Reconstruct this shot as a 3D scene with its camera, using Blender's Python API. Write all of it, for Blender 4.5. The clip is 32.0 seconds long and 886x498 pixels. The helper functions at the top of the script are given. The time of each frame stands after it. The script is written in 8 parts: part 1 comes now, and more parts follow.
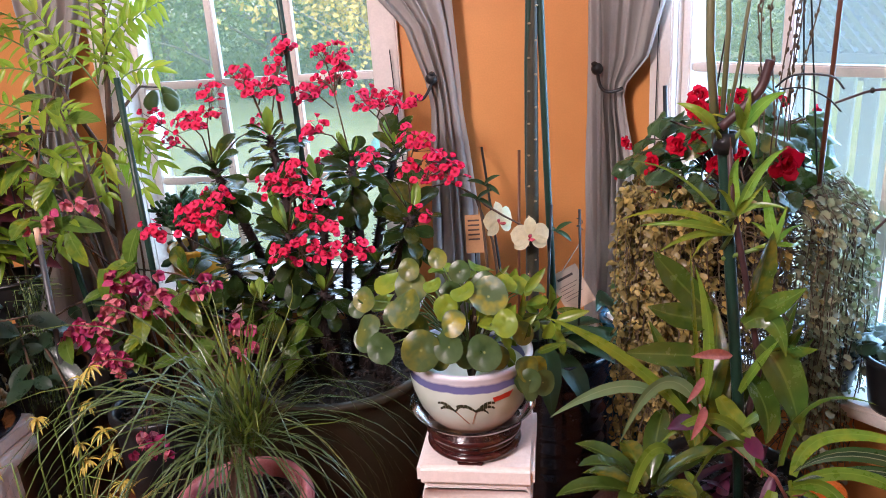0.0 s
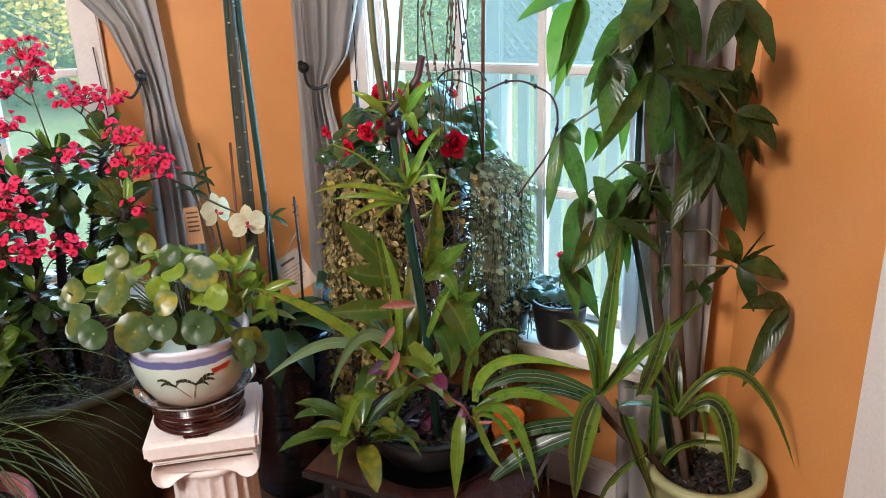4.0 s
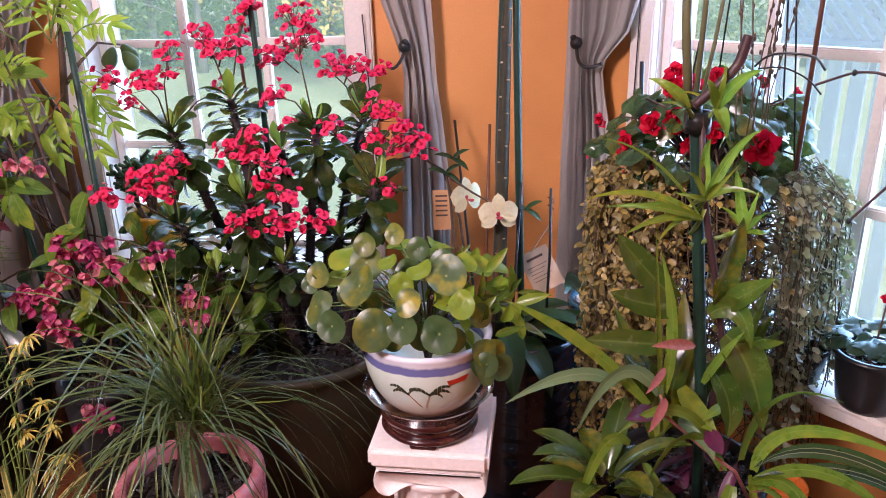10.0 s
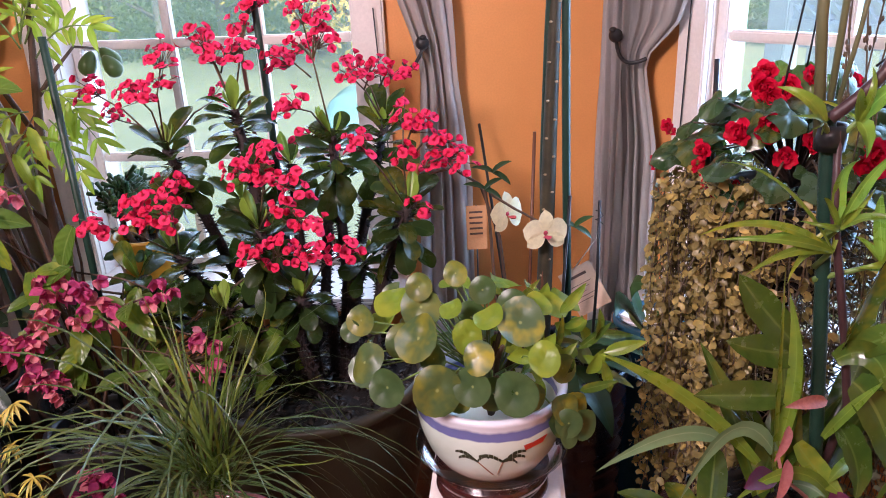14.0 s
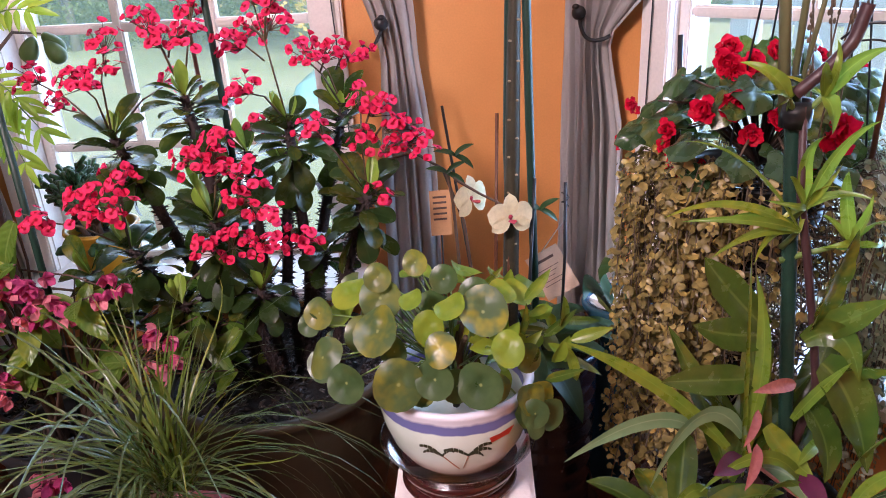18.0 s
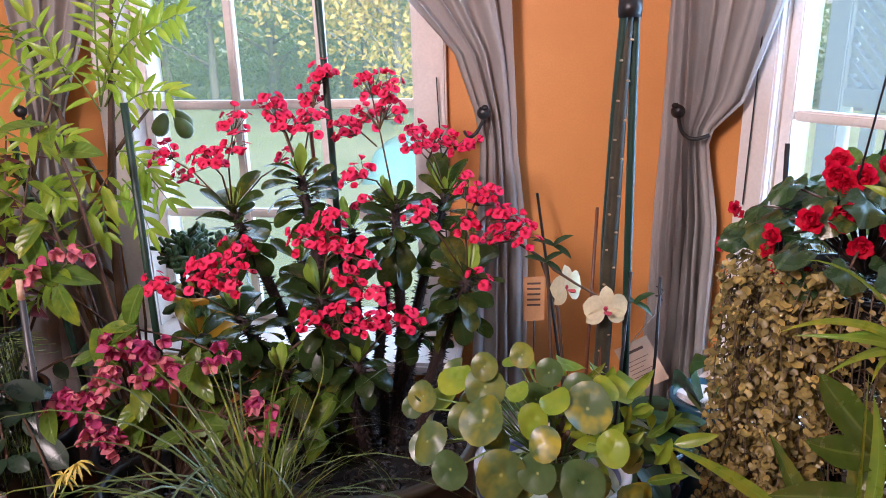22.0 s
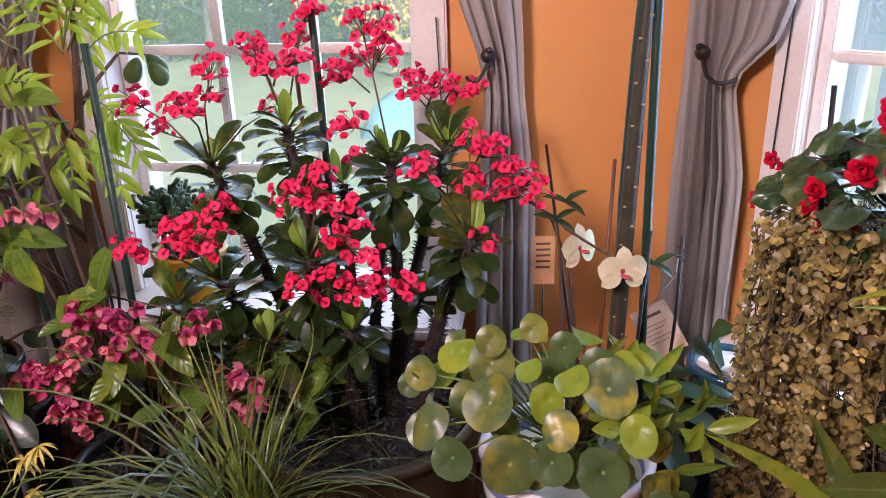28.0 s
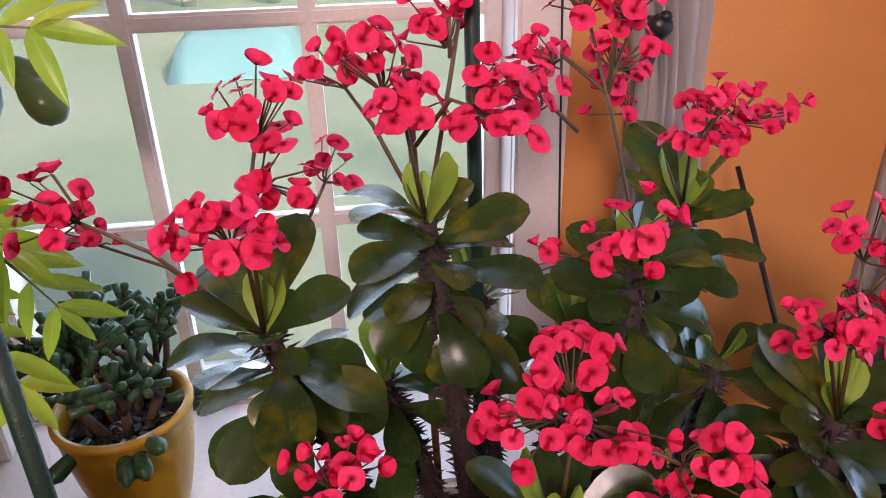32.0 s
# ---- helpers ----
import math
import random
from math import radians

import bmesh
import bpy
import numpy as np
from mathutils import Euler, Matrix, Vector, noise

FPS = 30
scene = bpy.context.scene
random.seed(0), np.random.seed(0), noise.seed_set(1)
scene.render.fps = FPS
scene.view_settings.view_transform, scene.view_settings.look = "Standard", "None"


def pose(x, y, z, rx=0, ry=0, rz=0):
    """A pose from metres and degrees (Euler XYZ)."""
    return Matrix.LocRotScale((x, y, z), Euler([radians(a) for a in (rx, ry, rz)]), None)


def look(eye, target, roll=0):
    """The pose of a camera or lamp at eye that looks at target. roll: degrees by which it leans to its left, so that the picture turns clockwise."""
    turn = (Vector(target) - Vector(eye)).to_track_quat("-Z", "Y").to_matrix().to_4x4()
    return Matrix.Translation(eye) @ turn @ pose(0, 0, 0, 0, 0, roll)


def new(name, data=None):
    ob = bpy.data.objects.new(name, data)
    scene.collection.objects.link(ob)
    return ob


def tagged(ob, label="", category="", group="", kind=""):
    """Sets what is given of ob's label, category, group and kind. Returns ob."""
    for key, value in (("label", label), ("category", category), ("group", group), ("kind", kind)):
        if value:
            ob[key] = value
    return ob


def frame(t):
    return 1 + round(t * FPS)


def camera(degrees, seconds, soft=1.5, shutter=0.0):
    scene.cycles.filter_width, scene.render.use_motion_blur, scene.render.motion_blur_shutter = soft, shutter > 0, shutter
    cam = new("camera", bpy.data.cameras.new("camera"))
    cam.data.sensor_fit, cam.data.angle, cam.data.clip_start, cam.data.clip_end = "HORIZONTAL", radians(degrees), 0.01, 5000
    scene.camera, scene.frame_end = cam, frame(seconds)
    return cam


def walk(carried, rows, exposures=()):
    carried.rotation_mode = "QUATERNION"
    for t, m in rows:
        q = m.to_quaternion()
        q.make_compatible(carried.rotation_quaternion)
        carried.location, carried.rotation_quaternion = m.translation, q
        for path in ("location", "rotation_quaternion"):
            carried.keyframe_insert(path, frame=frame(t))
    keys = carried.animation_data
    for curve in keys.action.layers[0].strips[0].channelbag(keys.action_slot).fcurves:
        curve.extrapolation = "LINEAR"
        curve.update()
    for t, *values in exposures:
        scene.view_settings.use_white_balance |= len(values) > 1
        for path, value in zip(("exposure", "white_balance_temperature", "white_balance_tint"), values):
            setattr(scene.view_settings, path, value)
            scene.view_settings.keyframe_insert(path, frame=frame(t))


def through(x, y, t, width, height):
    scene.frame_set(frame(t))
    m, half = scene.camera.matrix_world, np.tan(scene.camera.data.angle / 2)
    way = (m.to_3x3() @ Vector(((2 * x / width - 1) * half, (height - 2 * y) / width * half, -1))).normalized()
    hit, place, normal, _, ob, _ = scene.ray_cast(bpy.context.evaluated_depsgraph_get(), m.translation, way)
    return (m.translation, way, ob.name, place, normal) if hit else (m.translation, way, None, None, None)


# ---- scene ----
cam = camera(61.9, 32.0, soft=0.95)
METRES, EYE, TILT, LEAN, TURN = 2.2, 1.20, -18.3, 3.7, 8.0
ROWS = [
    (0.0, 0.0, 0.0, 0.0, 0.0, 0.0, -0.0),
    (0.5, 0.0049, -0.0004, -0.0007, -1.33, -0.3, 0.5),
    (1.0, 0.0131, 0.0012, -0.0012, -3.27, -0.76, 1.41),
    (1.5, 0.0264, 0.0005, -0.0017, -7.01, -1.07, 2.98),
    (2.0, 0.0295, -0.0125, -0.0056, -11.42, -0.9, 4.22),
    (2.5, 0.0316, -0.044, -0.0168, -16.06, -0.83, 5.25),
    (4.5, 0.0294, -0.0685, -0.0262, -18.71, -0.16, 4.28),
    (5.0, 0.0228, -0.0677, -0.0263, -16.74, -0.34, 3.31),
    (5.5, 0.0183, -0.0611, -0.0262, -13.68, -0.78, 2.23),
    (6.0, 0.0123, -0.0605, -0.0272, -9.8, -1.28, 1.52),
    (6.5, 0.0051, -0.0631, -0.0297, -6.45, -0.89, 0.82),
    (7.0, -0.0061, -0.0633, -0.0303, -3.49, -1.07, -0.25),
    (7.5, -0.0101, -0.058, -0.0289, -1.96, -1.31, -0.48),
    (8.0, -0.011, -0.0573, -0.0286, -2.1, -1.42, 0.17),
    (8.5, -0.0033, -0.0628, -0.0303, -4.47, -1.39, 1.36),
    (9.0, 0.0093, -0.0638, -0.0281, -7.11, -1.44, 1.91),
    (9.5, 0.0095, -0.0326, -0.0204, -5.38, -1.8, 0.63),
    (10.0, 0.0194, 0.0258, 0.0007, -1.13, -1.87, -1.94),
    (10.5, 0.0277, 0.0531, 0.0109, 1.31, -2.19, -3.08),
    (11.0, 0.0065, 0.067, 0.0159, 3.19, -2.48, -3.49),
    (11.5, -0.0298, 0.0881, 0.0197, 4.16, -2.94, -3.32),
    (12.0, -0.0471, 0.1003, 0.0223, 4.13, -3.34, -2.85),
    (12.5, -0.0466, 0.1093, 0.0243, 2.1, -3.58, -2.04),
    (13.0, -0.0484, 0.1134, 0.0254, -0.25, -3.54, -1.63),
    (13.5, -0.0456, 0.1127, 0.0257, -1.84, -3.15, -1.02),
    (14.0, -0.0393, 0.1099, 0.0301, -3.64, -2.93, -0.19),
    (14.5, -0.0363, 0.1134, 0.0277, -5.14, -3.17, 0.6),
    (15.0, -0.0233, 0.1217, 0.0296, -6.4, -3.57, 1.05),
    (15.5, -0.0195, 0.1257, 0.0291, -7.22, -4.21, 1.12),
    (17.5, -0.03, 0.1277, 0.0303, -6.42, -4.59, 1.14),
    (18.0, -0.0293, 0.1258, 0.0321, -5.73, -4.27, 1.08),
    (18.5, -0.0283, 0.1254, 0.0313, -5.04, -4.13, 0.62),
    (19.0, -0.0332, 0.1251, 0.03, -4.1, -4.28, -0.15),
    (19.5, -0.0366, 0.1266, 0.0286, -3.13, -4.53, -0.99),
    (20.0, -0.0415, 0.1274, 0.0283, -2.22, -4.63, -1.7),
    (20.5, -0.043, 0.1254, 0.0282, -1.62, -4.07, -2.15),
    (21.0, -0.0431, 0.1188, 0.0308, -1.31, -2.76, -2.39),
    (21.5, -0.0539, 0.1145, 0.0398, -1.1, -0.92, -2.42),
    (22.0, -0.059, 0.1104, 0.0479, -0.81, 0.77, -2.24),
    (22.5, -0.0562, 0.103, 0.0466, -0.16, 1.85, -2.02),
    (23.0, -0.0512, 0.1024, 0.0449, 0.72, 2.29, -1.87),
    (23.5, -0.0479, 0.1005, 0.0454, 1.6, 2.26, -1.97),
    (24.0, -0.0434, 0.0997, 0.0455, 2.22, 2.05, -2.22),
    (24.5, -0.0456, 0.1008, 0.0433, 2.4, 1.63, -2.35),
    (25.0, -0.0454, 0.1039, 0.0388, 1.92, 1.04, -2.04),
    (25.5, -0.041, 0.1079, 0.039, 0.92, 0.45, -1.42),
    (27.5, -0.0455, 0.1286, 0.0395, -1.59, -1.91, -1.0),
    (28.0, -0.0579, 0.1671, 0.0502, -0.72, -2.69, -2.02),
    (28.5, -0.0666, 0.2151, 0.0647, 1.29, -3.83, -3.86),
    (29.0, -0.0899, 0.2607, 0.0642, 2.78, -5.91, -4.83),
    (29.5, -0.1583, 0.3191, 0.0883, -1.48, -6.08, -0.92),
    (30.0, -0.1938, 0.38, 0.1011, -7.53, -6.37, 1.49),
    (30.5, -0.2085, 0.4372, 0.118, -7.91, -6.83, 1.05),
    (31.0, -0.2169, 0.4666, 0.1268, -10.05, -7.94, 1.84),
    (31.5, -0.2338, 0.4851, 0.1374, -13.87, -8.54, 2.39),
    (32.0, -0.2384, 0.4954, 0.1436, -16.33, -8.63, 2.81),
]
walk(cam, [(t, pose(0, 0, EYE, TILT, LEAN, TURN) @ pose(METRES * x, METRES * y, METRES * z, 90 + pitch, roll, yaw)) for t, x, y, z, yaw, pitch, roll in ROWS], [(0.0, 0.90, 5860, 24), (2.5, 0.92, 5880, 27), (4.8, 0.87, 5640, -2), (5.4, 0.88, 5680, 2), (6.0, 0.90, 5900, 32), (7.5, 0.91, 5910, 36), (11.5, 0.95, 5870, 31), (20.0, 0.92, 5910, 33), (24.0, 0.65, 5940, 25), (29.0, 0.86, 6200, 37), (32.0, 0.50, 6440, 38)])

# ---- world, sun and lights ----
world = bpy.data.worlds.new("sky")
scene.world = world
world.use_nodes = True
wn = world.node_tree
sky = wn.nodes.new("ShaderNodeTexSky")
sky.sky_type = "NISHITA"
sky.sun_disc = False
sky.sun_elevation, sky.sun_rotation = radians(37), radians(141)
wn.links.new(sky.outputs[0], wn.nodes["Background"].inputs[0])
wn.nodes["Background"].inputs[1].default_value = 0.19

SUN = 4.3
sun = new("sun", bpy.data.lights.new("sun", "SUN"))
sun.data.energy, sun.data.angle, sun.data.color = SUN, radians(8), (1.0, 0.94, 0.86)
sun.matrix_world = look((0, 0, 0), (-0.62, 0.76, -0.75))


def area(name, m, w, h, watts, color):
    lamp = new(name, bpy.data.lights.new(name, "AREA"))
    lamp.data.shape, lamp.data.size, lamp.data.size_y = "RECTANGLE", w, h
    lamp.data.energy, lamp.data.color = watts, color
    lamp.matrix_world = m
    return lamp


# daylight standing in the two window openings, lit inwards
area("daylight_a", look((-0.83, 2.125, 1.25), (-0.83, 0, 1.25)), 0.66, 1.55, 8.5, (0.58, 0.83, 1.0))
area("daylight_b", look((0.605, 1.60, 1.25), (-0.6, 0.395, 1.25)), 0.60, 1.5, 25, (0.42, 0.74, 1.0))
# the room's ceiling lamp, behind the camera
area("room_light", look((-1.15, -0.65, 2.20), (0.0, 1.2, 0.60)), 0.5, 0.5, 47, (1.0, 0.85, 0.73))


# ---- materials ----
def node_mat(name):
    m = bpy.data.materials.new(name)
    m.use_nodes = True
    nt = m.node_tree
    return m, nt, nt.nodes["Principled BSDF"]


def mix_rgb(nt, fac, a, b, mode="MIX"):
    n = nt.nodes.new("ShaderNodeMix")
    n.data_type, n.blend_type = "RGBA", mode
    for sock, v in ((n.inputs[0], fac), (n.inputs[6], a), (n.inputs[7], b)):
        if isinstance(v, (int, float)):
            sock.default_value = v
        elif isinstance(v, tuple):
            sock.default_value = (*v[:3], 1)
        else:
            nt.links.new(v, sock)
    return n.outputs[2]


def noise_tex(nt, scale, detail=4, vec=None, rough=0.6):
    n = nt.nodes.new("ShaderNodeTexNoise")
    n.inputs["Scale"].default_value, n.inputs["Detail"].default_value, n.inputs["Roughness"].default_value = scale, detail, rough
    if vec is None:
        vec = coords(nt)
    nt.links.new(vec, n.inputs["Vector"])
    return n.outputs[0]


def coords(nt, stretch=None):
    g = nt.nodes.new("ShaderNodeNewGeometry")
    out = g.outputs["Position"]
    if stretch:
        m = nt.nodes.new("ShaderNodeVectorMath")
        m.operation = "MULTIPLY"
        nt.links.new(out, m.inputs[0])
        m.inputs[1].default_value = stretch
        out = m.outputs[0]
    return out


def ramp(nt, value, lo, hi, a=0.0, b=1.0):
    n = nt.nodes.new("ShaderNodeMapRange")
    nt.links.new(value, n.inputs[0])
    n.inputs[1].default_value, n.inputs[2].default_value, n.inputs[3].default_value, n.inputs[4].default_value = lo, hi, a, b
    return n.outputs[0]


def bump(nt, bsdf, value, strength, dist=0.01):
    b = nt.nodes.new("ShaderNodeBump")
    b.inputs["Strength"].default_value, b.inputs["Distance"].default_value = strength, dist
    nt.links.new(value, b.inputs["Height"])
    nt.links.new(b.outputs[0], bsdf.inputs["Normal"])


def plain(name, a, b, rough=0.5, scale=12, fine=120, metal=0.0, relief=0.15, stretch=None, coat=0.0, spec=0.5):
    """Two tones mixed at a coarse scale, with fine grain and relief."""
    m, nt, p = node_mat(name)
    v = coords(nt, stretch) if stretch else coords(nt)
    coarse = ramp(nt, noise_tex(nt, scale, 5, v), 0.3, 0.7)
    grain = noise_tex(nt, fine, 3, v)
    col = mix_rgb(nt, coarse, a, b)
    col = mix_rgb(nt, ramp(nt, grain, 0.3, 0.7, 0, 0.35), col, tuple(0.7 * c for c in a))
    nt.links.new(col, p.inputs["Base Color"])
    nt.links.new(ramp(nt, grain, 0.2, 0.8, rough - 0.08, rough + 0.08), p.inputs["Roughness"])
    p.inputs["Metallic"].default_value = metal
    p.inputs["Coat Weight"].default_value = coat
    p.inputs["Specular IOR Level"].default_value = spec
    if relief:
        bump(nt, p, grain, relief, 0.003)
    return m


def leaf_mat(name, dark, light, yellow=None, rough=0.4, rib=None, edge=None, stripe=None, line=None, through=0.25, ribs=0.0, spec=0.5, yellow_from=0.55, dot=None):
    """A leaf: tone varies from leaf to leaf and over the blade; UV.x runs across (0.5 is the midrib), UV.y along."""
    m, nt, p = node_mat(name)
    info = nt.nodes.new("ShaderNodeObjectInfo")
    geo = nt.nodes.new("ShaderNodeNewGeometry")
    add = nt.nodes.new("ShaderNodeMath")
    add.operation = "ADD"
    nt.links.new(info.outputs["Random"], add.inputs[0])
    nt.links.new(geo.outputs["Random Per Island"], add.inputs[1])
    fr = nt.nodes.new("ShaderNodeMath")
    fr.operation = "FRACT"
    nt.links.new(add.outputs[0], fr.inputs[0])
    rnd = fr.outputs[0]
    blot = noise_tex(nt, 45, 4)
    col = mix_rgb(nt, ramp(nt, blot, 0.3, 0.7, 0.1, 0.9), dark, light)
    col = mix_rgb(nt, ramp(nt, rnd, 0, 1, 0, 0.55), col, light)
    if yellow:
        big = noise_tex(nt, 38, 2)
        both = nt.nodes.new("ShaderNodeMath")
        both.operation = "MULTIPLY"
        nt.links.new(ramp(nt, rnd, yellow_from, 1.0), both.inputs[0])
        nt.links.new(ramp(nt, big, 0.42, 0.66), both.inputs[1])
        col = mix_rgb(nt, both.outputs[0], col, yellow)
    uv = nt.nodes.new("ShaderNodeUVMap")
    sep = nt.nodes.new("ShaderNodeSeparateXYZ")
    nt.links.new(uv.outputs[0], sep.inputs[0])
    off = nt.nodes.new("ShaderNodeMath")
    off.operation = "SUBTRACT"
    nt.links.new(sep.outputs[0], off.inputs[0])
    off.inputs[1].default_value = 0.5
    ab = nt.nodes.new("ShaderNodeMath")
    ab.operation = "ABSOLUTE"
    nt.links.new(off.outputs[0], ab.inputs[0])
    across = ab.outputs[0]
    if edge:
        col = mix_rgb(nt, ramp(nt, across, 0.27, 0.33), col, edge)
    if stripe:
        col = mix_rgb(nt, ramp(nt, across, 0.11, 0.135), stripe, col)
    if line:
        inner = nt.nodes.new("ShaderNodeMath")
        inner.operation = "MULTIPLY"
        nt.links.new(ramp(nt, across, 0.115, 0.135), inner.inputs[0])
        nt.links.new(ramp(nt, across, 0.165, 0.185, 1, 0), inner.inputs[1])
        col = mix_rgb(nt, inner.outputs[0], col, line)
    if rib:
        col = mix_rgb(nt, ramp(nt, across, 0.02, 0.05), rib, col)
    if dot:
        d2 = nt.nodes.new("ShaderNodeVectorMath")
        d2.operation = "DISTANCE"
        nt.links.new(uv.outputs[0], d2.inputs[0])
        d2.inputs[1].default_value = (0.5, 0.5, 0)
        col = mix_rgb(nt, ramp(nt, d2.outputs["Value"], 0.018, 0.045), dot, col)
    nt.links.new(col, p.inputs["Base Color"])
    nt.links.new(ramp(nt, blot, 0.2, 0.8, rough - 0.1, rough + 0.12), p.inputs["Roughness"])
    p.inputs["Specular IOR Level"].default_value = spec
    height = blot
    if ribs:
        w = nt.nodes.new("ShaderNodeMath")
        w.operation = "SINE"
        mul = nt.nodes.new("ShaderNodeMath")
        mul.operation = "MULTIPLY_ADD"
        nt.links.new(sep.outputs[1], mul.inputs[0])
        mul.inputs[1].default_value = ribs
        sc = nt.nodes.new("ShaderNodeMath")
        sc.operation = "MULTIPLY"
        nt.links.new(across, sc.inputs[0])
        sc.inputs[1].default_value = -ribs * 0.45
        nt.links.new(sc.outputs[0], mul.inputs[2])
        nt.links.new(mul.outputs[0], w.inputs[0])
        height = w.outputs[0]
        bump(nt, p, height, 0.16, 0.002)
    else:
        bump(nt, p, height, 0.25, 0.002)
    tr = nt.nodes.new("ShaderNodeBsdfTranslucent")
    nt.links.new(mix_rgb(nt, 0.3, col, (0.40, 0.55, 0.06)), tr.inputs[0])
    mx = nt.nodes.new("ShaderNodeMixShader")
    mx.inputs[0].default_value = through
    nt.links.new(p.outputs[0], mx.inputs[1])
    nt.links.new(tr.outputs[0], mx.inputs[2])
    nt.links.new(mx.outputs[0], nt.nodes["Material Output"].inputs[0])
    return m


def petal_mat(name, a, b, heart=None, through=0.3, rough=0.55):
    m, nt, p = node_mat(name)
    info = nt.nodes.new("ShaderNodeObjectInfo")
    geo = nt.nodes.new("ShaderNodeNewGeometry")
    n = noise_tex(nt, 160, 3)
    col = mix_rgb(nt, info.outputs["Random"], a, b)
    col = mix_rgb(nt, ramp(nt, geo.outputs["Random Per Island"], 0, 1, 0, 0.5), col, b)
    col = mix_rgb(nt, ramp(nt, n, 0.35, 0.75, 0, 0.4), col, tuple(0.65 * c for c in a))
    if heart:
        uv = nt.nodes.new("ShaderNodeUVMap")
        sep = nt.nodes.new("ShaderNodeSeparateXYZ")
        nt.links.new(uv.outputs[0], sep.inputs[0])
        col = mix_rgb(nt, ramp(nt, sep.outputs[1], 0.14, 0.46), heart, col)
    nt.links.new(col, p.inputs["Base Color"])
    p.inputs["Roughness"].default_value = rough
    p.inputs["Specular IOR Level"].default_value = 0.12
    bump(nt, p, n, 0.2, 0.002)
    tr = nt.nodes.new("ShaderNodeBsdfTranslucent")
    nt.links.new(col, tr.inputs[0])
    mx = nt.nodes.new("ShaderNodeMixShader")
    mx.inputs[0].default_value = through
    nt.links.new(p.outputs[0], mx.inputs[1])
    nt.links.new(tr.outputs[0], mx.inputs[2])
    nt.links.new(mx.outputs[0], nt.nodes["Material Output"].inputs[0])
    return m


M = {}
M["wall"] = plain("orange_wall_paint", (0.77, 0.325, 0.092), (0.66, 0.265, 0.072), 0.50, 3.2, 240, relief=0.08)
# dull tone of the unseen closing walls, set low to cut bounced light
M["taupe"] = plain("low_bounce_wall", (0.26, 0.22, 0.18), (0.23, 0.195, 0.16), 0.7, 2.5, 300, relief=0.06)
M["trim"] = plain("white_trim_paint", (0.82, 0.74, 0.69), (0.77, 0.69, 0.64), 0.38, 5, 160, relief=0.05)
M["ceiling"] = plain("ceiling_paint", (0.80, 0.77, 0.72), (0.76, 0.73, 0.68), 0.8, 2, 200)
M["floor"] = plain("oiled_red_oak", (0.20, 0.060, 0.022), (0.115, 0.034, 0.014), 0.3, 5, 60, stretch=(1.5, 22, 1), relief=0.08, coat=0.2)
M["groove"] = plain("dark_floor_joint", (0.02, 0.01, 0.006), (0.03, 0.014, 0.008), 0.7)
M["iron"] = plain("black_iron", (0.012, 0.011, 0.011), (0.022, 0.02, 0.02), 0.38, 30, 200, relief=0.1)
M["plaster"] = plain("painted_plaster", (0.95, 0.87, 0.84), (0.92, 0.83, 0.80), 0.5, 9, 130, relief=0.2)
M["pink_glaze"] = plain("pink_glaze", (0.76, 0.27, 0.29), (0.68, 0.22, 0.24), 0.28, 14, 90, relief=0.05, coat=0.25)
M["olive_pot"] = plain("olive_brown_resin", (0.046, 0.034, 0.015), (0.032, 0.023, 0.010), 0.5, 8, 90, relief=0.15)
M["navy_glaze"] = plain("blue_black_glaze", (0.010, 0.013, 0.022), (0.018, 0.022, 0.036), 0.22, 18, 70, relief=0.15, coat=0.4)
M["yellow_glaze"] = plain("mustard_glaze", (0.60, 0.33, 0.025), (0.50, 0.24, 0.015), 0.32, 14, 80, relief=0.08)
M["green_glaze"] = plain("celadon_glaze", (0.42, 0.40, 0.20), (0.33, 0.32, 0.15), 0.35, 14, 80, relief=0.1, coat=0.2)
M["black_plastic"] = plain("black_plastic", (0.012, 0.012, 0.013), (0.02, 0.02, 0.022), 0.35, 20, 120, relief=0.08)
M["lacquer"] = plain("black_lacquer", (0.010, 0.008, 0.008), (0.016, 0.012, 0.012), 0.18, 20, 90, relief=0.05, coat=0.5)
M["rosewood"] = plain("dark_rosewood", (0.060, 0.014, 0.012), (0.030, 0.008, 0.008), 0.2, 9, 60, stretch=(2, 14, 2), relief=0.08, coat=0.5)
M["table_wood"] = plain("dark_mahogany", (0.040, 0.014, 0.012), (0.024, 0.009, 0.008), 0.24, 7, 50, stretch=(3, 20, 3), relief=0.1, coat=0.4)
M["soil"] = plain("potting_soil", (0.006, 0.004, 0.003), (0.014, 0.010, 0.008), 0.9, 90, 260, relief=0.9)
M["chip"] = plain("bark_chip", (0.008, 0.005, 0.004), (0.034, 0.020, 0.014), 0.36, 60, 200, relief=0.5)
M["bark"] = plain("brown_bark", (0.070, 0.038, 0.022), (0.13, 0.075, 0.045), 0.75, 40, 200, stretch=(1, 1, 0.3), relief=0.6)
M["thorn_bark"] = plain("thorny_bark", (0.020, 0.011, 0.010), (0.046, 0.025, 0.021), 0.75, 90, 220, relief=0.7)
M["pale_scar"] = plain("pale_leaf_scar", (0.36, 0.28, 0.17), (0.28, 0.21, 0.12), 0.7, 60, 200)
M["cane_bark"] = plain("scarred_cane", (0.056, 0.046, 0.022), (0.022, 0.022, 0.012), 0.6, 35, 160, relief=0.4)
M["stake_green"] = plain("green_coated_stake", (0.009, 0.034, 0.022), (0.016, 0.052, 0.034), 0.4, 50, 300, relief=0.3)
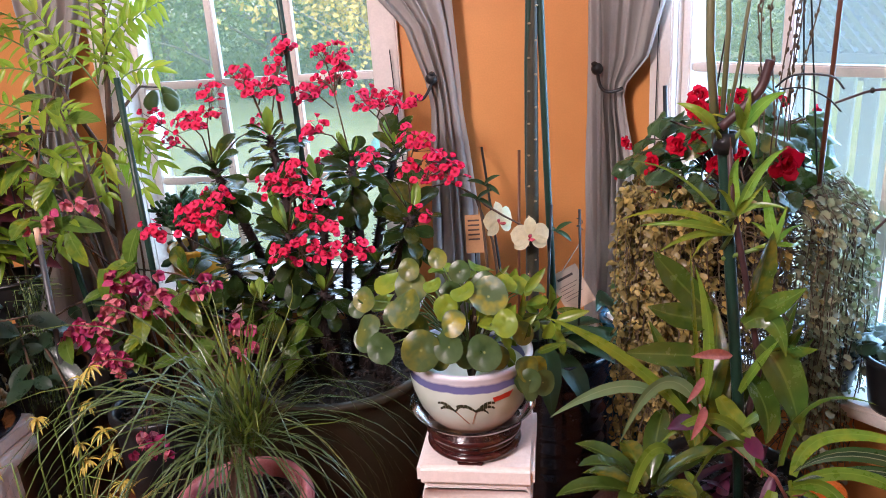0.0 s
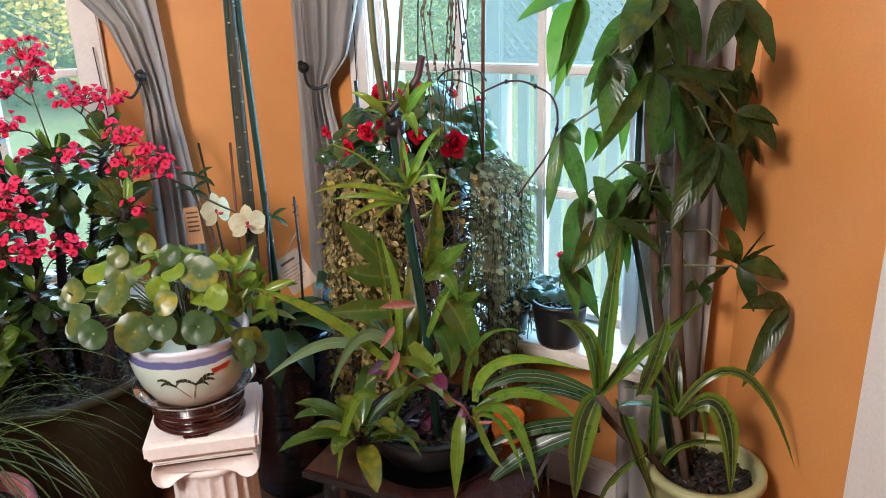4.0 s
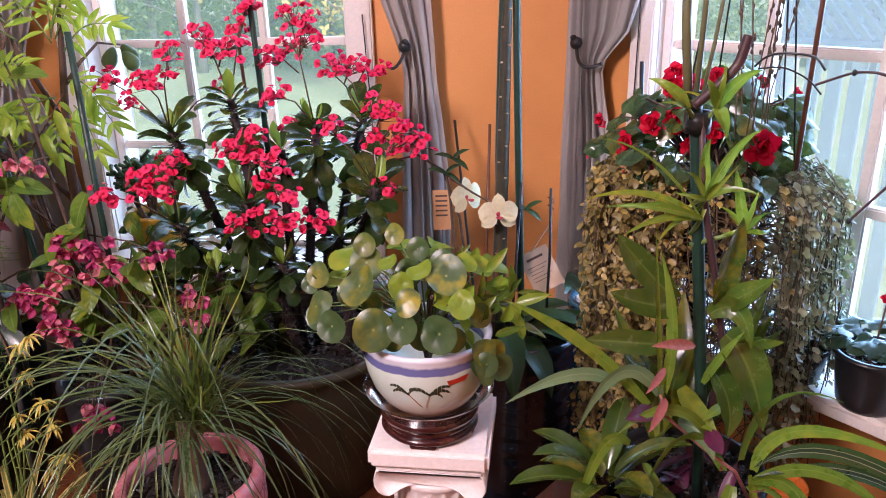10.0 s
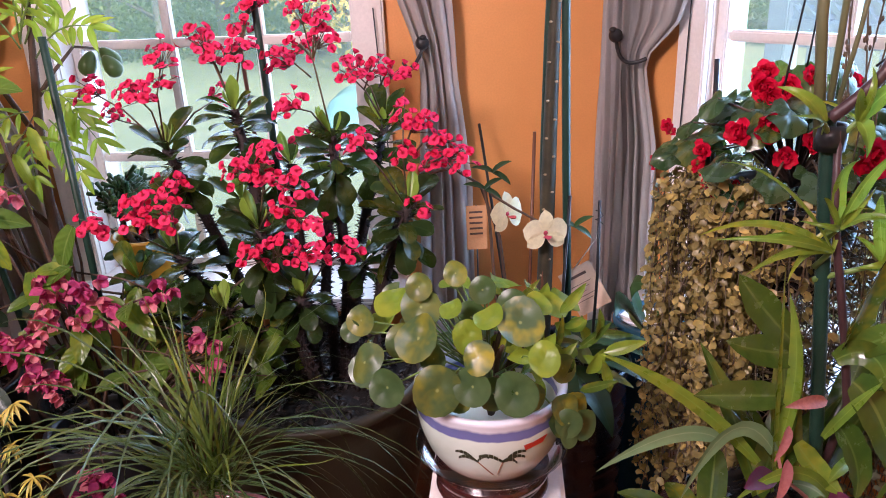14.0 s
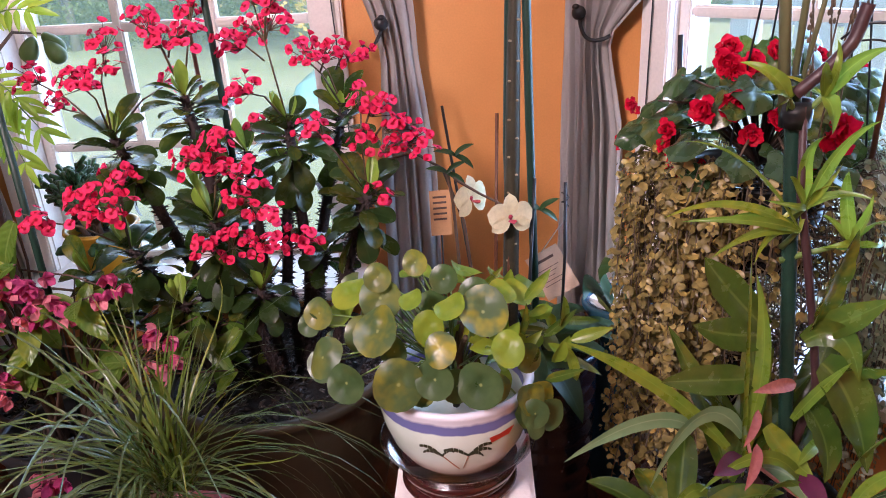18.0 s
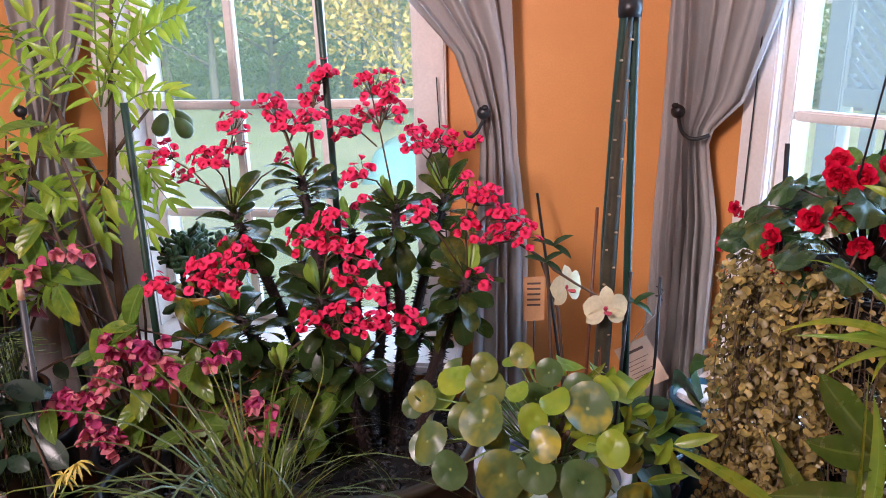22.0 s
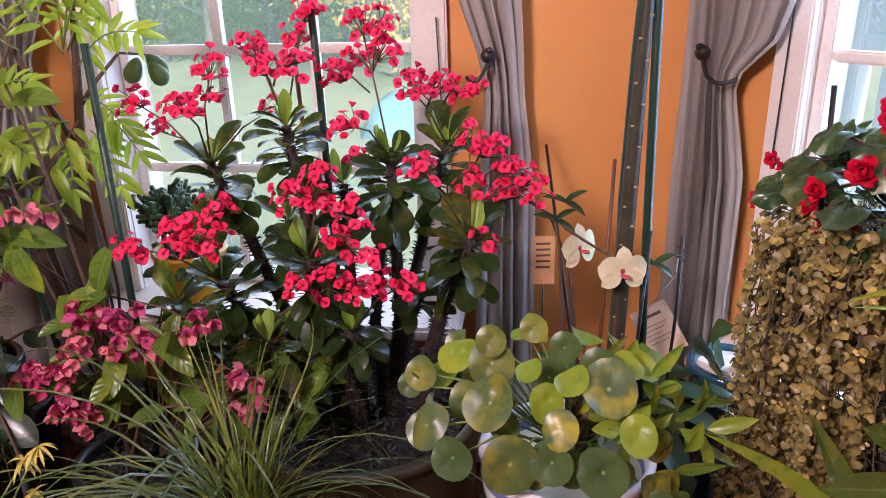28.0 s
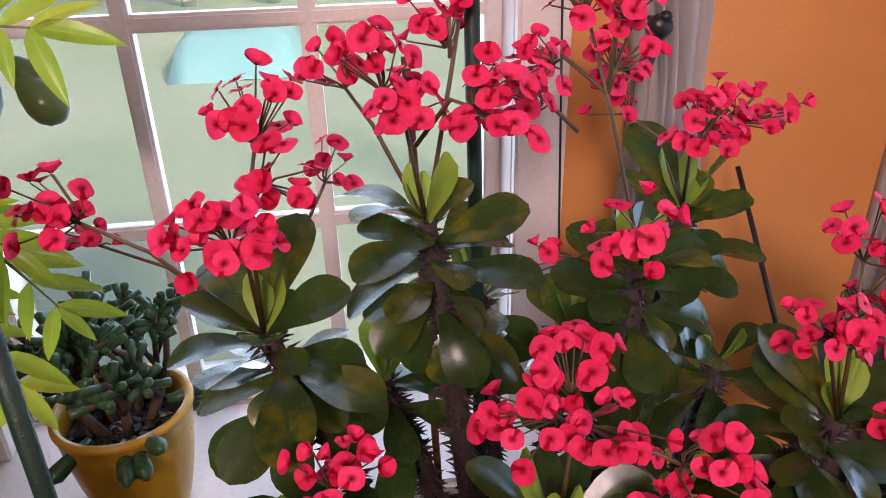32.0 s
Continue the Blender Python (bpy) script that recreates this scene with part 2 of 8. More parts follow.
M["bamboo"] = plain("brown_bamboo", (0.16, 0.055, 0.025), (0.10, 0.035, 0.018), 0.45, 30, 150)
M["grey_tube"] = plain("grey_plastic_tube", (0.045, 0.048, 0.05), (0.06, 0.062, 0.066), 0.35, 20, 120)
M["tag"] = plain("kraft_card", (0.72, 0.50, 0.35), (0.66, 0.44, 0.30), 0.75, 20, 260, relief=0.05)
M["ink"] = plain("printed_ink", (0.10, 0.055, 0.040), (0.12, 0.065, 0.05), 0.7)
M["string"] = plain("white_string", (0.75, 0.70, 0.62), (0.6, 0.55, 0.5), 0.8)

M["euph_leaf"] = leaf_mat("succulent_leaf", (0.009, 0.024, 0.008), (0.030, 0.052, 0.012), (0.13, 0.11, 0.006), 0.24, spec=0.34, rib=(0.026, 0.050, 0.014), through=0.18, yellow_from=0.4)
M["euph_young"] = leaf_mat("young_succulent_leaf", (0.16, 0.28, 0.03), (0.28, 0.40, 0.05), rough=0.36, through=0.2)
M["euph_flower"] = petal_mat("scarlet_bract", (0.66, 0.008, 0.048), (0.98, 0.062, 0.18), (0.36, 0.005, 0.018), 0.26)
M["peduncle"] = plain("reddish_peduncle", (0.085, 0.040, 0.020), (0.12, 0.085, 0.035), 0.5, 40, 200)
M["peduncle_green"] = plain("green_stem", (0.12, 0.20, 0.04), (0.18, 0.26, 0.06), 0.45, 40, 200)
M["pilea"] = leaf_mat("pilea_leaf", (0.028, 0.062, 0.020), (0.074, 0.120, 0.038), (0.34, 0.28, 0.012), 0.36, through=0.18, spec=0.65, yellow_from=0.30, dot=(0.28, 0.31, 0.10))
M["pilea_young"] = leaf_mat("young_pilea_leaf", (0.11, 0.19, 0.014), (0.21, 0.29, 0.022), (0.40, 0.37, 0.02), 0.34, through=0.25, spec=0.35, yellow_from=0.4)
M["begonia_leaf"] = leaf_mat("begonia_leaf", (0.011, 0.032, 0.014), (0.040, 0.078, 0.022), (0.17, 0.15, 0.02), 0.27, rib=(0.06, 0.10, 0.035), through=0.14, yellow_from=0.6)
M["begonia_petal"] = petal_mat("crimson_petal", (0.46, 0.003, 0.014), (0.68, 0.010, 0.042), through=0.2, rough=0.5)
# golden leaves; yellowish highlights of warm light are put into the tones
M["dichondra"] = leaf_mat("silver_leaf", (0.040, 0.028, 0.008), (0.29, 0.215, 0.065), (0.60, 0.42, 0.11), 0.42, through=0.12, yellow_from=0.25)
M["dichondra_stem"] = plain("dry_trailing_stem", (0.085, 0.055, 0.030), (0.17, 0.12, 0.070), 0.7, 60, 200)
M["grass"] = leaf_mat("arching_grass_leaf", (0.046, 0.082, 0.012), (0.125, 0.172, 0.024), (0.30, 0.29, 0.03), 0.30, through=0.18, yellow_from=0.55)
M["grass_dark"] = leaf_mat("dark_arching_grass_leaf", (0.030, 0.060, 0.018), (0.085, 0.125, 0.038), (0.18, 0.20, 0.04), 0.28, through=0.15, spec=0.65, yellow_from=0.7)
M["strap"] = leaf_mat("strap_leaf", (0.070, 0.140, 0.012), (0.170, 0.245, 0.022), (0.34, 0.33, 0.02), 0.30, rib=(0.20, 0.28, 0.035), through=0.28, yellow_from=0.5)
M["broad"] = leaf_mat("broad_strap_leaf", (0.024, 0.056, 0.008), (0.066, 0.108, 0.013), (0.22, 0.18, 0.008), 0.22, rib=(0.10, 0.15, 0.025), through=0.18, spec=0.7, yellow_from=0.4)
M["striped"] = leaf_mat("lime_edged_leaf", (0.024, 0.058, 0.012), (0.044, 0.085, 0.016), rough=0.30, edge=(0.125, 0.175, 0.010), stripe=(0.012, 0.026, 0.012), line=(0.20, 0.20, 0.06), through=0.24, spec=0.6)
M["white_striped"] = leaf_mat("white_striped_leaf", (0.014, 0.040, 0.016), (0.026, 0.058, 0.022), rough=0.30, edge=(0.024, 0.060, 0.018), stripe=(0.014, 0.034, 0.02), line=(0.26, 0.27, 0.17), through=0.15)
M["money"] = leaf_mat("money_tree_leaf", (0.008, 0.019, 0.005), (0.022, 0.040, 0.009), (0.09, 0.09, 0.010), 0.28, rib=(0.032, 0.052, 0.014), ribs=75.0, spec=0.40, through=0.24, yellow_from=0.6)
# copy of the money leaf with window backlight put into lighter colours
M["money_backlit"] = leaf_mat("backlit_money_tree_leaf", (0.020, 0.055, 0.006), (0.050, 0.10, 0.010), (0.10, 0.13, 0.010), 0.34, rib=(0.06, 0.10, 0.02), ribs=75.0, spec=0.3, through=0.5, yellow_from=0.5)
M["fern_leaf"] = leaf_mat("pinnate_leaflet", (0.16, 0.25, 0.014), (0.30, 0.41, 0.030), (0.50, 0.50, 0.05), 0.32, rib=(0.28, 0.38, 0.06), through=0.50, yellow_from=0.5)
M["vine_leaf"] = leaf_mat("bleeding_heart_leaf", (0.040, 0.098, 0.012), (0.115, 0.195, 0.022), (0.30, 0.33, 0.02), 0.30, rib=(0.16, 0.24, 0.05), ribs=40.0, through=0.30, yellow_from=0.6)
M["mauve"] = petal_mat("mauve_bract", (0.34, 0.018, 0.11), (0.62, 0.10, 0.24), through=0.25)
M["salmon"] = petal_mat("salmon_bract", (0.66, 0.16, 0.24), (0.76, 0.27, 0.30), through=0.25)
M["spider"] = leaf_mat("golden_edged_leaf", (0.09, 0.11, 0.016), (0.16, 0.16, 0.028), (0.34, 0.26, 0.05), 0.42, edge=(0.60, 0.43, 0.14), through=0.2, yellow_from=0.4)
M["burgundy"] = leaf_mat("burgundy_leaf", (0.040, 0.007, 0.012), (0.10, 0.014, 0.026), (0.22, 0.025, 0.05), 0.35, rib=(0.14, 0.03, 0.05), through=0.12, yellow_from=0.6)
M["glaucous"] = leaf_mat("glaucous_strap_leaf", (0.085, 0.16, 0.075), (0.16, 0.25, 0.12), rough=0.36, rib=(0.22, 0.30, 0.16), through=0.2)
M["purple_stem"] = plain("dark_purple_stem", (0.045, 0.018, 0.022), (0.075, 0.035, 0.032), 0.5, 40, 160)
M["gold_plantlet"] = leaf_mat("golden_plantlet_leaf", (0.42, 0.33, 0.05), (0.60, 0.46, 0.09), (0.34, 0.36, 0.06), 0.42, through=0.2)
M["old_label"] = plain("faded_orange_label", (0.70, 0.36, 0.16), (0.64, 0.32, 0.14), 0.75, 20, 260)
M["olive_stem"] = plain("olive_stem", (0.10, 0.11, 0.045), (0.16, 0.15, 0.07), 0.5, 40, 160)
M["dark_leaf"] = leaf_mat("dark_waxy_leaf", (0.010, 0.027, 0.017), (0.024, 0.048, 0.024), rough=0.30, rib=(0.022, 0.045, 0.024), through=0.08)
M["orchid_leaf"] = leaf_mat("orchid_leaf", (0.012, 0.036, 0.010), (0.026, 0.060, 0.016), rough=0.42, spec=0.3, rib=(0.03, 0.07, 0.03), through=0.05)
M["jade"] = leaf_mat("jade_finger", (0.020, 0.065, 0.028), (0.045, 0.11, 0.040), rough=0.3, through=0.05)
M["teal_glaze"] = plain("teal_glaze", (0.02, 0.075, 0.12), (0.035, 0.11, 0.16), 0.2, 14, 90, relief=0.05, coat=0.4)
M["brown_leaf"] = leaf_mat("browned_leaf", (0.05, 0.032, 0.010), (0.12, 0.075, 0.02), rough=0.4, through=0.1)
M["orchid_petal"] = petal_mat("cream_petal", (0.86, 0.76, 0.44), (0.90, 0.82, 0.56), through=0.3, rough=0.5)
M["orchid_lip"] = petal_mat("magenta_lip", (0.45, 0.05, 0.09), (0.62, 0.12, 0.12), through=0.2)
M["purple"] = leaf_mat("purple_leaf", (0.045, 0.006, 0.022), (0.12, 0.012, 0.055), (0.16, 0.02, 0.06), 0.4, through=0.12)
M["pink_leaf"] = petal_mat("pink_young_leaf", (0.26, 0.05, 0.06), (0.55, 0.24, 0.20), through=0.25)
M["fruit"] = leaf_mat("green_fruit", (0.050, 0.10, 0.028), (0.10, 0.16, 0.045), rough=0.35, through=0.05)
# distant leaves: the haze over the woods is put into these pale tones
M["tree_leaf"] = leaf_mat("hazy_woodland_leaf", (0.17, 0.33, 0.18), (0.40, 0.56, 0.28), (0.66, 0.66, 0.20), 0.6, through=0.5, yellow_from=0.5)
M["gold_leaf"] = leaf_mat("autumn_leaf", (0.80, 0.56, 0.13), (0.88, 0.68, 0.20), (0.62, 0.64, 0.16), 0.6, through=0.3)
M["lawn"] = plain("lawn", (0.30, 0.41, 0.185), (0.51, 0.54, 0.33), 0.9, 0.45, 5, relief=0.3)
M["vinyl"] = plain("white_vinyl", (0.76, 0.89, 0.96), (0.71, 0.85, 0.93), 0.4, 4, 60, relief=0.03)
M["teal"] = plain("teal_tarp", (0.22, 0.56, 0.48), (0.30, 0.62, 0.54), 0.5, 3, 40)
M["grey_bark"] = plain("grey_tree_bark", (0.24, 0.25, 0.21), (0.32, 0.31, 0.26), 0.85, 3, 30, stretch=(1, 1, 0.3), relief=0.5)
M["siding"] = plain("pale_siding", (0.45, 0.50, 0.56), (0.40, 0.45, 0.50), 0.6, 2, 30)
M["roofing"] = plain("grey_roofing", (0.14, 0.15, 0.17), (0.18, 0.19, 0.21), 0.8, 4, 50)

# cloth that lets some daylight through
m, nt, p = node_mat("grey_linen")
weave = noise_tex(nt, 420, 2, coords(nt, (1, 1, 0.25)))
tone = mix_rgb(nt, ramp(nt, noise_tex(nt, 6, 3), 0.3, 0.7), (0.71, 0.675, 0.65), (0.63, 0.60, 0.58))
tone = mix_rgb(nt, ramp(nt, weave, 0.3, 0.7, 0, 0.3), tone, (0.51, 0.485, 0.465))
nt.links.new(tone, p.inputs["Base Color"])
p.inputs["Roughness"].default_value = 0.7
p.inputs["Sheen Weight"].default_value = 0.2
bump(nt, p, weave, 0.25, 0.002)
tr = nt.nodes.new("ShaderNodeBsdfTranslucent")
nt.links.new(tone, tr.inputs[0])
mx = nt.nodes.new("ShaderNodeMixShader")
mx.inputs[0].default_value = 0.56
nt.links.new(p.outputs[0], mx.inputs[1])
nt.links.new(tr.outputs[0], mx.inputs[2])
nt.links.new(mx.outputs[0], nt.nodes["Material Output"].inputs[0])
M["linen"] = m

# window glass and clear plastic
def glass_mat(name, tint, rough, weight):
    m, nt, p = node_mat(name)
    tra = nt.nodes.new("ShaderNodeBsdfTransparent")
    tra.inputs[0].default_value = (*tint, 1)
    glo = nt.nodes.new("ShaderNodeBsdfGlossy")
    glo.inputs["Roughness"].default_value = rough
    fre = nt.nodes.new("ShaderNodeFresnel")
    fre.inputs[0].default_value = weight
    mx = nt.nodes.new("ShaderNodeMixShader")
    nt.links.new(fre.outputs[0], mx.inputs[0])
    nt.links.new(tra.outputs[0], mx.inputs[1])
    nt.links.new(glo.outputs[0], mx.inputs[2])
    nt.links.new(mx.outputs[0], nt.nodes["Material Output"].inputs[0])
    return m


M["glass"] = glass_mat("window_glass", (0.95, 0.98, 0.98), 0.02, 1.3)
# screen sheet, mostly open: its pale sky-lit veil puts haze over the view
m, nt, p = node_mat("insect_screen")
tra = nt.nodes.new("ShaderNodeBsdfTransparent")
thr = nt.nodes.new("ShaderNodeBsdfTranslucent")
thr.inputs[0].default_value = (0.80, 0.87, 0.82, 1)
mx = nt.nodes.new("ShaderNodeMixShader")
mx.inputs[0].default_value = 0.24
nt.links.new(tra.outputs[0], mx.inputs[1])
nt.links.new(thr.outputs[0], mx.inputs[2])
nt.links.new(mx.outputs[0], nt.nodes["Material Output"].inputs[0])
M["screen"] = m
M["clear"] = glass_mat("clear_plastic", (0.80, 0.81, 0.82), 0.16, 1.12)

# painted bowl: blue band under the rim, cream to peach body
m, nt, p = node_mat("painted_stoneware")
g = nt.nodes.new("ShaderNodeNewGeometry")
sp = nt.nodes.new("ShaderNodeSeparateXYZ")
nt.links.new(g.outputs["Position"], sp.inputs[0])
wob = nt.nodes.new("ShaderNodeMath")
wob.operation = "MULTIPLY_ADD"
nt.links.new(noise_tex(nt, 30, 2), wob.inputs[0])
wob.inputs[1].default_value = 0.008
nt.links.new(sp.outputs[2], wob.inputs[2])
zz = wob.outputs[0]
body = mix_rgb(nt, ramp(nt, zz, 0.520, 0.570), (0.72, 0.52, 0.40), (0.62, 0.71, 0.64))
body = mix_rgb(nt, ramp(nt, noise_tex(nt, 18, 3), 0.45, 0.7, 0, 0.35), body, (0.45, 0.56, 0.40))
body = mix_rgb(nt, ramp(nt, zz, 0.6140, 0.6160), body, (0.13, 0.14, 0.32))
body = mix_rgb(nt, ramp(nt, zz, 0.627, 0.631), body, (0.70, 0.70, 0.78))
nt.links.new(body, p.inputs["Base Color"])
p.inputs["Roughness"].default_value = 0.25
p.inputs["Coat Weight"].default_value = 0.3
bump(nt, p, noise_tex(nt, 90, 2), 0.06, 0.002)
M["bowl"] = m
M["trunk_paint"] = plain("painted_rust", (0.42, 0.17, 0.09), (0.35, 0.13, 0.07), 0.35)
M["palm_paint"] = plain("painted_dark_green", (0.025, 0.035, 0.018), (0.05, 0.055, 0.03), 0.35)
M["red_paint"] = plain("painted_red", (0.62, 0.05, 0.02), (0.55, 0.04, 0.02), 0.3)
M["gold_paint"] = plain("gilt_flower", (0.30, 0.22, 0.10), (0.20, 0.14, 0.06), 0.35, 40, 120)
M["lamp_glow"] = bpy.data.materials.new("lamp_glow")
M["lamp_glow"].use_nodes = True
M["lamp_glow"].node_tree.nodes["Principled BSDF"].inputs["Emission Color"].default_value = (1, 0.86, 0.70, 1)
M["lamp_glow"].node_tree.nodes["Principled BSDF"].inputs["Emission Strength"].default_value = 6


# ---- mesh tools ----
class Shape:
    """Vertices, faces and one UV per vertex, gathered and then linked as one mesh."""

    def __init__(self):
        self.v, self.f, self.uv = [], [], []

    def add(self, verts, faces, uvs=None):
        k = len(self.v)
        self.v += [tuple(p) for p in verts]
        self.uv += list(uvs) if uvs else [(0.25, 0.5)] * len(verts)
        self.f += [tuple(k + i for i in f) for f in faces]
        return self

    def box(self, a, b, m=None, r=0.0):
        """A box from corner a to corner b with bevelled edges of width r, placed by m."""
        bm = bmesh.new()
        bmesh.ops.create_cube(bm, size=1)
        for v in bm.verts:
            v.co = Vector([(a[i] + b[i]) / 2 + v.co[i] * (b[i] - a[i]) for i in range(3)])
        if r:
            bmesh.ops.bevel(bm, geom=bm.edges[:], offset=r, segments=2, affect="EDGES")
        return self.take(bm, m)

    def take(self, bm, m=None):
        bm.verts.index_update()
        vs = [(m @ v.co) if m else v.co for v in bm.verts]
        self.add(vs, [[v.index for v in f.verts] for f in bm.faces])
        bm.free()
        return self

    def lathe(self, profile, seg=40, m=None, wobble=0.0, lobes=0):
        """Turns a profile of (radius, z) round the z axis."""
        n, verts, faces, uvs = len(profile), [], [], []
        for i in range(seg):
            a = 2 * math.pi * i / seg
            k = 1 + wobble * math.cos(lobes * a) if lobes else 1
            for j, (r, z) in enumerate(profile):
                v = Vector((r * k * math.cos(a), r * k * math.sin(a), z))
                verts.append(m @ v if m else v)
                uvs.append((i / seg, j / n))
        for i in range(seg):
            for j in range(n - 1):
                a, b = i * n + j, ((i + 1) % seg) * n + j
                faces.append((a, b, b + 1, a + 1))
        return self.add(verts, faces, uvs)

    def tube(self, pts, radii, seg=7, cap=True):
        """A round tube along points; radii one number or one for each point."""
        pts = [Vector(p) for p in pts]
        n = len(pts)
        rs = radii if isinstance(radii, (list, tuple)) else [radii] * n
        verts, faces, side = [], [], None
        for i, p in enumerate(pts):
            d = (pts[min(i + 1, n - 1)] - pts[max(i - 1, 0)]).normalized()
            if side is None:
                side = d.cross(Vector((0.3, 0.2, 1)) if abs(d.z) < 0.9 else Vector((1, 0.2, 0.1))).normalized()
            side = (side - d * side.dot(d)).normalized()
            up = d.cross(side)
            for k in range(seg):
                a = 2 * math.pi * k / seg
                verts.append(p + rs[i] * (math.cos(a) * side + math.sin(a) * up))
        for i in range(n - 1):
            for k in range(seg):
                a, b = i * seg + k, i * seg + (k + 1) % seg
                faces.append((a, b, b + seg, a + seg))
        if cap:
            faces += [tuple(range(seg))[::-1], tuple(range((n - 1) * seg, n * seg))]
        return self.add(verts, faces)

    def blade(self, spine, widths, normal=(0, 0, 1), fold=0.0, wave=0.0):
        """A leaf along a spine of points: five vertices across, folded along the midrib."""
        pts = [Vector(p) for p in spine]
        n, verts, faces, uvs = len(pts), [], [], []
        nor = Vector(normal).normalized()
        for i, p in enumerate(pts):
            d = (pts[min(i + 1, n - 1)] - pts[max(i - 1, 0)]).normalized()
            side = d.cross(nor)
            if side.length < 1e-4:
                side = d.cross(Vector((0.31, 0.2, 0.93)))
            side.normalize()
            up = side.cross(d).normalized()
            nor = up
            w = widths[i] / 2
            for k, u in enumerate((-1, -0.5, 0, 0.5, 1)):
                lift = fold * abs(u) * w + (wave * w * math.sin(i * 1.9 + u * 2) if abs(u) > 0.6 else 0)
                verts.append(p + side * u * w + up * lift)
                uvs.append((0.5 + u / 2, i / (n - 1)))
        for i in range(n - 1):
            for k in range(4):
                a = i * 5 + k
                faces.append((a, a + 1, a + 6, a + 5))
        return self.add(verts, faces, uvs)

    def ball(self, c, r, squash=(1, 1, 1), seg=8, rings=6):
        prof = [(max(math.sin(math.pi * j / rings), 0.001), -math.cos(math.pi * j / rings)) for j in range(rings + 1)]
        return self.lathe(prof, seg, Matrix.Translation(c) @ Matrix.Diagonal((r * squash[0], r * squash[1], r * squash[2], 1)))

    def mesh(self, name, material, smooth=True):
        me = bpy.data.meshes.new(name)
        me.from_pydata(self.v, [], self.f)
        me.materials.append(material)
        uv = me.uv_layers.new(name="UVMap")
        idx = np.empty(len(me.loops), dtype=np.int32)
        me.loops.foreach_get("vertex_index", idx)
        uv.data.foreach_set("uv", np.array(self.uv, dtype=np.float32)[idx].ravel())
        if smooth:
            me.polygons.foreach_set("use_smooth", np.ones(len(me.polygons), dtype=bool))
        me.update()
        return me


def thing(name, place, label, category, group="", kind=""):
    """An Empty at a thing's base, for its parts."""
    ob = new(name)
    ob.empty_display_size = 0.05
    ob.matrix_world = place if isinstance(place, Matrix) else Matrix.Translation(place)
    return tagged(ob, label, category, group, kind)


def part(name, shape, material, parent, label="", kind="", smooth=True, m=None):
    """Links a shape (or a mesh made before) as one mesh object under a thing or a part; its points are in the world unless m is given."""
    me = shape if isinstance(shape, bpy.types.Mesh) else shape.mesh(name, material, smooth)
    ob = new(name, me)
    if parent is not None:
        ob.parent = parent
        base = parent.matrix_world.copy()
        if parent.parent is not None:
            base = WORLD[parent.name]
        ob.matrix_parent_inverse = base.inverted()
    w = m if m is not None else Matrix()
    ob.matrix_basis = w
    WORLD[ob.name] = w
    return tagged(ob, label, kind=kind)


WORLD = {}


def solo(name, shape, material, label, category, group="", kind="", smooth=True):
    return tagged(part(name, shape, material, None, smooth=smooth), label, category, group, kind)


def rnd(a, b):
    return random.uniform(a, b)


def aim(place, direction, up=(0, 0, 1), size=1.0):
    """A pose whose y axis runs along direction and whose z axis is as near up as can be."""
    y = Vector(direction).normalized()
    z = Vector(up)
    x = y.cross(z)
    if x.length < 1e-4:
        x = y.cross(Vector((1, 0.1, 0)))
    x.normalize()
    z = x.cross(y)
    r = Matrix((x, y, z)).transposed().to_4x4()
    return Matrix.Translation(place) @ r @ Matrix.Diagonal((size, size, size, 1))


def arc(base, direction, length, droop, n=8):
    """Points of a leaf or twig that sets out along direction and bends under its weight."""
    p, d, out = Vector(base), Vector(direction).normalized(), [Vector(base)]
    for i in range(n):
        d = (d + Vector((0, 0, -droop / n))).normalized()
        p = p + d * length / n
        out.append(p.copy())
    return out


def smooth(pts, k=5):
    """A rounded line through points."""
    p = [Vector(q) for q in pts]
    p = [p[0] * 2 - p[1]] + p + [p[-1] * 2 - p[-2]]
    out = []
    for a, b, c, d in zip(p, p[1:], p[2:], p[3:]):
        for i in range(k):
            t = i / k
            out.append(0.5 * (2 * b + (c - a) * t + (2 * a - 5 * b + 4 * c - d) * t * t + (3 * b - a - 3 * c + d) * t ** 3))
    return out + [p[-2]]


def outline(kind, n):
    """Widths along a leaf, from 0 to 1."""
    ts = [i / n for i in range(n + 1)]
    if kind == "lance":
        return [max(0.03, math.sin(math.pi * t ** 0.75) ** 0.8) for t in ts]
    if kind == "strap":
        return [min(1, 0.55 + 2.2 * t) * (1 - t ** 5) ** 0.7 * (1 if t < 0.6 else 1 - 0.55 * (t - 0.6) / 0.4) + 0.02 for t in ts]
    if kind == "taper":
        return [min(1, 0.45 + 2.4 * t) * (1 - t ** 1.7) ** 0.9 + 0.015 for t in ts]
    if kind == "spoon":
        return [max(0.11, math.sin(math.pi * min(1, 0.02 + 0.98 * t ** 1.9)) ** 0.55) if t < 1 else 0.20 for t in ts]
    if kind == "oval":
        return [max(0.04, math.sin(math.pi * t) ** 0.6) for t in ts]
    if kind == "heart":
        return [max(0.06, math.sin(math.pi * min(1, t * 0.88 + 0.12)) ** 0.8) for t in ts]
    return [1 - 0.9 * t for t in ts]


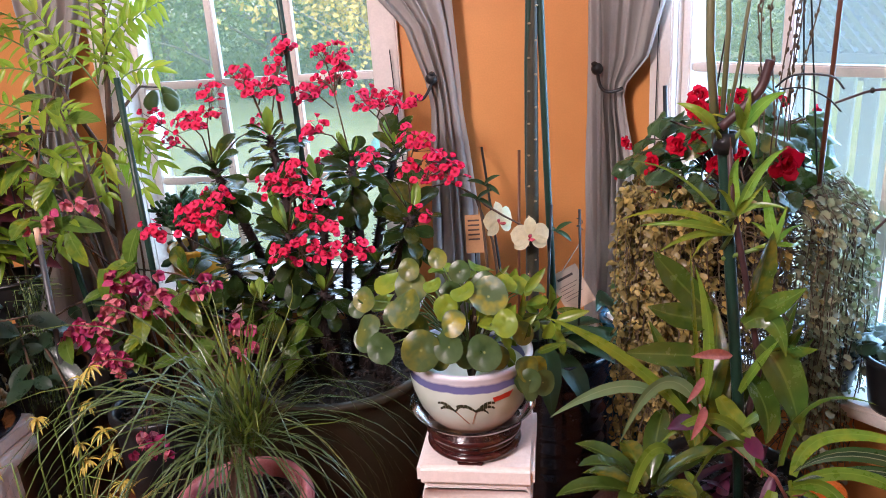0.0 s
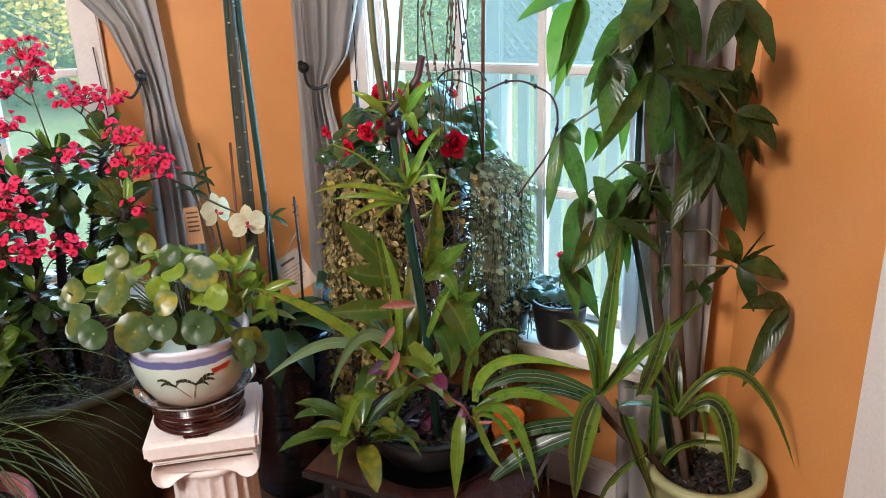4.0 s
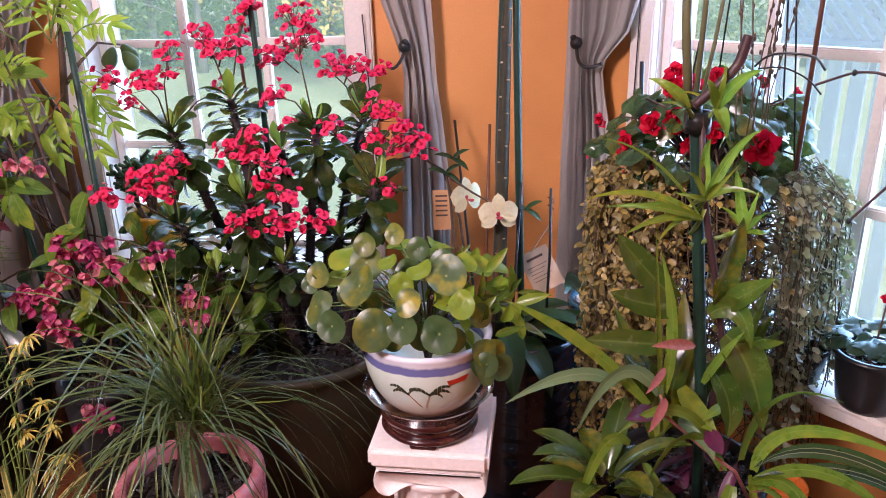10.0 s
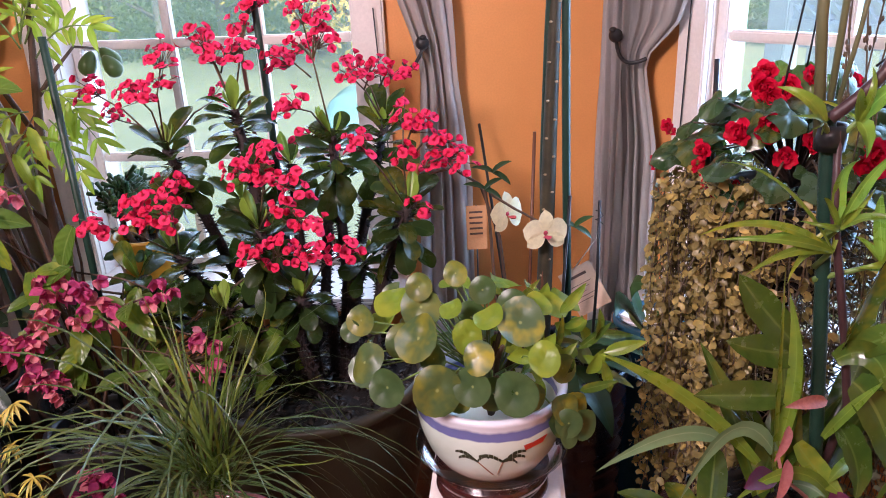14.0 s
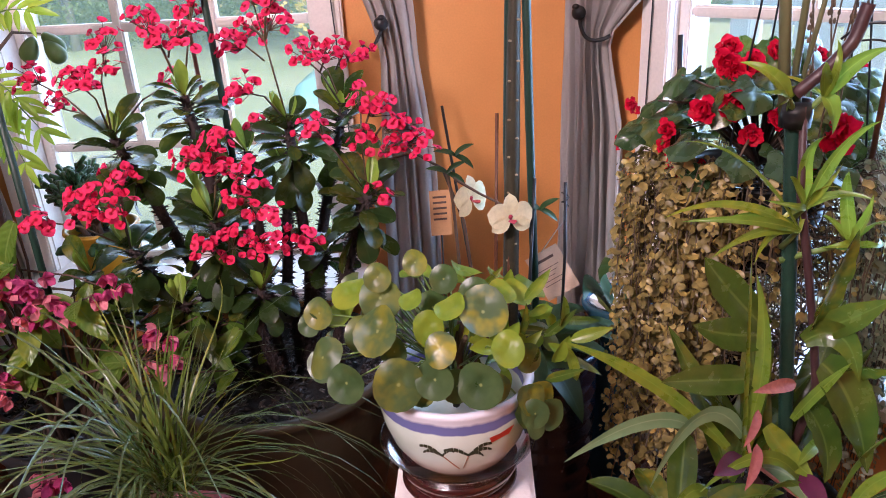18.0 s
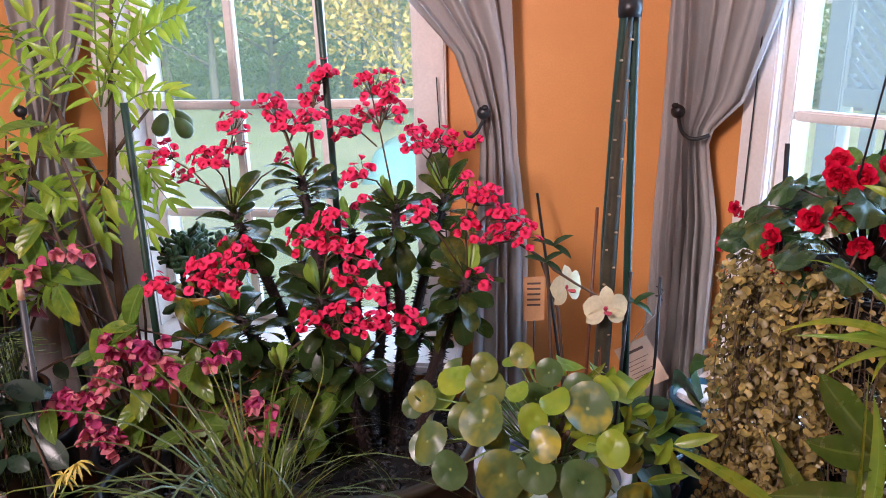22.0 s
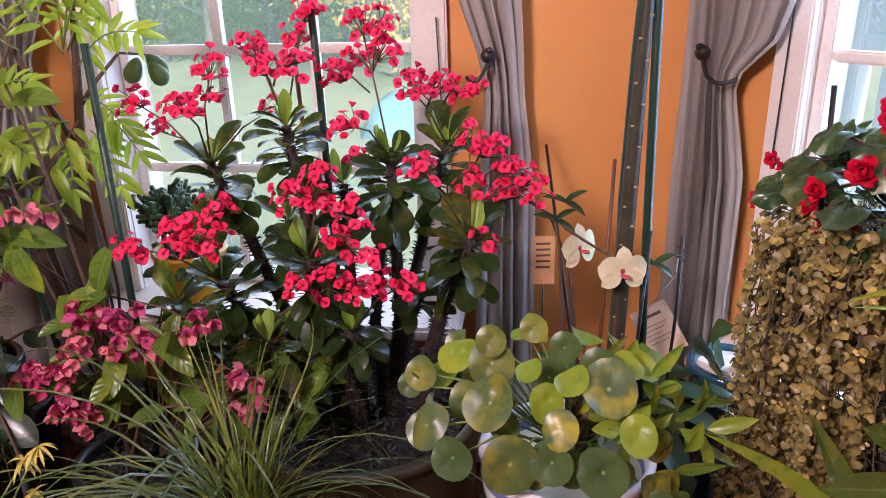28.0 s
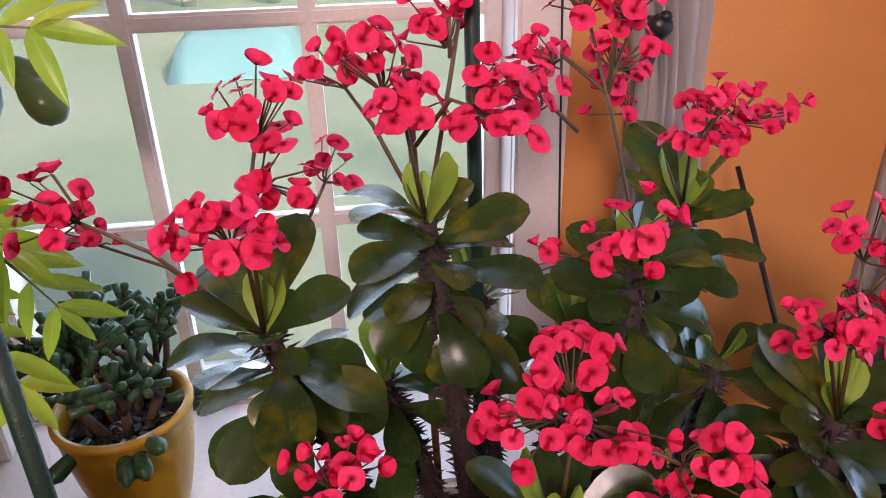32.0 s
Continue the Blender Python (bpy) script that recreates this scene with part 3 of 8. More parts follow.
def leaf_mesh(name, kind, length, width, material, droop=0.25, fold=0.25, n=7, wave=0.0):
    """One leaf along +y from the origin, its face to +z, for sharing."""
    pts, d, p = [], 0.0, Vector((0, 0, 0))
    for i in range(n + 1):
        pts.append(p.copy())
        d -= droop / n
        p = p + Vector((0, math.cos(d), math.sin(d))) * length / n
    return Shape().blade(pts, [w * width for w in outline(kind, n)], (0, 0, 1), fold, wave).mesh(name, material)


# ---- structure: floor, three walls of the bay, ceiling ----
WALL_B = pose(0.10, 1.95, 0, 0, 0, -45)     # along the second wall: x runs along it, y outwards
SILL = 0.455


def wall_panel(name, x0, x1, y0, y1, holes, label, m=None, paint="wall"):
    s = Shape()
    H = 2.45
    cuts = sorted(holes)
    x = x0
    for a, b, lo, hi in cuts:
        s.box((x, y0, 0), (a, y1, H), m)
        s.box((a, y0, 0), (b, y1, lo), m)
        s.box((a, y0, hi), (b, y1, H), m)
        x = b
    s.box((x, y0, 0), (x1, y1, H), m)
    return solo(name, s, M[paint], label, "wall", kind="structure", smooth=False)


WIN_A = (-1.195, -0.450)                     # opening of the first window along x
WIN_B = (0.2385, 0.9715)                       # opening of the second along its wall
HEAD = 2.08
wall_panel("wall_north", -4.6, 0.10, 1.95, 2.15, [(WIN_A[0], WIN_A[1], SILL - 0.02, HEAD)], "smooth orange painted wall with a window")
wall_panel("wall_northeast", 0.0, 1.174, 0.0, 0.15, [(WIN_B[0], WIN_B[1], SILL - 0.02, HEAD)], "smooth orange painted wall with a window", WALL_B)
wall_panel("wall_east", 0, 6.77, 0, 0.15, [], "sunlit orange painted wall beside a white door casing", pose(0.93, 1.12, 0, 0, 0, -90))
# unseen walls, added to close the room and keep bounced light low
wall_panel("wall_west", 0, 7.6, 0, 0.15, [], "unseen taupe wall added to close the room and limit bounced light", pose(-4.6, -5.6, 0, 0, 0, 90), "taupe")
wall_panel("wall_south", 0, 5.6, 0, 0.15, [], "unseen taupe wall added to close the room and limit bounced light", pose(0.95, -5.6, 0, 0, 0, 180), "taupe")
solo("ceiling", Shape().box((-4.75, -5.75, 2.45), (1.1, 2.15, 2.55)), M["ceiling"], "flat white painted ceiling", "ceiling", kind="structure", smooth=False)
floor = solo("floor", Shape().box((-4.7, -5.7, -0.12), (1.05, 2.05, -0.004)), M["groove"], "polished reddish brown hardwood floor of narrow boards", "floor", kind="structure", smooth=False)


def window(name, m, x0, x1, label, back, depth, c):
    """A double-hung sash window of three panes by three in each sash, with casing, stool and apron."""
    win = thing(name, m, label, "window", "bay windows", "structure")
    add = lambda n, s, mt="trim", lab="": part(n, s, M[mt], win, lab, smooth=False)
    add("side_casing", Shape().box((x0 - c, -0.022, SILL), (x0 + 0.012, 0.0, HEAD + c), m, 0.004))
    add("side_casing", Shape().box((x1 - 0.012, -0.022, SILL), (x1 + c, 0.0, HEAD + c), m, 0.004))
    add("head_casing", Shape().box((x0 + 0.012, -0.022, HEAD - 0.012), (x1 - 0.012, 0.0, HEAD + c), m, 0.004))
    add("window_sill", Shape().box((x0 - c - 0.03, -0.165, SILL - 0.032), (x1 + c + 0.03, back, SILL), m, 0.008), lab="deep white painted window sill")
    add("apron", Shape().box((x0 - c, -0.02, SILL - 0.070), (x1 + c, 0.0, SILL - 0.034), m, 0.005))
    fr = Shape()
    fr.box((x0, 0.0, SILL), (x0 + 0.013, depth, HEAD), m)
    fr.box((x1 - 0.013, 0.0, SILL), (x1, depth, HEAD), m)
    fr.box((x0 + 0.013, 0.0, HEAD - 0.02), (x1 - 0.013, depth, HEAD), m).box((x0 + 0.013, back, SILL - 0.02), (x1 - 0.013, depth, SILL), m)
    add("window_frame", fr)
    a, b = x0 + 0.0135, x1 - 0.0135
    for k, (lo, hi, y) in enumerate(((SILL + 0.002, 1.342, back), (1.310, HEAD - 0.022, back + 0.038))):
        bot = 0.016 if k == 0 else 0.032
        top = 0.032
        st = 0.023
        sash = part("sash", Shape().box((a, y, lo), (a + st, y + 0.036, hi), m, 0.003).box((b - st, y, lo), (b, y + 0.036, hi), m, 0.003)
                    .box((a + st, y, lo), (b - st, y + 0.036, lo + bot), m, 0.003).box((a + st, y, hi - top), (b - st, y + 0.036, hi), m, 0.003), M["trim"], win, smooth=False)
        gx0, gx1, gz0, gz1 = a + st, b - st, lo + bot, hi - top
        for i in (1, 2):
            xx = gx0 + (gx1 - gx0) * i / 3
            part("muntin", Shape().box((xx - 0.011, y + 0.004, gz0), (xx + 0.011, y + 0.032, gz1), m, 0.004), M["trim"], sash, smooth=False)
            z = gz0 + (gz1 - gz0) * i / 3
            part("muntin", Shape().box((gx0, y + 0.006, z - 0.011), (gx1, y + 0.030, z + 0.011), m, 0.004), M["trim"], sash, smooth=False)
        for i in range(3):
            for j in range(3):
                pw, ph = (gx1 - gx0) / 3, (gz1 - gz0) / 3
                pane = part("pane", Shape().box((gx0 + i * pw + 0.003, y + 0.016, gz0 + j * ph + 0.003), (gx0 + (i + 1) * pw - 0.003, y + 0.020, gz0 + (j + 1) * ph - 0.003), m), M["glass"], sash, smooth=False)
                pane.visible_shadow = False
    # translucent haze sheet behind the sashes; it casts no shadow
    mesh = part("insect_screen", Shape().box((x0 + 0.014, depth + 0.002, SILL), (x1 - 0.014, depth + 0.003, HEAD - 0.02), m), M["screen"], win, "thin screen outside the sash adding pale haze to the view", smooth=False)
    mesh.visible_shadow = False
    return win


window("window_1", pose(0, 1.95, 0), *WIN_A, "white double-hung sash window with small panes", 0.06, 0.18, 0.055)
window("window_2", WALL_B, *WIN_B, "white double-hung sash window looking onto a white fence", 0.012, 0.13, 0.05)


def board(name, a, b, m, h, t, label):
    s = Shape().box((a, -t, 0), (b, 0, h - 0.02), m, 0.003).box((a, -t * 0.6, h - 0.02), (b, 0, h), m, 0.003)
    return solo(name, s, M["trim"], label, "baseboard", kind="structure", smooth=False)


board("baseboard", -4.6, 0.09, pose(0, 1.95, 0), 0.10, 0.016, "white painted wooden baseboard")
board("baseboard", 0.02, 1.15, WALL_B, 0.10, 0.016, "white painted wooden baseboard")
board("baseboard", 0.02, 0.35, pose(0.93, 1.12, 0, 0, 0, -90), 0.10, 0.016, "white painted wooden baseboard")
case = thing("door_casing", (0.93, 0.72, 0), "white painted door casing on the orange wall", "door casing", kind="structure")
part("casing_board", Shape().box((0.905, 0.63, 0), (0.93, 0.738, 2.1), None, 0.006), M["trim"], case, smooth=False)
part("casing_bead", Shape().box((0.892, 0.63, 0), (0.905, 0.66, 2.1), None, 0.004), M["trim"], case, smooth=False)
part("plinth", Shape().box((0.898, 0.625, 0), (0.932, 0.746, 0.16), None, 0.004), M["trim"], case, smooth=False)


# ---- curtains ----
def curtain(name, m, rows, pleats, label, y0=-0.042, tie=None, knob_x=None, fold=None):
    """A pleated cloth panel; rows of (z, x from, x to, pleat depth), and its tieback."""
    cur = thing(name, m, label, "curtain", "curtains of the bay")

    def drape(pname, rows, pleats, y0):
        n, verts, faces, uvs = pleats * 12, [], [], []
        steps = 70
        top, low = rows[0][0], rows[-1][0]
        for j in range(steps + 1):
            z = top + (low - top) * j / steps
            for (za, a0, a1, da), (zb, b0, b1, db) in zip(rows, rows[1:]):
                if zb <= z <= za:
                    t = (za - z) / (za - zb)
                    x0, x1, dep = a0 + (b0 - a0) * t, a1 + (b1 - a1) * t, da + (db - da) * t
            for i in range(n + 1):
                u = i / n
                ph = 2 * math.pi * (pleats * u + 0.28 * math.sin(4.1 * u + 0.7) + 0.16 * math.sin(11 * u + 1.3 * z))
                yy = y0 + dep * (math.sin(ph + 0.5 * math.sin(3.1 * z + u * 5)) + 0.35 * math.sin(2.3 * ph + 4 * z)) + 0.003 * math.sin(17 * z + 9 * u) * math.sin(31 * u + 5 * z)
                xx = x0 + (x1 - x0) * u + dep * 0.5 * math.cos(ph * 1.0 + 2 * z)
                verts.append(m @ Vector((xx, yy, z)))
                uvs.append((u, j / steps))
        for j in range(steps):
            for i in range(n):
                a = j * (n + 1) + i
                faces.append((a, a + 1, a + n + 2, a + n + 1))
        cloth = part(pname, Shape().add(verts, faces, uvs), M["linen"], cur)
        sol = cloth.modifiers.new("thickness", "SOLIDIFY")
        sol.thickness = 0.0015

    drape("cloth", rows, pleats, y0)
    if fold:
        drape("side_fold", fold, 3, -0.018)
    if tie:
        tx0, tx1, tz = tie
        w = tx1 - tx0
        knob_x = tx0 if knob_x is None else knob_x
        sg = 1 if knob_x < (tx0 + tx1) / 2 else -1
        k = Shape().ball((knob_x, -0.068, tz + 0.05), 0.0155, (1, 0.85, 0.95), 14, 9).ball((knob_x - sg * 0.003, -0.074, tz + 0.062), 0.008, (1, 1, 0.8), 10, 6).tube([(knob_x, 0, tz + 0.05), (knob_x, -0.062, tz + 0.05)], 0.007, 8)
        k.v = [tuple(m @ Vector(q)) for q in k.v]
        part("knob", k, M["iron"], cur, "black iron tieback knob")
        pts = []
        for i in range(15):
            a = i / 14
            pts.append((knob_x + sg * (a * (w + 0.012) - 0.002), -0.064 - 0.022 * math.sin(math.pi * a), tz + 0.045 - 0.045 * math.sin(math.pi * min(1, a * 0.72)) ** 0.8))
        h = Shape().tube([m @ Vector(q) for q in pts], 0.0040, 8)
        part("holdback", h, M["iron"], cur, "curved black iron holdback arm")
    return cur


WA = pose(0, 1.95, 0)
curtain("curtain", WA, [(2.2, -0.82, -0.225, 0.016), (1.6, -0.65, -0.245, 0.016), (1.30, -0.505, -0.252, 0.015), (1.155, -0.372, -0.247, 0.013), (1.02, -0.325, -0.240, 0.012), (0.95, -0.312, -0.238, 0.011), (0.7, -0.325, -0.210, 0.014), (0.04, -0.345, -0.20, 0.016)], 5,
        "grey linen curtain drawn aside with a black holdback", tie=(-0.350, -0.316, 0.975), knob_x=-0.306)
curtain("curtain", WA, [(2.2, -1.52, -0.88, 0.016), (1.6, -1.46, -1.08, 0.016), (1.33, -1.44, -1.19, 0.015), (1.03, -1.425, -1.325, 0.012), (0.96, -1.430, -1.335, 0.011), (0.72, -1.545, -1.25, 0.018), (0.04, -1.66, -1.18, 0.024)], 6,
        "grey linen curtain tied back beside leafy plants", tie=(-1.425, -1.335, 0.985))
curtain("curtain", WALL_B, [(2.2, 0.05, 0.53, 0.018), (1.6, 0.05, 0.375, 0.020), (1.28, 0.055, 0.278, 0.018), (1.06, 0.062, 0.208, 0.011), (0.985, 0.068, 0.132, 0.007), (0.93, 0.068, 0.140, 0.012), (0.80, 0.075, 0.170, 0.018), (0.04, 0.07, 0.182, 0.022)], 5,
        "grey linen curtain gathered by a black iron holdback", tie=(0.074, 0.140, 0.980), knob_x=0.072, fold=[(2.2, 0.004, 0.09, 0.009), (1.0, -0.006, 0.082, 0.009), (0.04, -0.016, 0.075, 0.010)])
curtain("curtain", WALL_B, [(2.2, 0.84, 1.135, 0.016), (1.3, 0.91, 1.135, 0.016), (0.9, 0.945, 1.135, 0.014), (0.04, 0.955, 1.14, 0.016)], 5,
        "grey linen curtain hanging behind the money tree")
for nm, m, a, b in (("curtain_rod", WA, -1.55, 0.0), ("curtain_rod", WALL_B, 0.03, 1.13)):
    rod = thing(nm, m, "black iron curtain rod with ball ends", "curtain rod")
    part("rod", Shape().tube([m @ Vector((a, -0.055, 2.21)), m @ Vector((b, -0.055, 2.21))], 0.009, 10), M["iron"], rod)
    for x in (a + 0.08, b - 0.08):
        part("bracket", Shape().tube([m @ Vector((x, 0, 2.20)), m @ Vector((x, -0.055, 2.205))], 0.006, 8), M["iron"], rod)

lamp = thing("ceiling_lamp", (-1.15, -0.65, 2.45), "round frosted ceiling lamp, lit", "ceiling lamp")
part("canopy", Shape().lathe([(0.001, 2.45), (0.19, 2.45), (0.19, 2.40), (0.001, 2.40)], 32, Matrix.Translation((-1.15, -0.65, 0))), M["trim"], lamp)
part("shade", Shape().lathe([(0.18, 2.40), (0.17, 2.35), (0.12, 2.32), (0.001, 2.31)], 32, Matrix.Translation((-1.15, -0.65, 0))), M["lamp_glow"], lamp)

# ---- pots, stands and plants ----
def pot(name, place, profile, material, label, seg=48, soil=None, soil_mat="soil", m=None, extra=None):
    """A turned pot with a rounded lip; profile of (radius, z) from the foot up the outside and down the inside."""
    T = Matrix.Translation(place)
    ob = thing(name, place, label, "plant pot")
    part("body", Shape().lathe(profile, seg, T), M[material], ob)
    if soil:
        r, z = soil
        sh = Shape()
        rings = 7
        for j in range(rings + 1):
            for i in range(28):
                a = 2 * math.pi * i / 28
                rr = r * j / rings
                sh.v.append(tuple(Vector(place) + Vector((rr * math.cos(a), rr * math.sin(a), z + rnd(-0.004, 0.006)))))
                sh.uv.append((0.5, 0.5))
        for j in range(rings):
            for i in range(28):
                a, b = j * 28 + i, j * 28 + (i + 1) % 28
                sh.f.append((a, b, b + 28, a + 28))
        earth = part("soil", sh, M[soil_mat], ob, "dark potting mix")
        chips = Shape()
        for _ in range(int(2600 * r)):
            a, rr = rnd(0, 6.28), r * math.sqrt(random.random()) * 0.95
            c = Vector(place) + Vector((rr * math.cos(a), rr * math.sin(a), z + 0.007))
            q = pose(*c, rnd(-40, 40), rnd(-40, 40), rnd(0, 360))
            w = rnd(0.004, 0.012)
            chips.add([q @ Vector(v) for v in ((-w, -w * 0.5, 0), (w, -w * 0.4, 0), (w * 0.8, w * 0.5, 0.001), (-w * 0.7, w * 0.5, 0), (0, 0, w * 0.5))], [(0, 1, 4), (1, 2, 4), (2, 3, 4), (3, 0, 4), (3, 2, 1, 0)])
        part("bark_mulch", chips, M["chip"], earth, kind="stuff", smooth=False)
    return ob


def pot_profile(r_foot, r_rim, h, lip=0.012, wall=0.008, belly=0.0, r_mid=None):
    pts = [(0.001, 0.0), (r_foot * 0.94, 0.0), (r_foot, 0.006)]
    for k in range(1, 9):
        t = k / 9
        pts.append((r_foot + (r_rim - r_foot) * t + belly * math.sin(math.pi * t), h * t * 0.94))
    pts += [(r_rim, h * 0.94), (r_rim + lip, h * 0.955), (r_rim + lip, h - 0.004), (r_rim + lip * 0.6, h), (r_rim - wall, h), (r_rim - wall * 1.4, h - 0.01), (r_rim - wall * 1.8, h * 0.8), (r_foot * 0.8, h * 0.2), (0.001, h * 0.2)]
    return pts


def ionic_pedestal(x, y, top, label):
    """A fluted column with an Ionic capital, on a square base."""
    ob = thing("pedestal", (x, y, 0), label, "pedestal", "white column pedestals")
    w = 0.100
    part("abacus", Shape().box((x - w, y - w, top - 0.036), (x + w, y + w, top), None, 0.007), M["plaster"], ob, smooth=False)
    part("abacus_moulding", Shape().box((x - w + 0.010, y - w + 0.010, top - 0.048), (x + w - 0.010, y + w - 0.010, top - 0.0375), None, 0.004), M["plaster"], ob, smooth=False)
    # capital: one carved block with a scroll at each side, its face hollowed between them
    half = [(0.0, -0.030), (0.020, -0.0305), (0.040, -0.033), (0.054, -0.037), (0.062, -0.043), (0.070, -0.048), (0.080, -0.048), (0.089, -0.042), (0.0945, -0.031), (0.0955, -0.018), (0.093, -0.008), (0.090, 0.0)]
    prof = half + [(-px, pz) for px, pz in half[::-1][:-1]]
    cap, n, ys = Shape(), len(prof), (-0.088, -0.0915, -0.0915, -0.084, 0.084, 0.0915, 0.0915, 0.088)
    for j, yy in enumerate(ys):
        k = (0.93, 0.965, 0.985, 1.0, 1.0, 0.985, 0.965, 0.93)[j]
        for px, pz in prof:
            dip = (0.016 * max(0.0, 1 - (px / 0.062) ** 2)) * (1 if yy < 0 else -1)
            cap.v.append((x + px * k, y + yy + dip, top - 0.0485 + pz * (1 if abs(yy) < 0.085 else 0.97)))
            cap.uv.append((0.5, 0.5))
    for j in range(len(ys) - 1):
        for i in range(n):
            a, b = j * n + i, j * n + (i + 1) % n
            cap.f.append((a, b, b + n, a + n))
    cap.f += [tuple(range(n))[::-1], tuple(range((len(ys) - 1) * n, len(ys) * n))]
    part("capital", cap, M["plaster"], ob)
    part("echinus", Shape().lathe([(0.001, top - 0.080), (0.080, top - 0.080), (0.083, top - 0.086), (0.081, top - 0.094), (0.077, top - 0.098), (0.001, top - 0.098)], 36, Matrix.Translation((x, y, 0))), M["plaster"], ob)
    sh, flutes = Shape(), 20
    seg = flutes * 8
    zs = [top - 0.096, top - 0.103, top - 0.112, 0.16, 0.075, 0.065]
    for j, z in enumerate(zs):
        depth = 0.0 if j in (0, 5) else (0.5 if j in (1,) else 1.0)
        r = 0.077 + 0.008 * (top - z) / top
        for i in range(seg):
            a = 2 * math.pi * i / seg
            f = abs(math.sin(flutes * a / 2)) ** 0.6
            rr = r - 0.0075 * depth * f
            sh.v.append((x + rr * math.cos(a), y + rr * math.sin(a), z))
            sh.uv.append((0.5, 0.5))
    for j in range(len(zs) - 1):
        for i in range(seg):
            a, b = j * seg + i, j * seg + (i + 1) % seg
            sh.f.append((a + seg, b + seg, b, a))
    part("fluted_shaft", sh, M["plaster"], ob)
    part("torus", Shape().lathe([(0.001, 0.07), (0.084, 0.07), (0.094, 0.062), (0.096, 0.050), (0.090, 0.040), (0.090, 0.036), (0.001, 0.036)], 36, Matrix.Translation((x, y, 0))), M["plaster"], ob)
    part("plinth", Shape().box((x - 0.102, y - 0.102, 0), (x + 0.102, y + 0.102, 0.036), None, 0.004), M["plaster"], ob, smooth=False)
    return ob


ionic_pedestal(-0.143, 1.150, 0.46, "white Ionic column pedestal under a painted bowl")
ionic_pedestal(-1.285, 1.235, 0.378, "white Ionic column pedestal carrying a glossy dark pot")

# rosewood stand, clear saucer and painted bowl on the pedestal
BX, BY = -0.150, 1.135
DZ = 0.042                                    # height of the top above 0.43
T = Matrix.Translation((BX, BY, 0.46)) @ Matrix.Diagonal((1, 1, 1.33, 1))
stand = thing("pot_stand", (BX, BY, 0.46), "round dark rosewood display stand with a glossy finish", "pot stand")
part("top_ring", Shape().lathe([(0.001, 0.036), (0.080, 0.036), (0.084, 0.033), (0.084, 0.027), (0.076, 0.023), (0.001, 0.023)], 48, T), M["rosewood"], stand)
part("waist", Shape().lathe([(0.001, 0.0235), (0.074, 0.0235), (0.078, 0.018), (0.074, 0.013), (0.001, 0.013)], 48, T), M["rosewood"], stand)
part("foot_ring", Shape().lathe([(0.001, 0.0135), (0.079, 0.0135), (0.083, 0.009), (0.079, 0.005), (0.001, 0.005)], 48, T), M["rosewood"], stand)
for k in range(4):
    a = math.pi / 4 + k * math.pi / 2 + 0.78
    part("foot", Shape().box((-0.022, -0.008, 0.0), (0.022, 0.008, 0.006), T @ Matrix.Rotation(a, 4, "Z") @ Matrix.Translation((0, 0.070, 0)), 0.002), M["rosewood"], stand, smooth=False)
saucer = thing("saucer", (BX, BY, 0.508), "clear plastic saucer under the painted bowl", "saucer")
part("dish", Shape().lathe([(0.001, 0.467), (0.080, 0.467), (0.098, 0.490), (0.108, 0.500), (0.110, 0.499), (0.099, 0.488), (0.082, 0.4655), (0.001, 0.4655)], 48, Matrix.Translation((BX, BY, DZ))), M["clear"], saucer)
bowl_prof = [(0.001, 0.469), (0.055, 0.469), (0.062, 0.472), (0.078, 0.490), (0.092, 0.515), (0.101, 0.545), (0.1055, 0.572), (0.105, 0.585), (0.1035, 0.597), (0.108, 0.604), (0.1075, 0.611), (0.102, 0.613), (0.097, 0.609), (0.094, 0.595), (0.090, 0.54), (0.001, 0.53)]
bowl_prof = [(r, 0.469 + (z - 0.469) * 0.915 + DZ) for r, z in bowl_prof]
bowl = thing("planter_bowl", (BX, BY, 0.511), "glazed bowl painted with palm trees and a blue band", "plant pot")
part("body", Shape().lathe(bowl_prof, 64, Matrix.Translation((BX, BY, 0))), M["bowl"], bowl)


def on_bowl(a_deg, z, lift=0.0012):
    z = 0.469 + (z - 0.469) * 0.915 + DZ
    for (r0, z0), (r1, z1) in zip(bowl_prof, bowl_prof[1:]):
        if z0 <= z <= z1 and z1 > z0:
            r = r0 + (r1 - r0) * (z - z0) / (z1 - z0) + lift
            break
    a = radians(a_deg - 90)
    return Vector((BX + r * math.cos(a), BY + r * math.sin(a), z))


def stroke(points, w0, w1):
    """A painted stroke in relief along (angle, z) points of the bowl's side."""
    sh = Shape()
    for i, (a, z) in enumerate(points):
        w = w0 + (w1 - w0) * i / (len(points) - 1)
        sh.v += [tuple(on_bowl(a, z - w / 2, 0.0004)), tuple(on_bowl(a, z, 0.0016)), tuple(on_bowl(a, z + w / 2, 0.0004))]
        sh.uv += [(0, 0), (0.5, 0), (1, 0)]
    for i in range(len(points) - 1):
        for k in (0, 1):
            a = i * 3 + k
            sh.f.append((a, a + 3, a + 4, a + 1))
    return sh


def frond(cx, zc, da, dz):
    """A painted palm frond: short dark dabs along an arch."""
    sh = Shape()
    for k in range(5):
        ts = [(k + 0.88 * q) / 5 for q in (0, 0.5, 1)]
        w = 0.0085 - 0.0045 * abs(k - 1.5) / 3.5
        dab = stroke([(cx + da * t, zc + dz * t + 0.010 * math.sin(math.pi * t * 0.85)) for t in ts], w, w * 0.9)
        sh.add(dab.v, dab.f, dab.uv)
    return sh


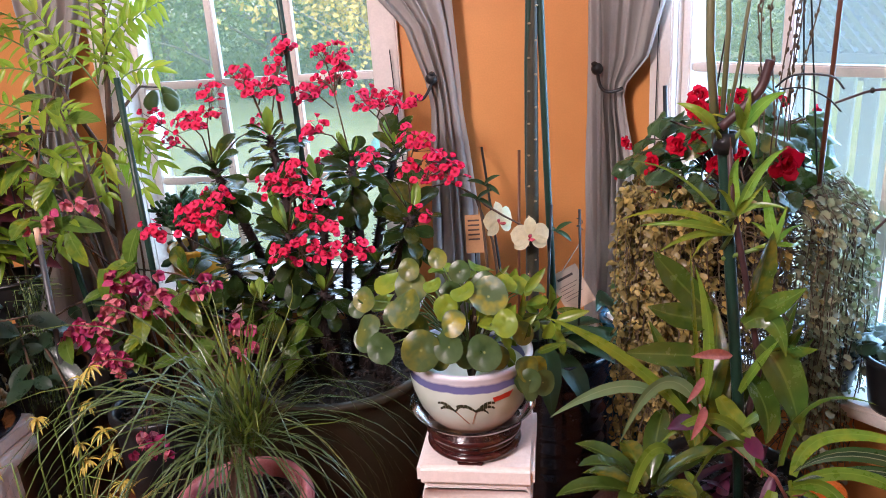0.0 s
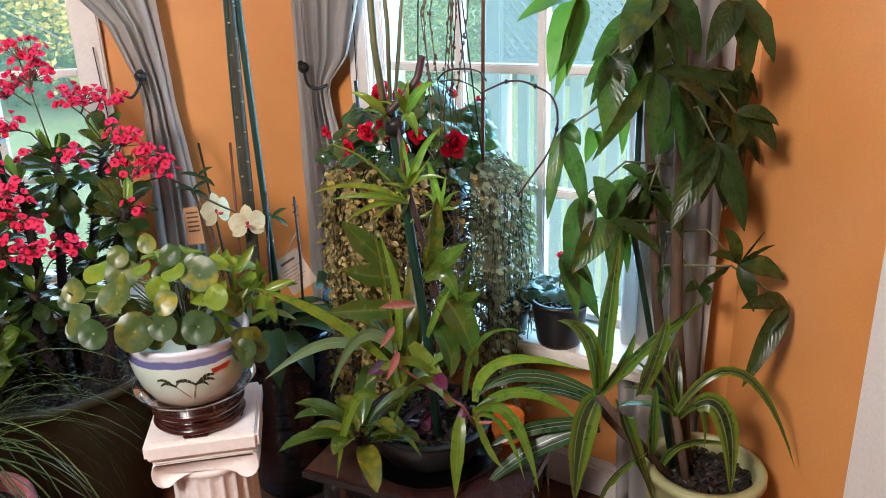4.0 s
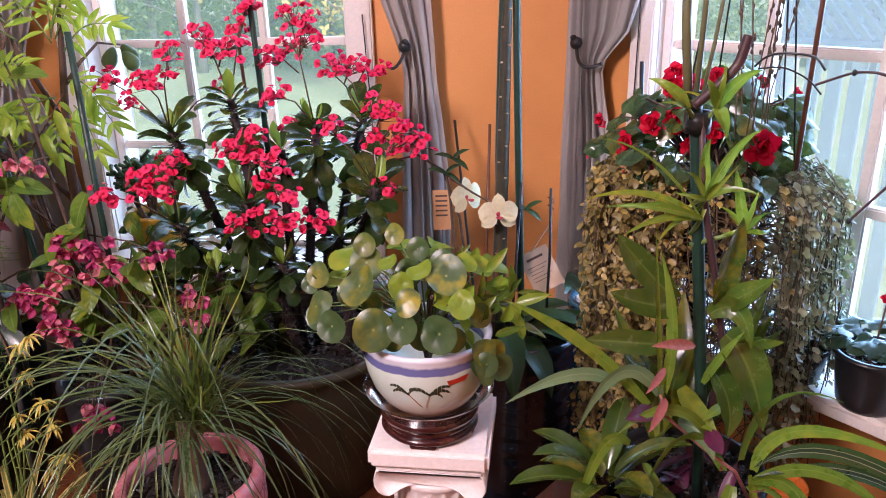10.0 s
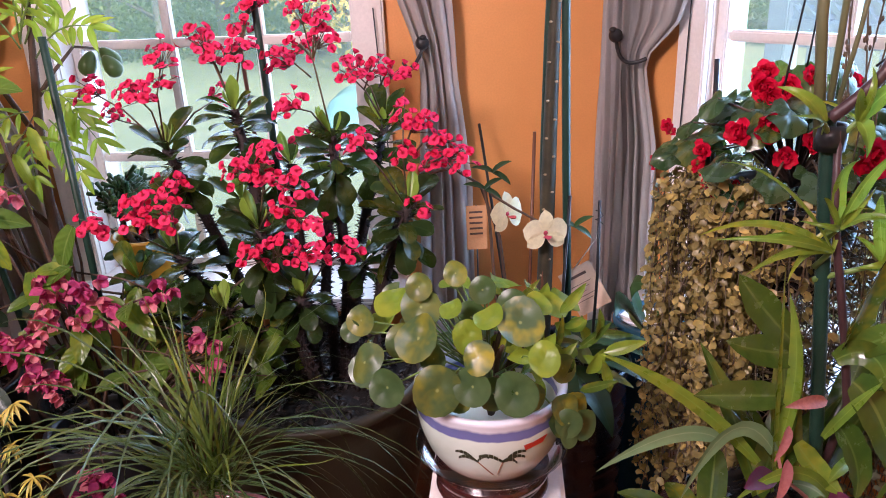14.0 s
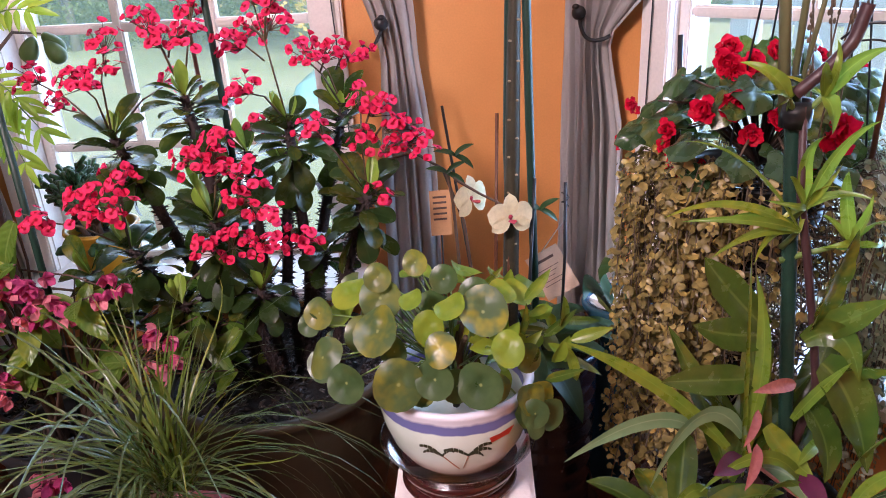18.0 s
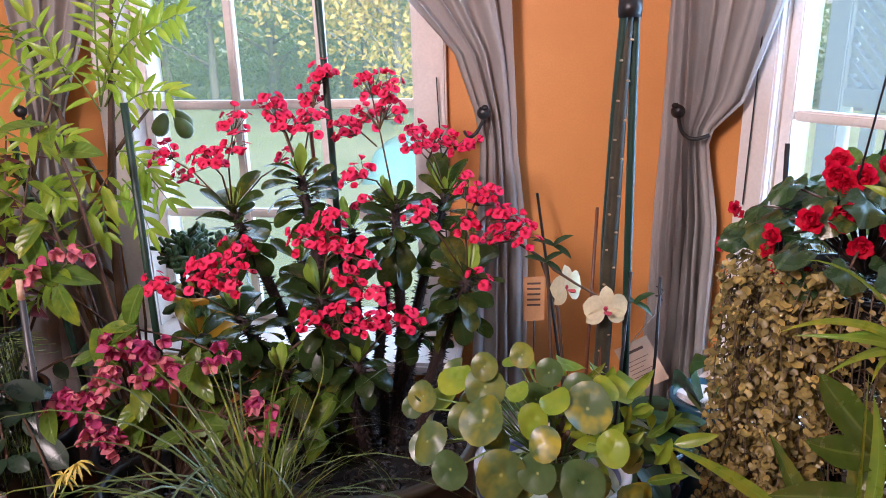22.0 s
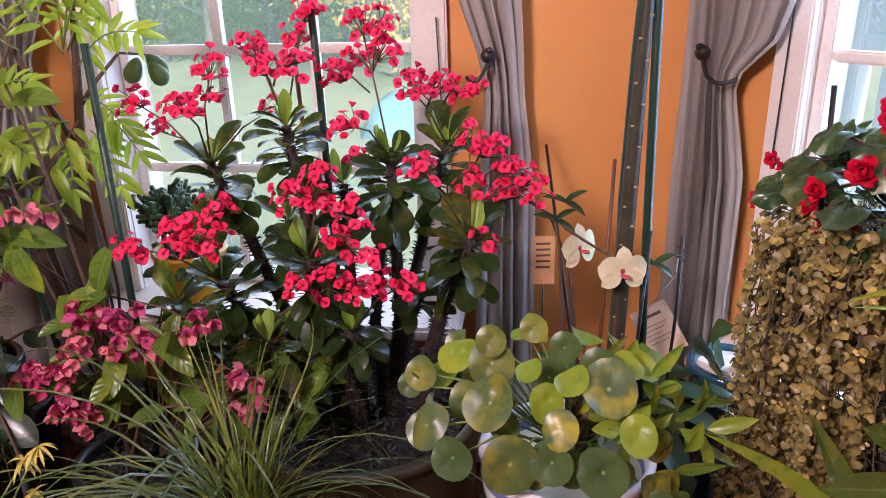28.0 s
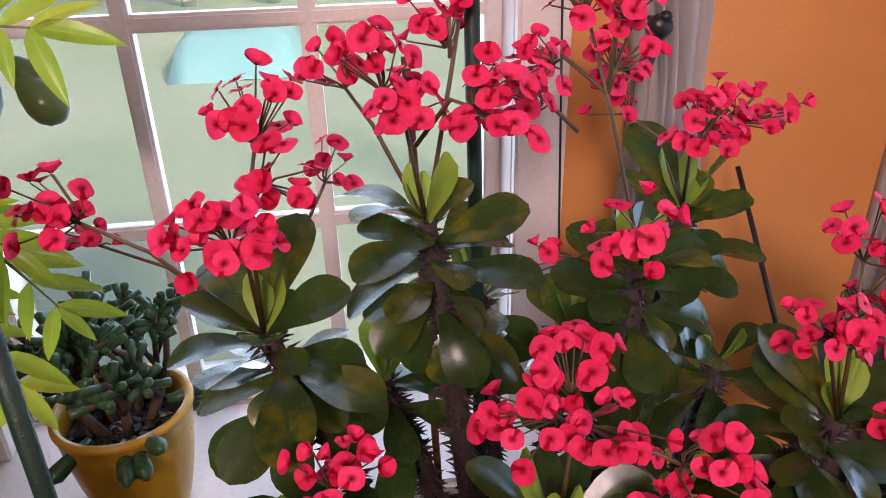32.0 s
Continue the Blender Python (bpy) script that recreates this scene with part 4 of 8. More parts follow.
for cx, zc, foot, fronds in ((-9, 0.541, 3, ((-17, 0.008), (-15, -0.004), (9, 0.004))), (10, 0.541, 6, ((-18, 0.006), (18, 0.009), (18, -0.003), (12, -0.013)))):
    part("painted_trunk", stroke([(foot + (cx - foot) * t, 0.510 + (zc - 0.510) * t) for t in (0, 0.25, 0.5, 0.75, 1)], 0.0045, 0.003), M["trunk_paint"], bowl, "rust brown painted trunk")
    for da, dz in fronds:
        part("painted_frond", frond(cx, zc, da, dz), M["palm_paint"], bowl)
hull = Shape()
hull.add([on_bowl(a, z, 0.0015) for a, z in ((25, 0.568), (27, 0.557), (42, 0.560), (46, 0.572), (40, 0.571), (33, 0.569))], [(0, 1, 2, 3, 4, 5)])
part("painted_boat", hull, M["red_paint"], bowl, "red painted boat")


# pilea
def disc_mesh(name, r, material, seg=16, cup=0.12, squash=0.94):
    sh = Shape()
    sh.add([(0, 0, -cup * r * 0.4)], [], [(0.5, 0.5)])
    for j, k in enumerate((0.35, 0.7, 1.0)):
        for i in range(seg):
            a = 2 * math.pi * i / seg
            sh.v.append((r * k * math.cos(a) * squash, r * k * math.sin(a), cup * r * (k * k - 0.4) * (1 + 1.3 * math.sin(2 * a) + 0.8 * math.sin(3 * a + 1)) - (0.05 * r if k == 1 else 0)))
            sh.uv.append((0.5 + 0.5 * k * math.cos(a), 0.5 + 0.5 * k * math.sin(a)))
    for i in range(seg):
        n = (i + 1) % seg
        sh.f.append((0, 1 + i, 1 + n))
        for j in (0, 1):
            a, b = 1 + j * seg + i, 1 + j * seg + n
            sh.f.append((a, a + seg, b + seg, b))
    return sh.mesh(name, M[material])


random.seed(11)
PC = Vector((BX, BY, 0.645))
pilea = thing("pilea", PC, "bushy pilea with round glossy green leaves in the painted bowl", "house plant")
yl = [disc_mesh("leaf", r, "pilea_young", cup=0.2, squash=0.85) for r in (0.024, 0.019)]
pl = [disc_mesh("leaf", r, "pilea", cup=c, squash=q) for r, c, q in ((0.032, 0.16, 0.92), (0.027, -0.14, 0.86), (0.022, 0.22, 0.96), (0.017, 0.1, 0.84))]
spots = []
FRONT = [(-0.24, 1.12, 0.761, 0.94), (-0.268, 1.12, 0.709, 0.82), (-0.277, 1.03, 0.692, 0.82), (-0.213, 1.03, 0.688, 1.08), (-0.169, 1.03, 0.694, 0.83), (-0.114, 1.03, 0.685, 0.97), (-0.118, 1.12, 0.762, 0.76), (-0.221, 1.07, 0.711, 0.64), (-0.33, 1.15, 0.726, 0.72), (-0.173, 1.12, 0.746, 0.74), (-0.241, 1.12, 0.791, 0.62), (-0.157, 1.12, 0.786, 0.62), (-0.055, 1.06, 0.704, 0.61), (-0.046, 1.06, 0.621, 0.63), (-0.192, 1.12, 0.81, 0.56), (-0.345, 1.15, 0.709, 0.54), (-0.143, 1.055, 0.668, 0.72), (-0.188, 1.05, 0.664, 0.62), (-0.095, 1.055, 0.664, 0.64)]   # x, y, z and size of the leaves in front
for x, y, z, k in FRONT:
    c = Vector((x, y, z))
    n = Vector((rnd(-0.35, 0.25), -0.8, 0.45 + rnd(-0.3, 0.3))).normalized()
    lf = part("leaf", pl[0], None, pilea, m=aim(c, Vector((rnd(-0.3, 0.3), -0.3, -1)), n, k))
    part("petiole", Shape().tube([PC, PC.lerp(c, 0.6) + Vector((0, 0, 0.025)), c - n * 0.003], [0.0018, 0.0015, 0.0011], 5), M["peduncle_green"], lf)
    spots.append((c, None))
for _ in range(2500):
    if len(spots) >= 44:
        break
    a, e = rnd(-math.pi, math.pi), rnd(-0.25, 1.4)
    d = Vector((math.sin(a) * math.cos(e), -math.cos(a) * math.cos(e), math.sin(e)))
    if d.y > 0.75 or (d.x > 0.45 and random.random() < 0.75):
        continue
    c = PC + Vector((-0.01 + d.x * 0.160, d.y * 0.115, 0.035 + d.z * 0.098)) * 1.0
    c += Vector((rnd(-1, 1), rnd(-1, 1), rnd(-1, 1))) * 0.016
    if any((c - s_).length < 0.036 for s_, _ in spots) or c.z < 0.625 or (c.z < 0.66 and random.random() < 0.6):
        continue
    spots.append((c, d))
for c, d in spots[len(FRONT):]:
    n = (d * 0.9 + Vector((rnd(-0.5, 0.5), -0.45 + rnd(-0.5, 0.5), 0.35 + rnd(-0.6, 0.6)))).normalized()
    big = random.choice((0, 0, 1, 1, 2, 3)) if d.y < 0.2 else random.choice((1, 2, 3))
    droop = Vector((d.x * 0.4, d.y * 0.4, -1))
    droop = (droop - n * droop.dot(n)).normalized()
    lf = part("leaf", random.choice(yl) if d.z > 0.35 and random.random() < 0.5 else pl[big], None, pilea, m=aim(c, droop, n, rnd(0.85, 1.15)))
    root = PC + Vector((d.x * 0.02, d.y * 0.02, 0.0))
    mid = root.lerp(c, 0.6) + Vector((0, 0, 0.02))
    part("petiole", Shape().tube([root, mid, c - n * 0.003], [0.0016, 0.0013, 0.001], 5), M["peduncle_green"], lf)
# pointed upright leaves among the round ones, to the right of the bowl
pm = [leaf_mesh("pointed_leaf", "lance", L, W, M[mt], 0.3, 0.35) for L, W, mt in ((0.055, 0.017, "strap"), (0.042, 0.019, "pilea_young"), (0.060, 0.013, "broad"), (0.036, 0.021, "pilea_young"))]
for _ in range(52):
    c = PC + Vector((rnd(0.02, 0.16), rnd(-0.08, 0.06), rnd(-0.01, 0.10)))
    part("pointed_leaf", random.choice(pm), None, pilea, m=aim(c, (rnd(-0.4, 0.7), rnd(-0.5, 0.2), rnd(-0.4, 1)), (0.4, -0.6, 0.5)))
for _ in range(8):
    c = PC + Vector((rnd(0.095, 0.13), rnd(-0.08, -0.02), rnd(-0.05, 0.0)))
    part("hanging_leaf", random.choice(pl[2:]), None, pilea, m=aim(c, (0.2, -0.2, -1), (0.5, -0.8, 0.2)))
for _ in range(9):
    d = Vector((rnd(-0.5, 1), rnd(-0.6, 0.5), rnd(0.6, 1)))
    part("main_stem", Shape().tube([PC - Vector((0, 0, 0.06)), PC + d * 0.05, PC + d * 0.085], [0.005, 0.004, 0.003], 6), M["bark"], pilea)


# ---- crown of thorns in the large olive pot ----
EX, EY = -0.54, 1.60
pot("large_pot", (EX, EY, 0), pot_profile(0.185, 0.235, 0.385, 0.010, 0.010, 0.012), "olive_pot", "large olive brown pot holding a crown of thorns", 64, (0.222, 0.352))

random.seed(5)
ROSETTES = [(-0.749, 1.520, 0.890), (-0.622, 1.555, 0.952), (-0.445, 1.557, 0.897), (-0.362, 1.66, 0.895), (-0.300, 1.470, 0.785), (-0.736, 1.47, 0.70),
            (-0.553, 1.410, 0.770), (-0.502, 1.44, 0.625), (-0.40, 1.53, 0.66), (-0.65, 1.44, 0.60), (-0.56, 1.66, 0.82), (-0.84, 1.50, 0.64), (-0.475, 1.63, 0.79), (-0.335, 1.60, 0.755), (-0.66, 1.62, 0.76), (-0.79, 1.45, 0.58)]
# flower heads by rosette: rosette, x, y, z, flowers
HEADS_A = [(0, -0.877, 1.525, 1.005, 11), (0, -0.902, 1.637, 0.929, 8), (0, -0.755, 1.46, 1.008, 20), (0, -0.735, 1.535, 1.056, 13), (0, -0.722, 1.50, 1.020, 8), (0, -0.69, 1.675, 0.962, 6)]
HEADS_B = [(1, -0.685, 1.62, 1.064, 8), (1, -0.657, 1.525, 1.085, 10), (1, -0.635, 1.525, 1.054, 9), (1, -0.579, 1.50, 1.066, 14), (1, -0.580, 1.60, 1.138, 12), (1, -0.607, 1.60, 1.095, 9)]
HEADS_C = [(2, -0.495, 1.61, 1.117, 12), (2, -0.455, 1.60, 1.112, 8), (2, -0.518, 1.655, 1.052, 15), (2, -0.455, 1.61, 1.068, 11), (2, -0.493, 1.468, 0.978, 12), (2, -0.545, 1.60, 1.03, 10), (2, -0.515, 1.60, 0.885, 5)]
HEADS_D = [(3, -0.405, 1.56, 1.014, 11), (3, -0.425, 1.70, 1.004, 9), (3, -0.366, 1.615, 1.012, 13), (3, -0.318, 1.62, 1.000, 11)]
HEADS_E = [(4, -0.373, 1.42, 0.920, 11), (4, -0.302, 1.49, 0.948, 8), (4, -0.270, 1.475, 0.938, 11), (4, -0.235, 1.46, 0.900, 12), (4, -0.300, 1.47, 0.885, 9), (4, -0.252, 1.48, 0.868, 10), (4, -0.198, 1.45, 0.875, 8), (4, -0.272, 1.44, 0.790, 4)]
HEADS_F = [(5, -0.700, 1.415, 0.846, 13), (5, -0.742, 1.37, 0.836, 10), (5, -0.665, 1.33, 0.842, 7), (5, -0.715, 1.375, 0.805, 13), (5, -0.770, 1.40, 0.800, 8), (5, -0.850, 1.397, 0.790, 12)]
HEADS_G = [(6, -0.537, 1.44, 0.895, 11), (6, -0.578, 1.42, 0.870, 13), (6, -0.522, 1.395, 0.868, 14), (6, -0.466, 1.362, 0.863, 10), (6, -0.490, 1.37, 0.815, 12), (6, -0.445, 1.35, 0.800, 9)]
HEADS_H = [(7, -0.558, 1.375, 0.738, 12), (7, -0.503, 1.365, 0.750, 14), (7, -0.450, 1.37, 0.742, 13), (7, -0.398, 1.38, 0.746, 11)]
HEADS = HEADS_A + HEADS_B + HEADS_C + HEADS_D + HEADS_E + HEADS_F + HEADS_G + HEADS_H
euph = thing("crown_of_thorns", (EX, EY, 0.352), "tall crown of thorns with scarlet flower heads and dark spoon leaves", "flowering plant")
el = [leaf_mesh("leaf", "spoon", L, W, M["euph_leaf"], dr, 0.22, 11) for L, W, dr in ((0.084, 0.041, 0.45), (0.070, 0.037, 0.2), (0.056, 0.032, 0.7), (0.074, 0.041, 0.95))]
ey = [leaf_mesh("young_leaf", "spoon", L, W, M["euph_young"], 0.2, 0.5, 6) for L, W in ((0.05, 0.017), (0.065, 0.022))]


def flower_mesh(r, open_):
    """Two rounded bracts round a small cup."""
    sh = Shape()
    for s_ in (0, 1):
        verts, uvs = [(0, 0, 0.0)], [(0.5, 0.0)]
        seg = 11
        for i in range(seg + 1):
            a = -math.pi * 0.60 + math.pi * 1.20 * i / seg
            for k in (0.25, 0.6, 1.0):
                rr = r * k * (0.80 + 0.20 * math.cos(a) - 0.10 * math.exp(-(a / 0.25) ** 2) * (k == 1.0))
                verts.append((rr * math.cos(a), rr * math.sin(a), open_ * r * (k ** 1.6) + 0.10 * r * (1 - s_) - 0.16 * r * (k == 1.0) + 0.06 * r * k * math.sin(3.3 * a + s_)))
                uvs.append((0.5, k))
        faces = []
        for i in range(seg):
            a = 1 + i * 3
            faces += [(0, a, a + 3), (a, a + 1, a + 4, a + 3), (a + 1, a + 2, a + 5, a + 4)]
        q = Matrix.Rotation(math.pi * s_, 4, "Z")
        sh.add([q @ Vector(v) for v in verts], faces, uvs)
    sh.ball((0, 0, 0.10 * r), 0.13 * r, (1, 1, 1.2), 6, 4)
    sh.uv[-42:] = [(0.5, 0.0)] * 42 if len(sh.uv) > 42 else sh.uv[-42:]
    return sh.mesh("flower", M["euph_flower"])


fm = [flower_mesh(r, o) for r, o in ((0.0098, 0.20), (0.0094, 0.45), (0.0086, 0.80), (0.0106, 0.10), (0.0074, 1.2))]
for i, rp in enumerate(ROSETTES):
    rp = Vector(rp)
    b = Vector((EX + (rp.x - EX) * 0.50 + rnd(-0.02, 0.02), EY + (rp.y - EY) * 0.3 + rnd(-0.04, 0.04), 0.345))
    mid1 = b.lerp(rp, 0.4) + Vector((rnd(-0.02, 0.02), rnd(-0.02, 0.02), 0.03))
    pts = [b, b.lerp(mid1, 0.5) + Vector((rnd(-1, 1) * 0.006, 0, 0.005)), mid1, mid1.lerp(rp, 0.5) + Vector((0, 0, 0.012)), rp]
    stem = part("stem", Shape().tube(pts, [0.0125, 0.0118, 0.011, 0.0105, 0.008], 9), M["thorn_bark"], euph, "thorny brown stem")
    th = Shape()
    for k in range(520):
        t = rnd(0, 3.99)
        p0 = pts[int(t)].lerp(pts[int(t) + 1], t % 1)
        d = Vector((rnd(-1, 1), rnd(-1, 1), rnd(-0.3, 0.4))).normalized()
        sd = d.orthogonal().normalized() * 0.0024
        p1 = p0 + d * 0.0095
        th.add([p1 + sd, p1 - sd * 0.5 + d.cross(sd).normalized() * 0.0014, p1 - sd * 0.5 - d.cross(sd).normalized() * 0.0014, p1 + d * rnd(0.008, 0.014)], [(0, 1, 3), (1, 2, 3), (2, 0, 3)])
    part("thorn_coat", th, M["thorn_bark"], stem, kind="stuff", smooth=False)
    n = 31 if i < 7 else (17 if i == 7 else 13)
    ga = rnd(0, 6.28)
    axis = (rp - pts[-2]).normalized()
    for k in range(n):
        a = ga + k * 2.4 + rnd(-0.35, 0.35)
        e = 0.92 - 1.75 * k / n + rnd(-0.22, 0.22)
        d = Vector((math.cos(a) * math.cos(e), math.sin(a) * math.cos(e), math.sin(e)))
        p0 = rp - axis * (0.004 * k * 0.75)
        part("leaf", random.choice(el), None, euph, m=aim(p0 + d * 0.008, d, Vector((0, 0, 1)) + d * rnd(-0.6, 0.2) + Vector((rnd(-0.5, 0.5), rnd(-0.6, 0.2), 0)), rnd(0.72, 1.15)))
    for k in range(4):
        a = rnd(0, 6.28)
        part("young_leaf", random.choice(ey), None, euph, m=aim(rp, (0.5 * math.cos(a), 0.5 * math.sin(a), 0.9), (math.cos(a), math.sin(a), 0.2), rnd(0.7, 1.1)))
forks = {}
for ri, x, y, z, n in HEADS:
    rp, c = Vector(ROSETTES[ri]), Vector((x, y, z))
    near = [q for q in forks.get(ri, []) if (q - c).length < 0.085 and q.z < c.z + 0.01]
    forks.setdefault(ri, []).append(rp.lerp(c, 0.58) + Vector((0, 0, 0.010)))
    if near:
        rp = min(near, key=lambda q: (q - c).length)
    d = (c - rp).normalized()
    head = part("flower_head", Shape().tube([rp, rp.lerp(c, 0.5) + Vector((0, 0, 0.015)) + Vector((rnd(-1, 1), rnd(-1, 1), 0)) * 0.006, c - d * 0.022], [0.0020, 0.0017, 0.0014], 6), M["peduncle"], euph, "scarlet flower head on a branching stalk")
    stalks = Shape()
    n = int(n * 1.4)
    R = 0.011 + 0.0046 * math.sqrt(n)
    for k in range(n):
        a, rr = k * 2.4 + rnd(-0.3, 0.3), R * math.sqrt((k + 0.5) / n)
        fp = c + Vector((rr * math.cos(a), rr * math.sin(a) * 0.9, 0.012 - 0.6 * rr + rnd(-0.020, 0.018)))
        fn = (Vector((math.cos(a) * rr / R * 0.9, math.sin(a) * rr / R * 0.9 - 0.45, 0.75)) + Vector((rnd(-0.4, 0.4), rnd(-0.4, 0.4), rnd(-0.25, 0.25)))).normalized()
        fork = c - d * 0.022 + (fp - c) * 0.3 + Vector((0, 0, 0.004))
        stalks.tube([c - d * 0.024, fork, fp - fn * 0.001], [0.0011, 0.0008, 0.0006], 4, False)
        part("flower", random.choice(fm), None, head, m=aim(fp, fn.orthogonal().normalized() * math.cos(k) + fn.cross(fn.orthogonal().normalized()) * math.sin(k), fn, rnd(0.85, 1.12)))
    part("stalk_spray", stalks, M["peduncle"], head, kind="stuff")
stake = thing("plant_stake", (-0.56, 1.60, 0.34), "green coated plant stake among red flowers", "plant stake")
part("rod", Shape().tube([(-0.565, 1.60, 0.34), (-0.575, 1.61, 1.0), (-0.585, 1.60, 1.5)], 0.0065, 8), M["stake_green"], stake)
stake = thing("plant_stake", (-0.5, 1.6, 0.34), "thin brown bamboo stake", "plant stake")
part("rod", Shape().tube([(-0.60, 1.63, 0.34), (-0.625, 1.64, 1.06)], 0.004, 7), M["bamboo"], stake)

# ---- ponytail palm in the pink pot ----
random.seed(21)
KX, KY = -0.625, 1.165
pk = [(0.001, 0.0), (0.080, 0.0), (0.086, 0.006), (0.098, 0.04), (0.117, 0.10), (0.131, 0.17), (0.137, 0.215), (0.137, 0.240), (0.134, 0.256), (0.133, 0.262), (0.138, 0.268), (0.140, 0.281), (0.138, 0.295), (0.132, 0.303), (0.124, 0.305), (0.117, 0.301), (0.114, 0.290), (0.116, 0.26), (0.118, 0.22), (0.09, 0.08), (0.001, 0.08)]
pot("pink_pot", (KX, KY, 0), pk, "pink_glaze", "glossy pink ceramic pot with a rolled rim", 56, (0.116, 0.262))
pony = thing("ponytail_palm", (KX, KY, 0.262), "ponytail palm with a fountain of thin arching leaves", "house plant")
part("trunk", Shape().tube([(KX, KY, 0.25), (KX, KY, 0.285), (KX + 0.004, KY, 0.33), (KX + 0.006, KY, 0.38), (KX + 0.006, KY, 0.42)], [0.038, 0.036, 0.024, 0.018, 0.014], 12), M["bark"], pony)


def grass_tuft(count, center, length, el_lo, el_hi, droop, width, n=11):
    sh = Shape()
    for _ in range(count):
        a, e = rnd(0, 6.28), rnd(el_lo, el_hi)
        d = Vector((math.cos(a) * math.cos(e), math.sin(a) * math.cos(e), math.sin(e)))
        L = length * rnd(0.6, 1.1)
        pts = arc(Vector(center) + d * 0.012 + Vector((rnd(-0.018, 0.018), rnd(-0.018, 0.018), rnd(-0.05, 0.02))), d, L, droop * rnd(0.7, 1.35), n)
        drift, turn = Vector((-math.sin(a), math.cos(a), 0)) * rnd(-0.16, 0.16), rnd(1.0, 2.2)
        pts = [q + drift * (i / n) ** 2 * math.sin(turn * i / n + 0.6) for i, q in enumerate(pts)]
        w = [width * min(1, 0.5 + 3 * t / n) * (1 - (t / n) ** 2.5) + 0.0004 for t in range(n + 1)]
        sh.blade(pts, w, (-math.sin(a) * 0.2, math.cos(a) * 0.1, 1), 0.3)
    return sh


part("long_foliage", grass_tuft(112, (KX + 0.005, KY, 0.425), 0.62, 0.60, 1.45, 3.2, 0.0037), M["grass_dark"], pony, kind="stuff")
part("upright_foliage", grass_tuft(58, (KX + 0.035, KY, 0.425), 0.32, 0.90, 1.5, 0.9, 0.0046), M["grass"], pony, kind="stuff")
part("hanging_foliage", grass_tuft(40, (KX + 0.005, KY, 0.410), 0.50, 0.45, 1.0, 4.3, 0.0032), M["grass_dark"], pony, kind="stuff")

# ---- blue-black ribbed pot with a cane plant, orchids and a card ----
random.seed(31)
GX, GY = -0.005, 1.565
rib = [(0.001, 0.0), (0.100, 0.0), (0.106, 0.010)]
for k in range(1, 30):
    t = k / 30
    rib.append((0.106 + 0.014 * t + 0.0028 * math.sin(k * 2.1), 0.012 + 0.40 * t))
rib += [(0.124, 0.42), (0.128, 0.432), (0.124, 0.442), (0.114, 0.440), (0.110, 0.42), (0.09, 0.36), (0.001, 0.36)]
dpot = pot("ribbed_pot", (GX, GY, 0), rib, "navy_glaze", "tall blue-black ribbed glazed pot behind the pedestal", 64, (0.108, 0.405))
part("saucer", Shape().lathe([(0.11, 0.004), (0.135, 0.004), (0.14, 0.018), (0.136, 0.018), (0.128, 0.008), (0.11, 0.008)], 40, Matrix.Translation((GX, GY, 0))), M["bark"], dpot)
pot("blue_pot", (0.175, 1.685, 0), pot_profile(0.055, 0.070, 0.465, 0.008, 0.006, 0.006), "teal_glaze", "slim teal blue glazed pot by the curtain", 44, (0.062, 0.43))
phal = thing("moth_orchid_leaves", (0.175, 1.685, 0.43), "low orchid with broad dark leaves and a browned one", "house plant")
for pts, w, tone in (([(0.165, 1.68, 0.44), (0.12, 1.62, 0.56), (0.150, 1.56, 0.600)], 0.045, "orchid_leaf"), ([(0.160, 1.68, 0.44), (0.10, 1.62, 0.53), (0.085, 1.57, 0.520)], 0.040, "orchid_leaf"), ([(0.165, 1.67, 0.44), (0.12, 1.60, 0.50), (0.175, 1.53, 0.462)], 0.040, "brown_leaf"), ([(0.185, 1.68, 0.44), (0.22, 1.63, 0.53), (0.23, 1.60, 0.53)], 0.040, "orchid_leaf")):
    spine = smooth([Vector(q) for q in pts])
    part("leaf", Shape().blade(spine, [w * q for q in outline("strap", len(spine) - 1)], (0.1, -0.5, 0.8), 0.3, 0.03), M[tone], phal)
cane = thing("cane_plant", (GX, GY, 0.405), "tall scarred cane tied to green stakes", "house plant")
cp = [(GX - 0.055, GY - 0.02, 0.40), (-0.055, 1.545, 0.604), (-0.049, 1.545, 0.832), (-0.043, 1.545, 1.065), (-0.037, 1.545, 1.225), (-0.035, 1.55, 1.55)]
part("cane", Shape().tube(cp, [0.0155, 0.0146, 0.0132, 0.0108, 0.0080, 0.006], 14), M["cane_bark"], cane, "grey brown cane with pale leaf scars")
scar = Shape()
for k in range(20):
    t = 0.56 + k * 0.033
    for (a, b) in zip(cp, cp[1:]):
        if a[2] <= t <= b[2]:
            p0 = Vector(a).lerp(Vector(b), (t - a[2]) / (b[2] - a[2]))
    sd = 1 if k % 2 else -1
    scar.ball(p0 + Vector((0.0070 * sd, -0.0116, 0)), 0.0034, (1.0, 0.5, 0.65), 7, 5)
part("scarring", scar, M["pale_scar"], cane, kind="stuff")
part("stake", Shape().tube([(-0.052, 1.560, 0.42), (-0.058, 1.556, 0.832), (-0.052, 1.550, 1.065), (-0.044, 1.540, 1.24), (-0.038, 1.54, 1.65)], 0.0075, 8), M["stake_green"], cane, "green coated stake")
part("stake", Shape().tube([(-0.006, 1.555, 0.42), (-0.017, 1.552, 0.832), (-0.022, 1.552, 1.065), (-0.025, 1.552, 1.24), (-0.026, 1.555, 1.65)], 0.0078, 8), M["stake_green"], cane, "green coated stake")
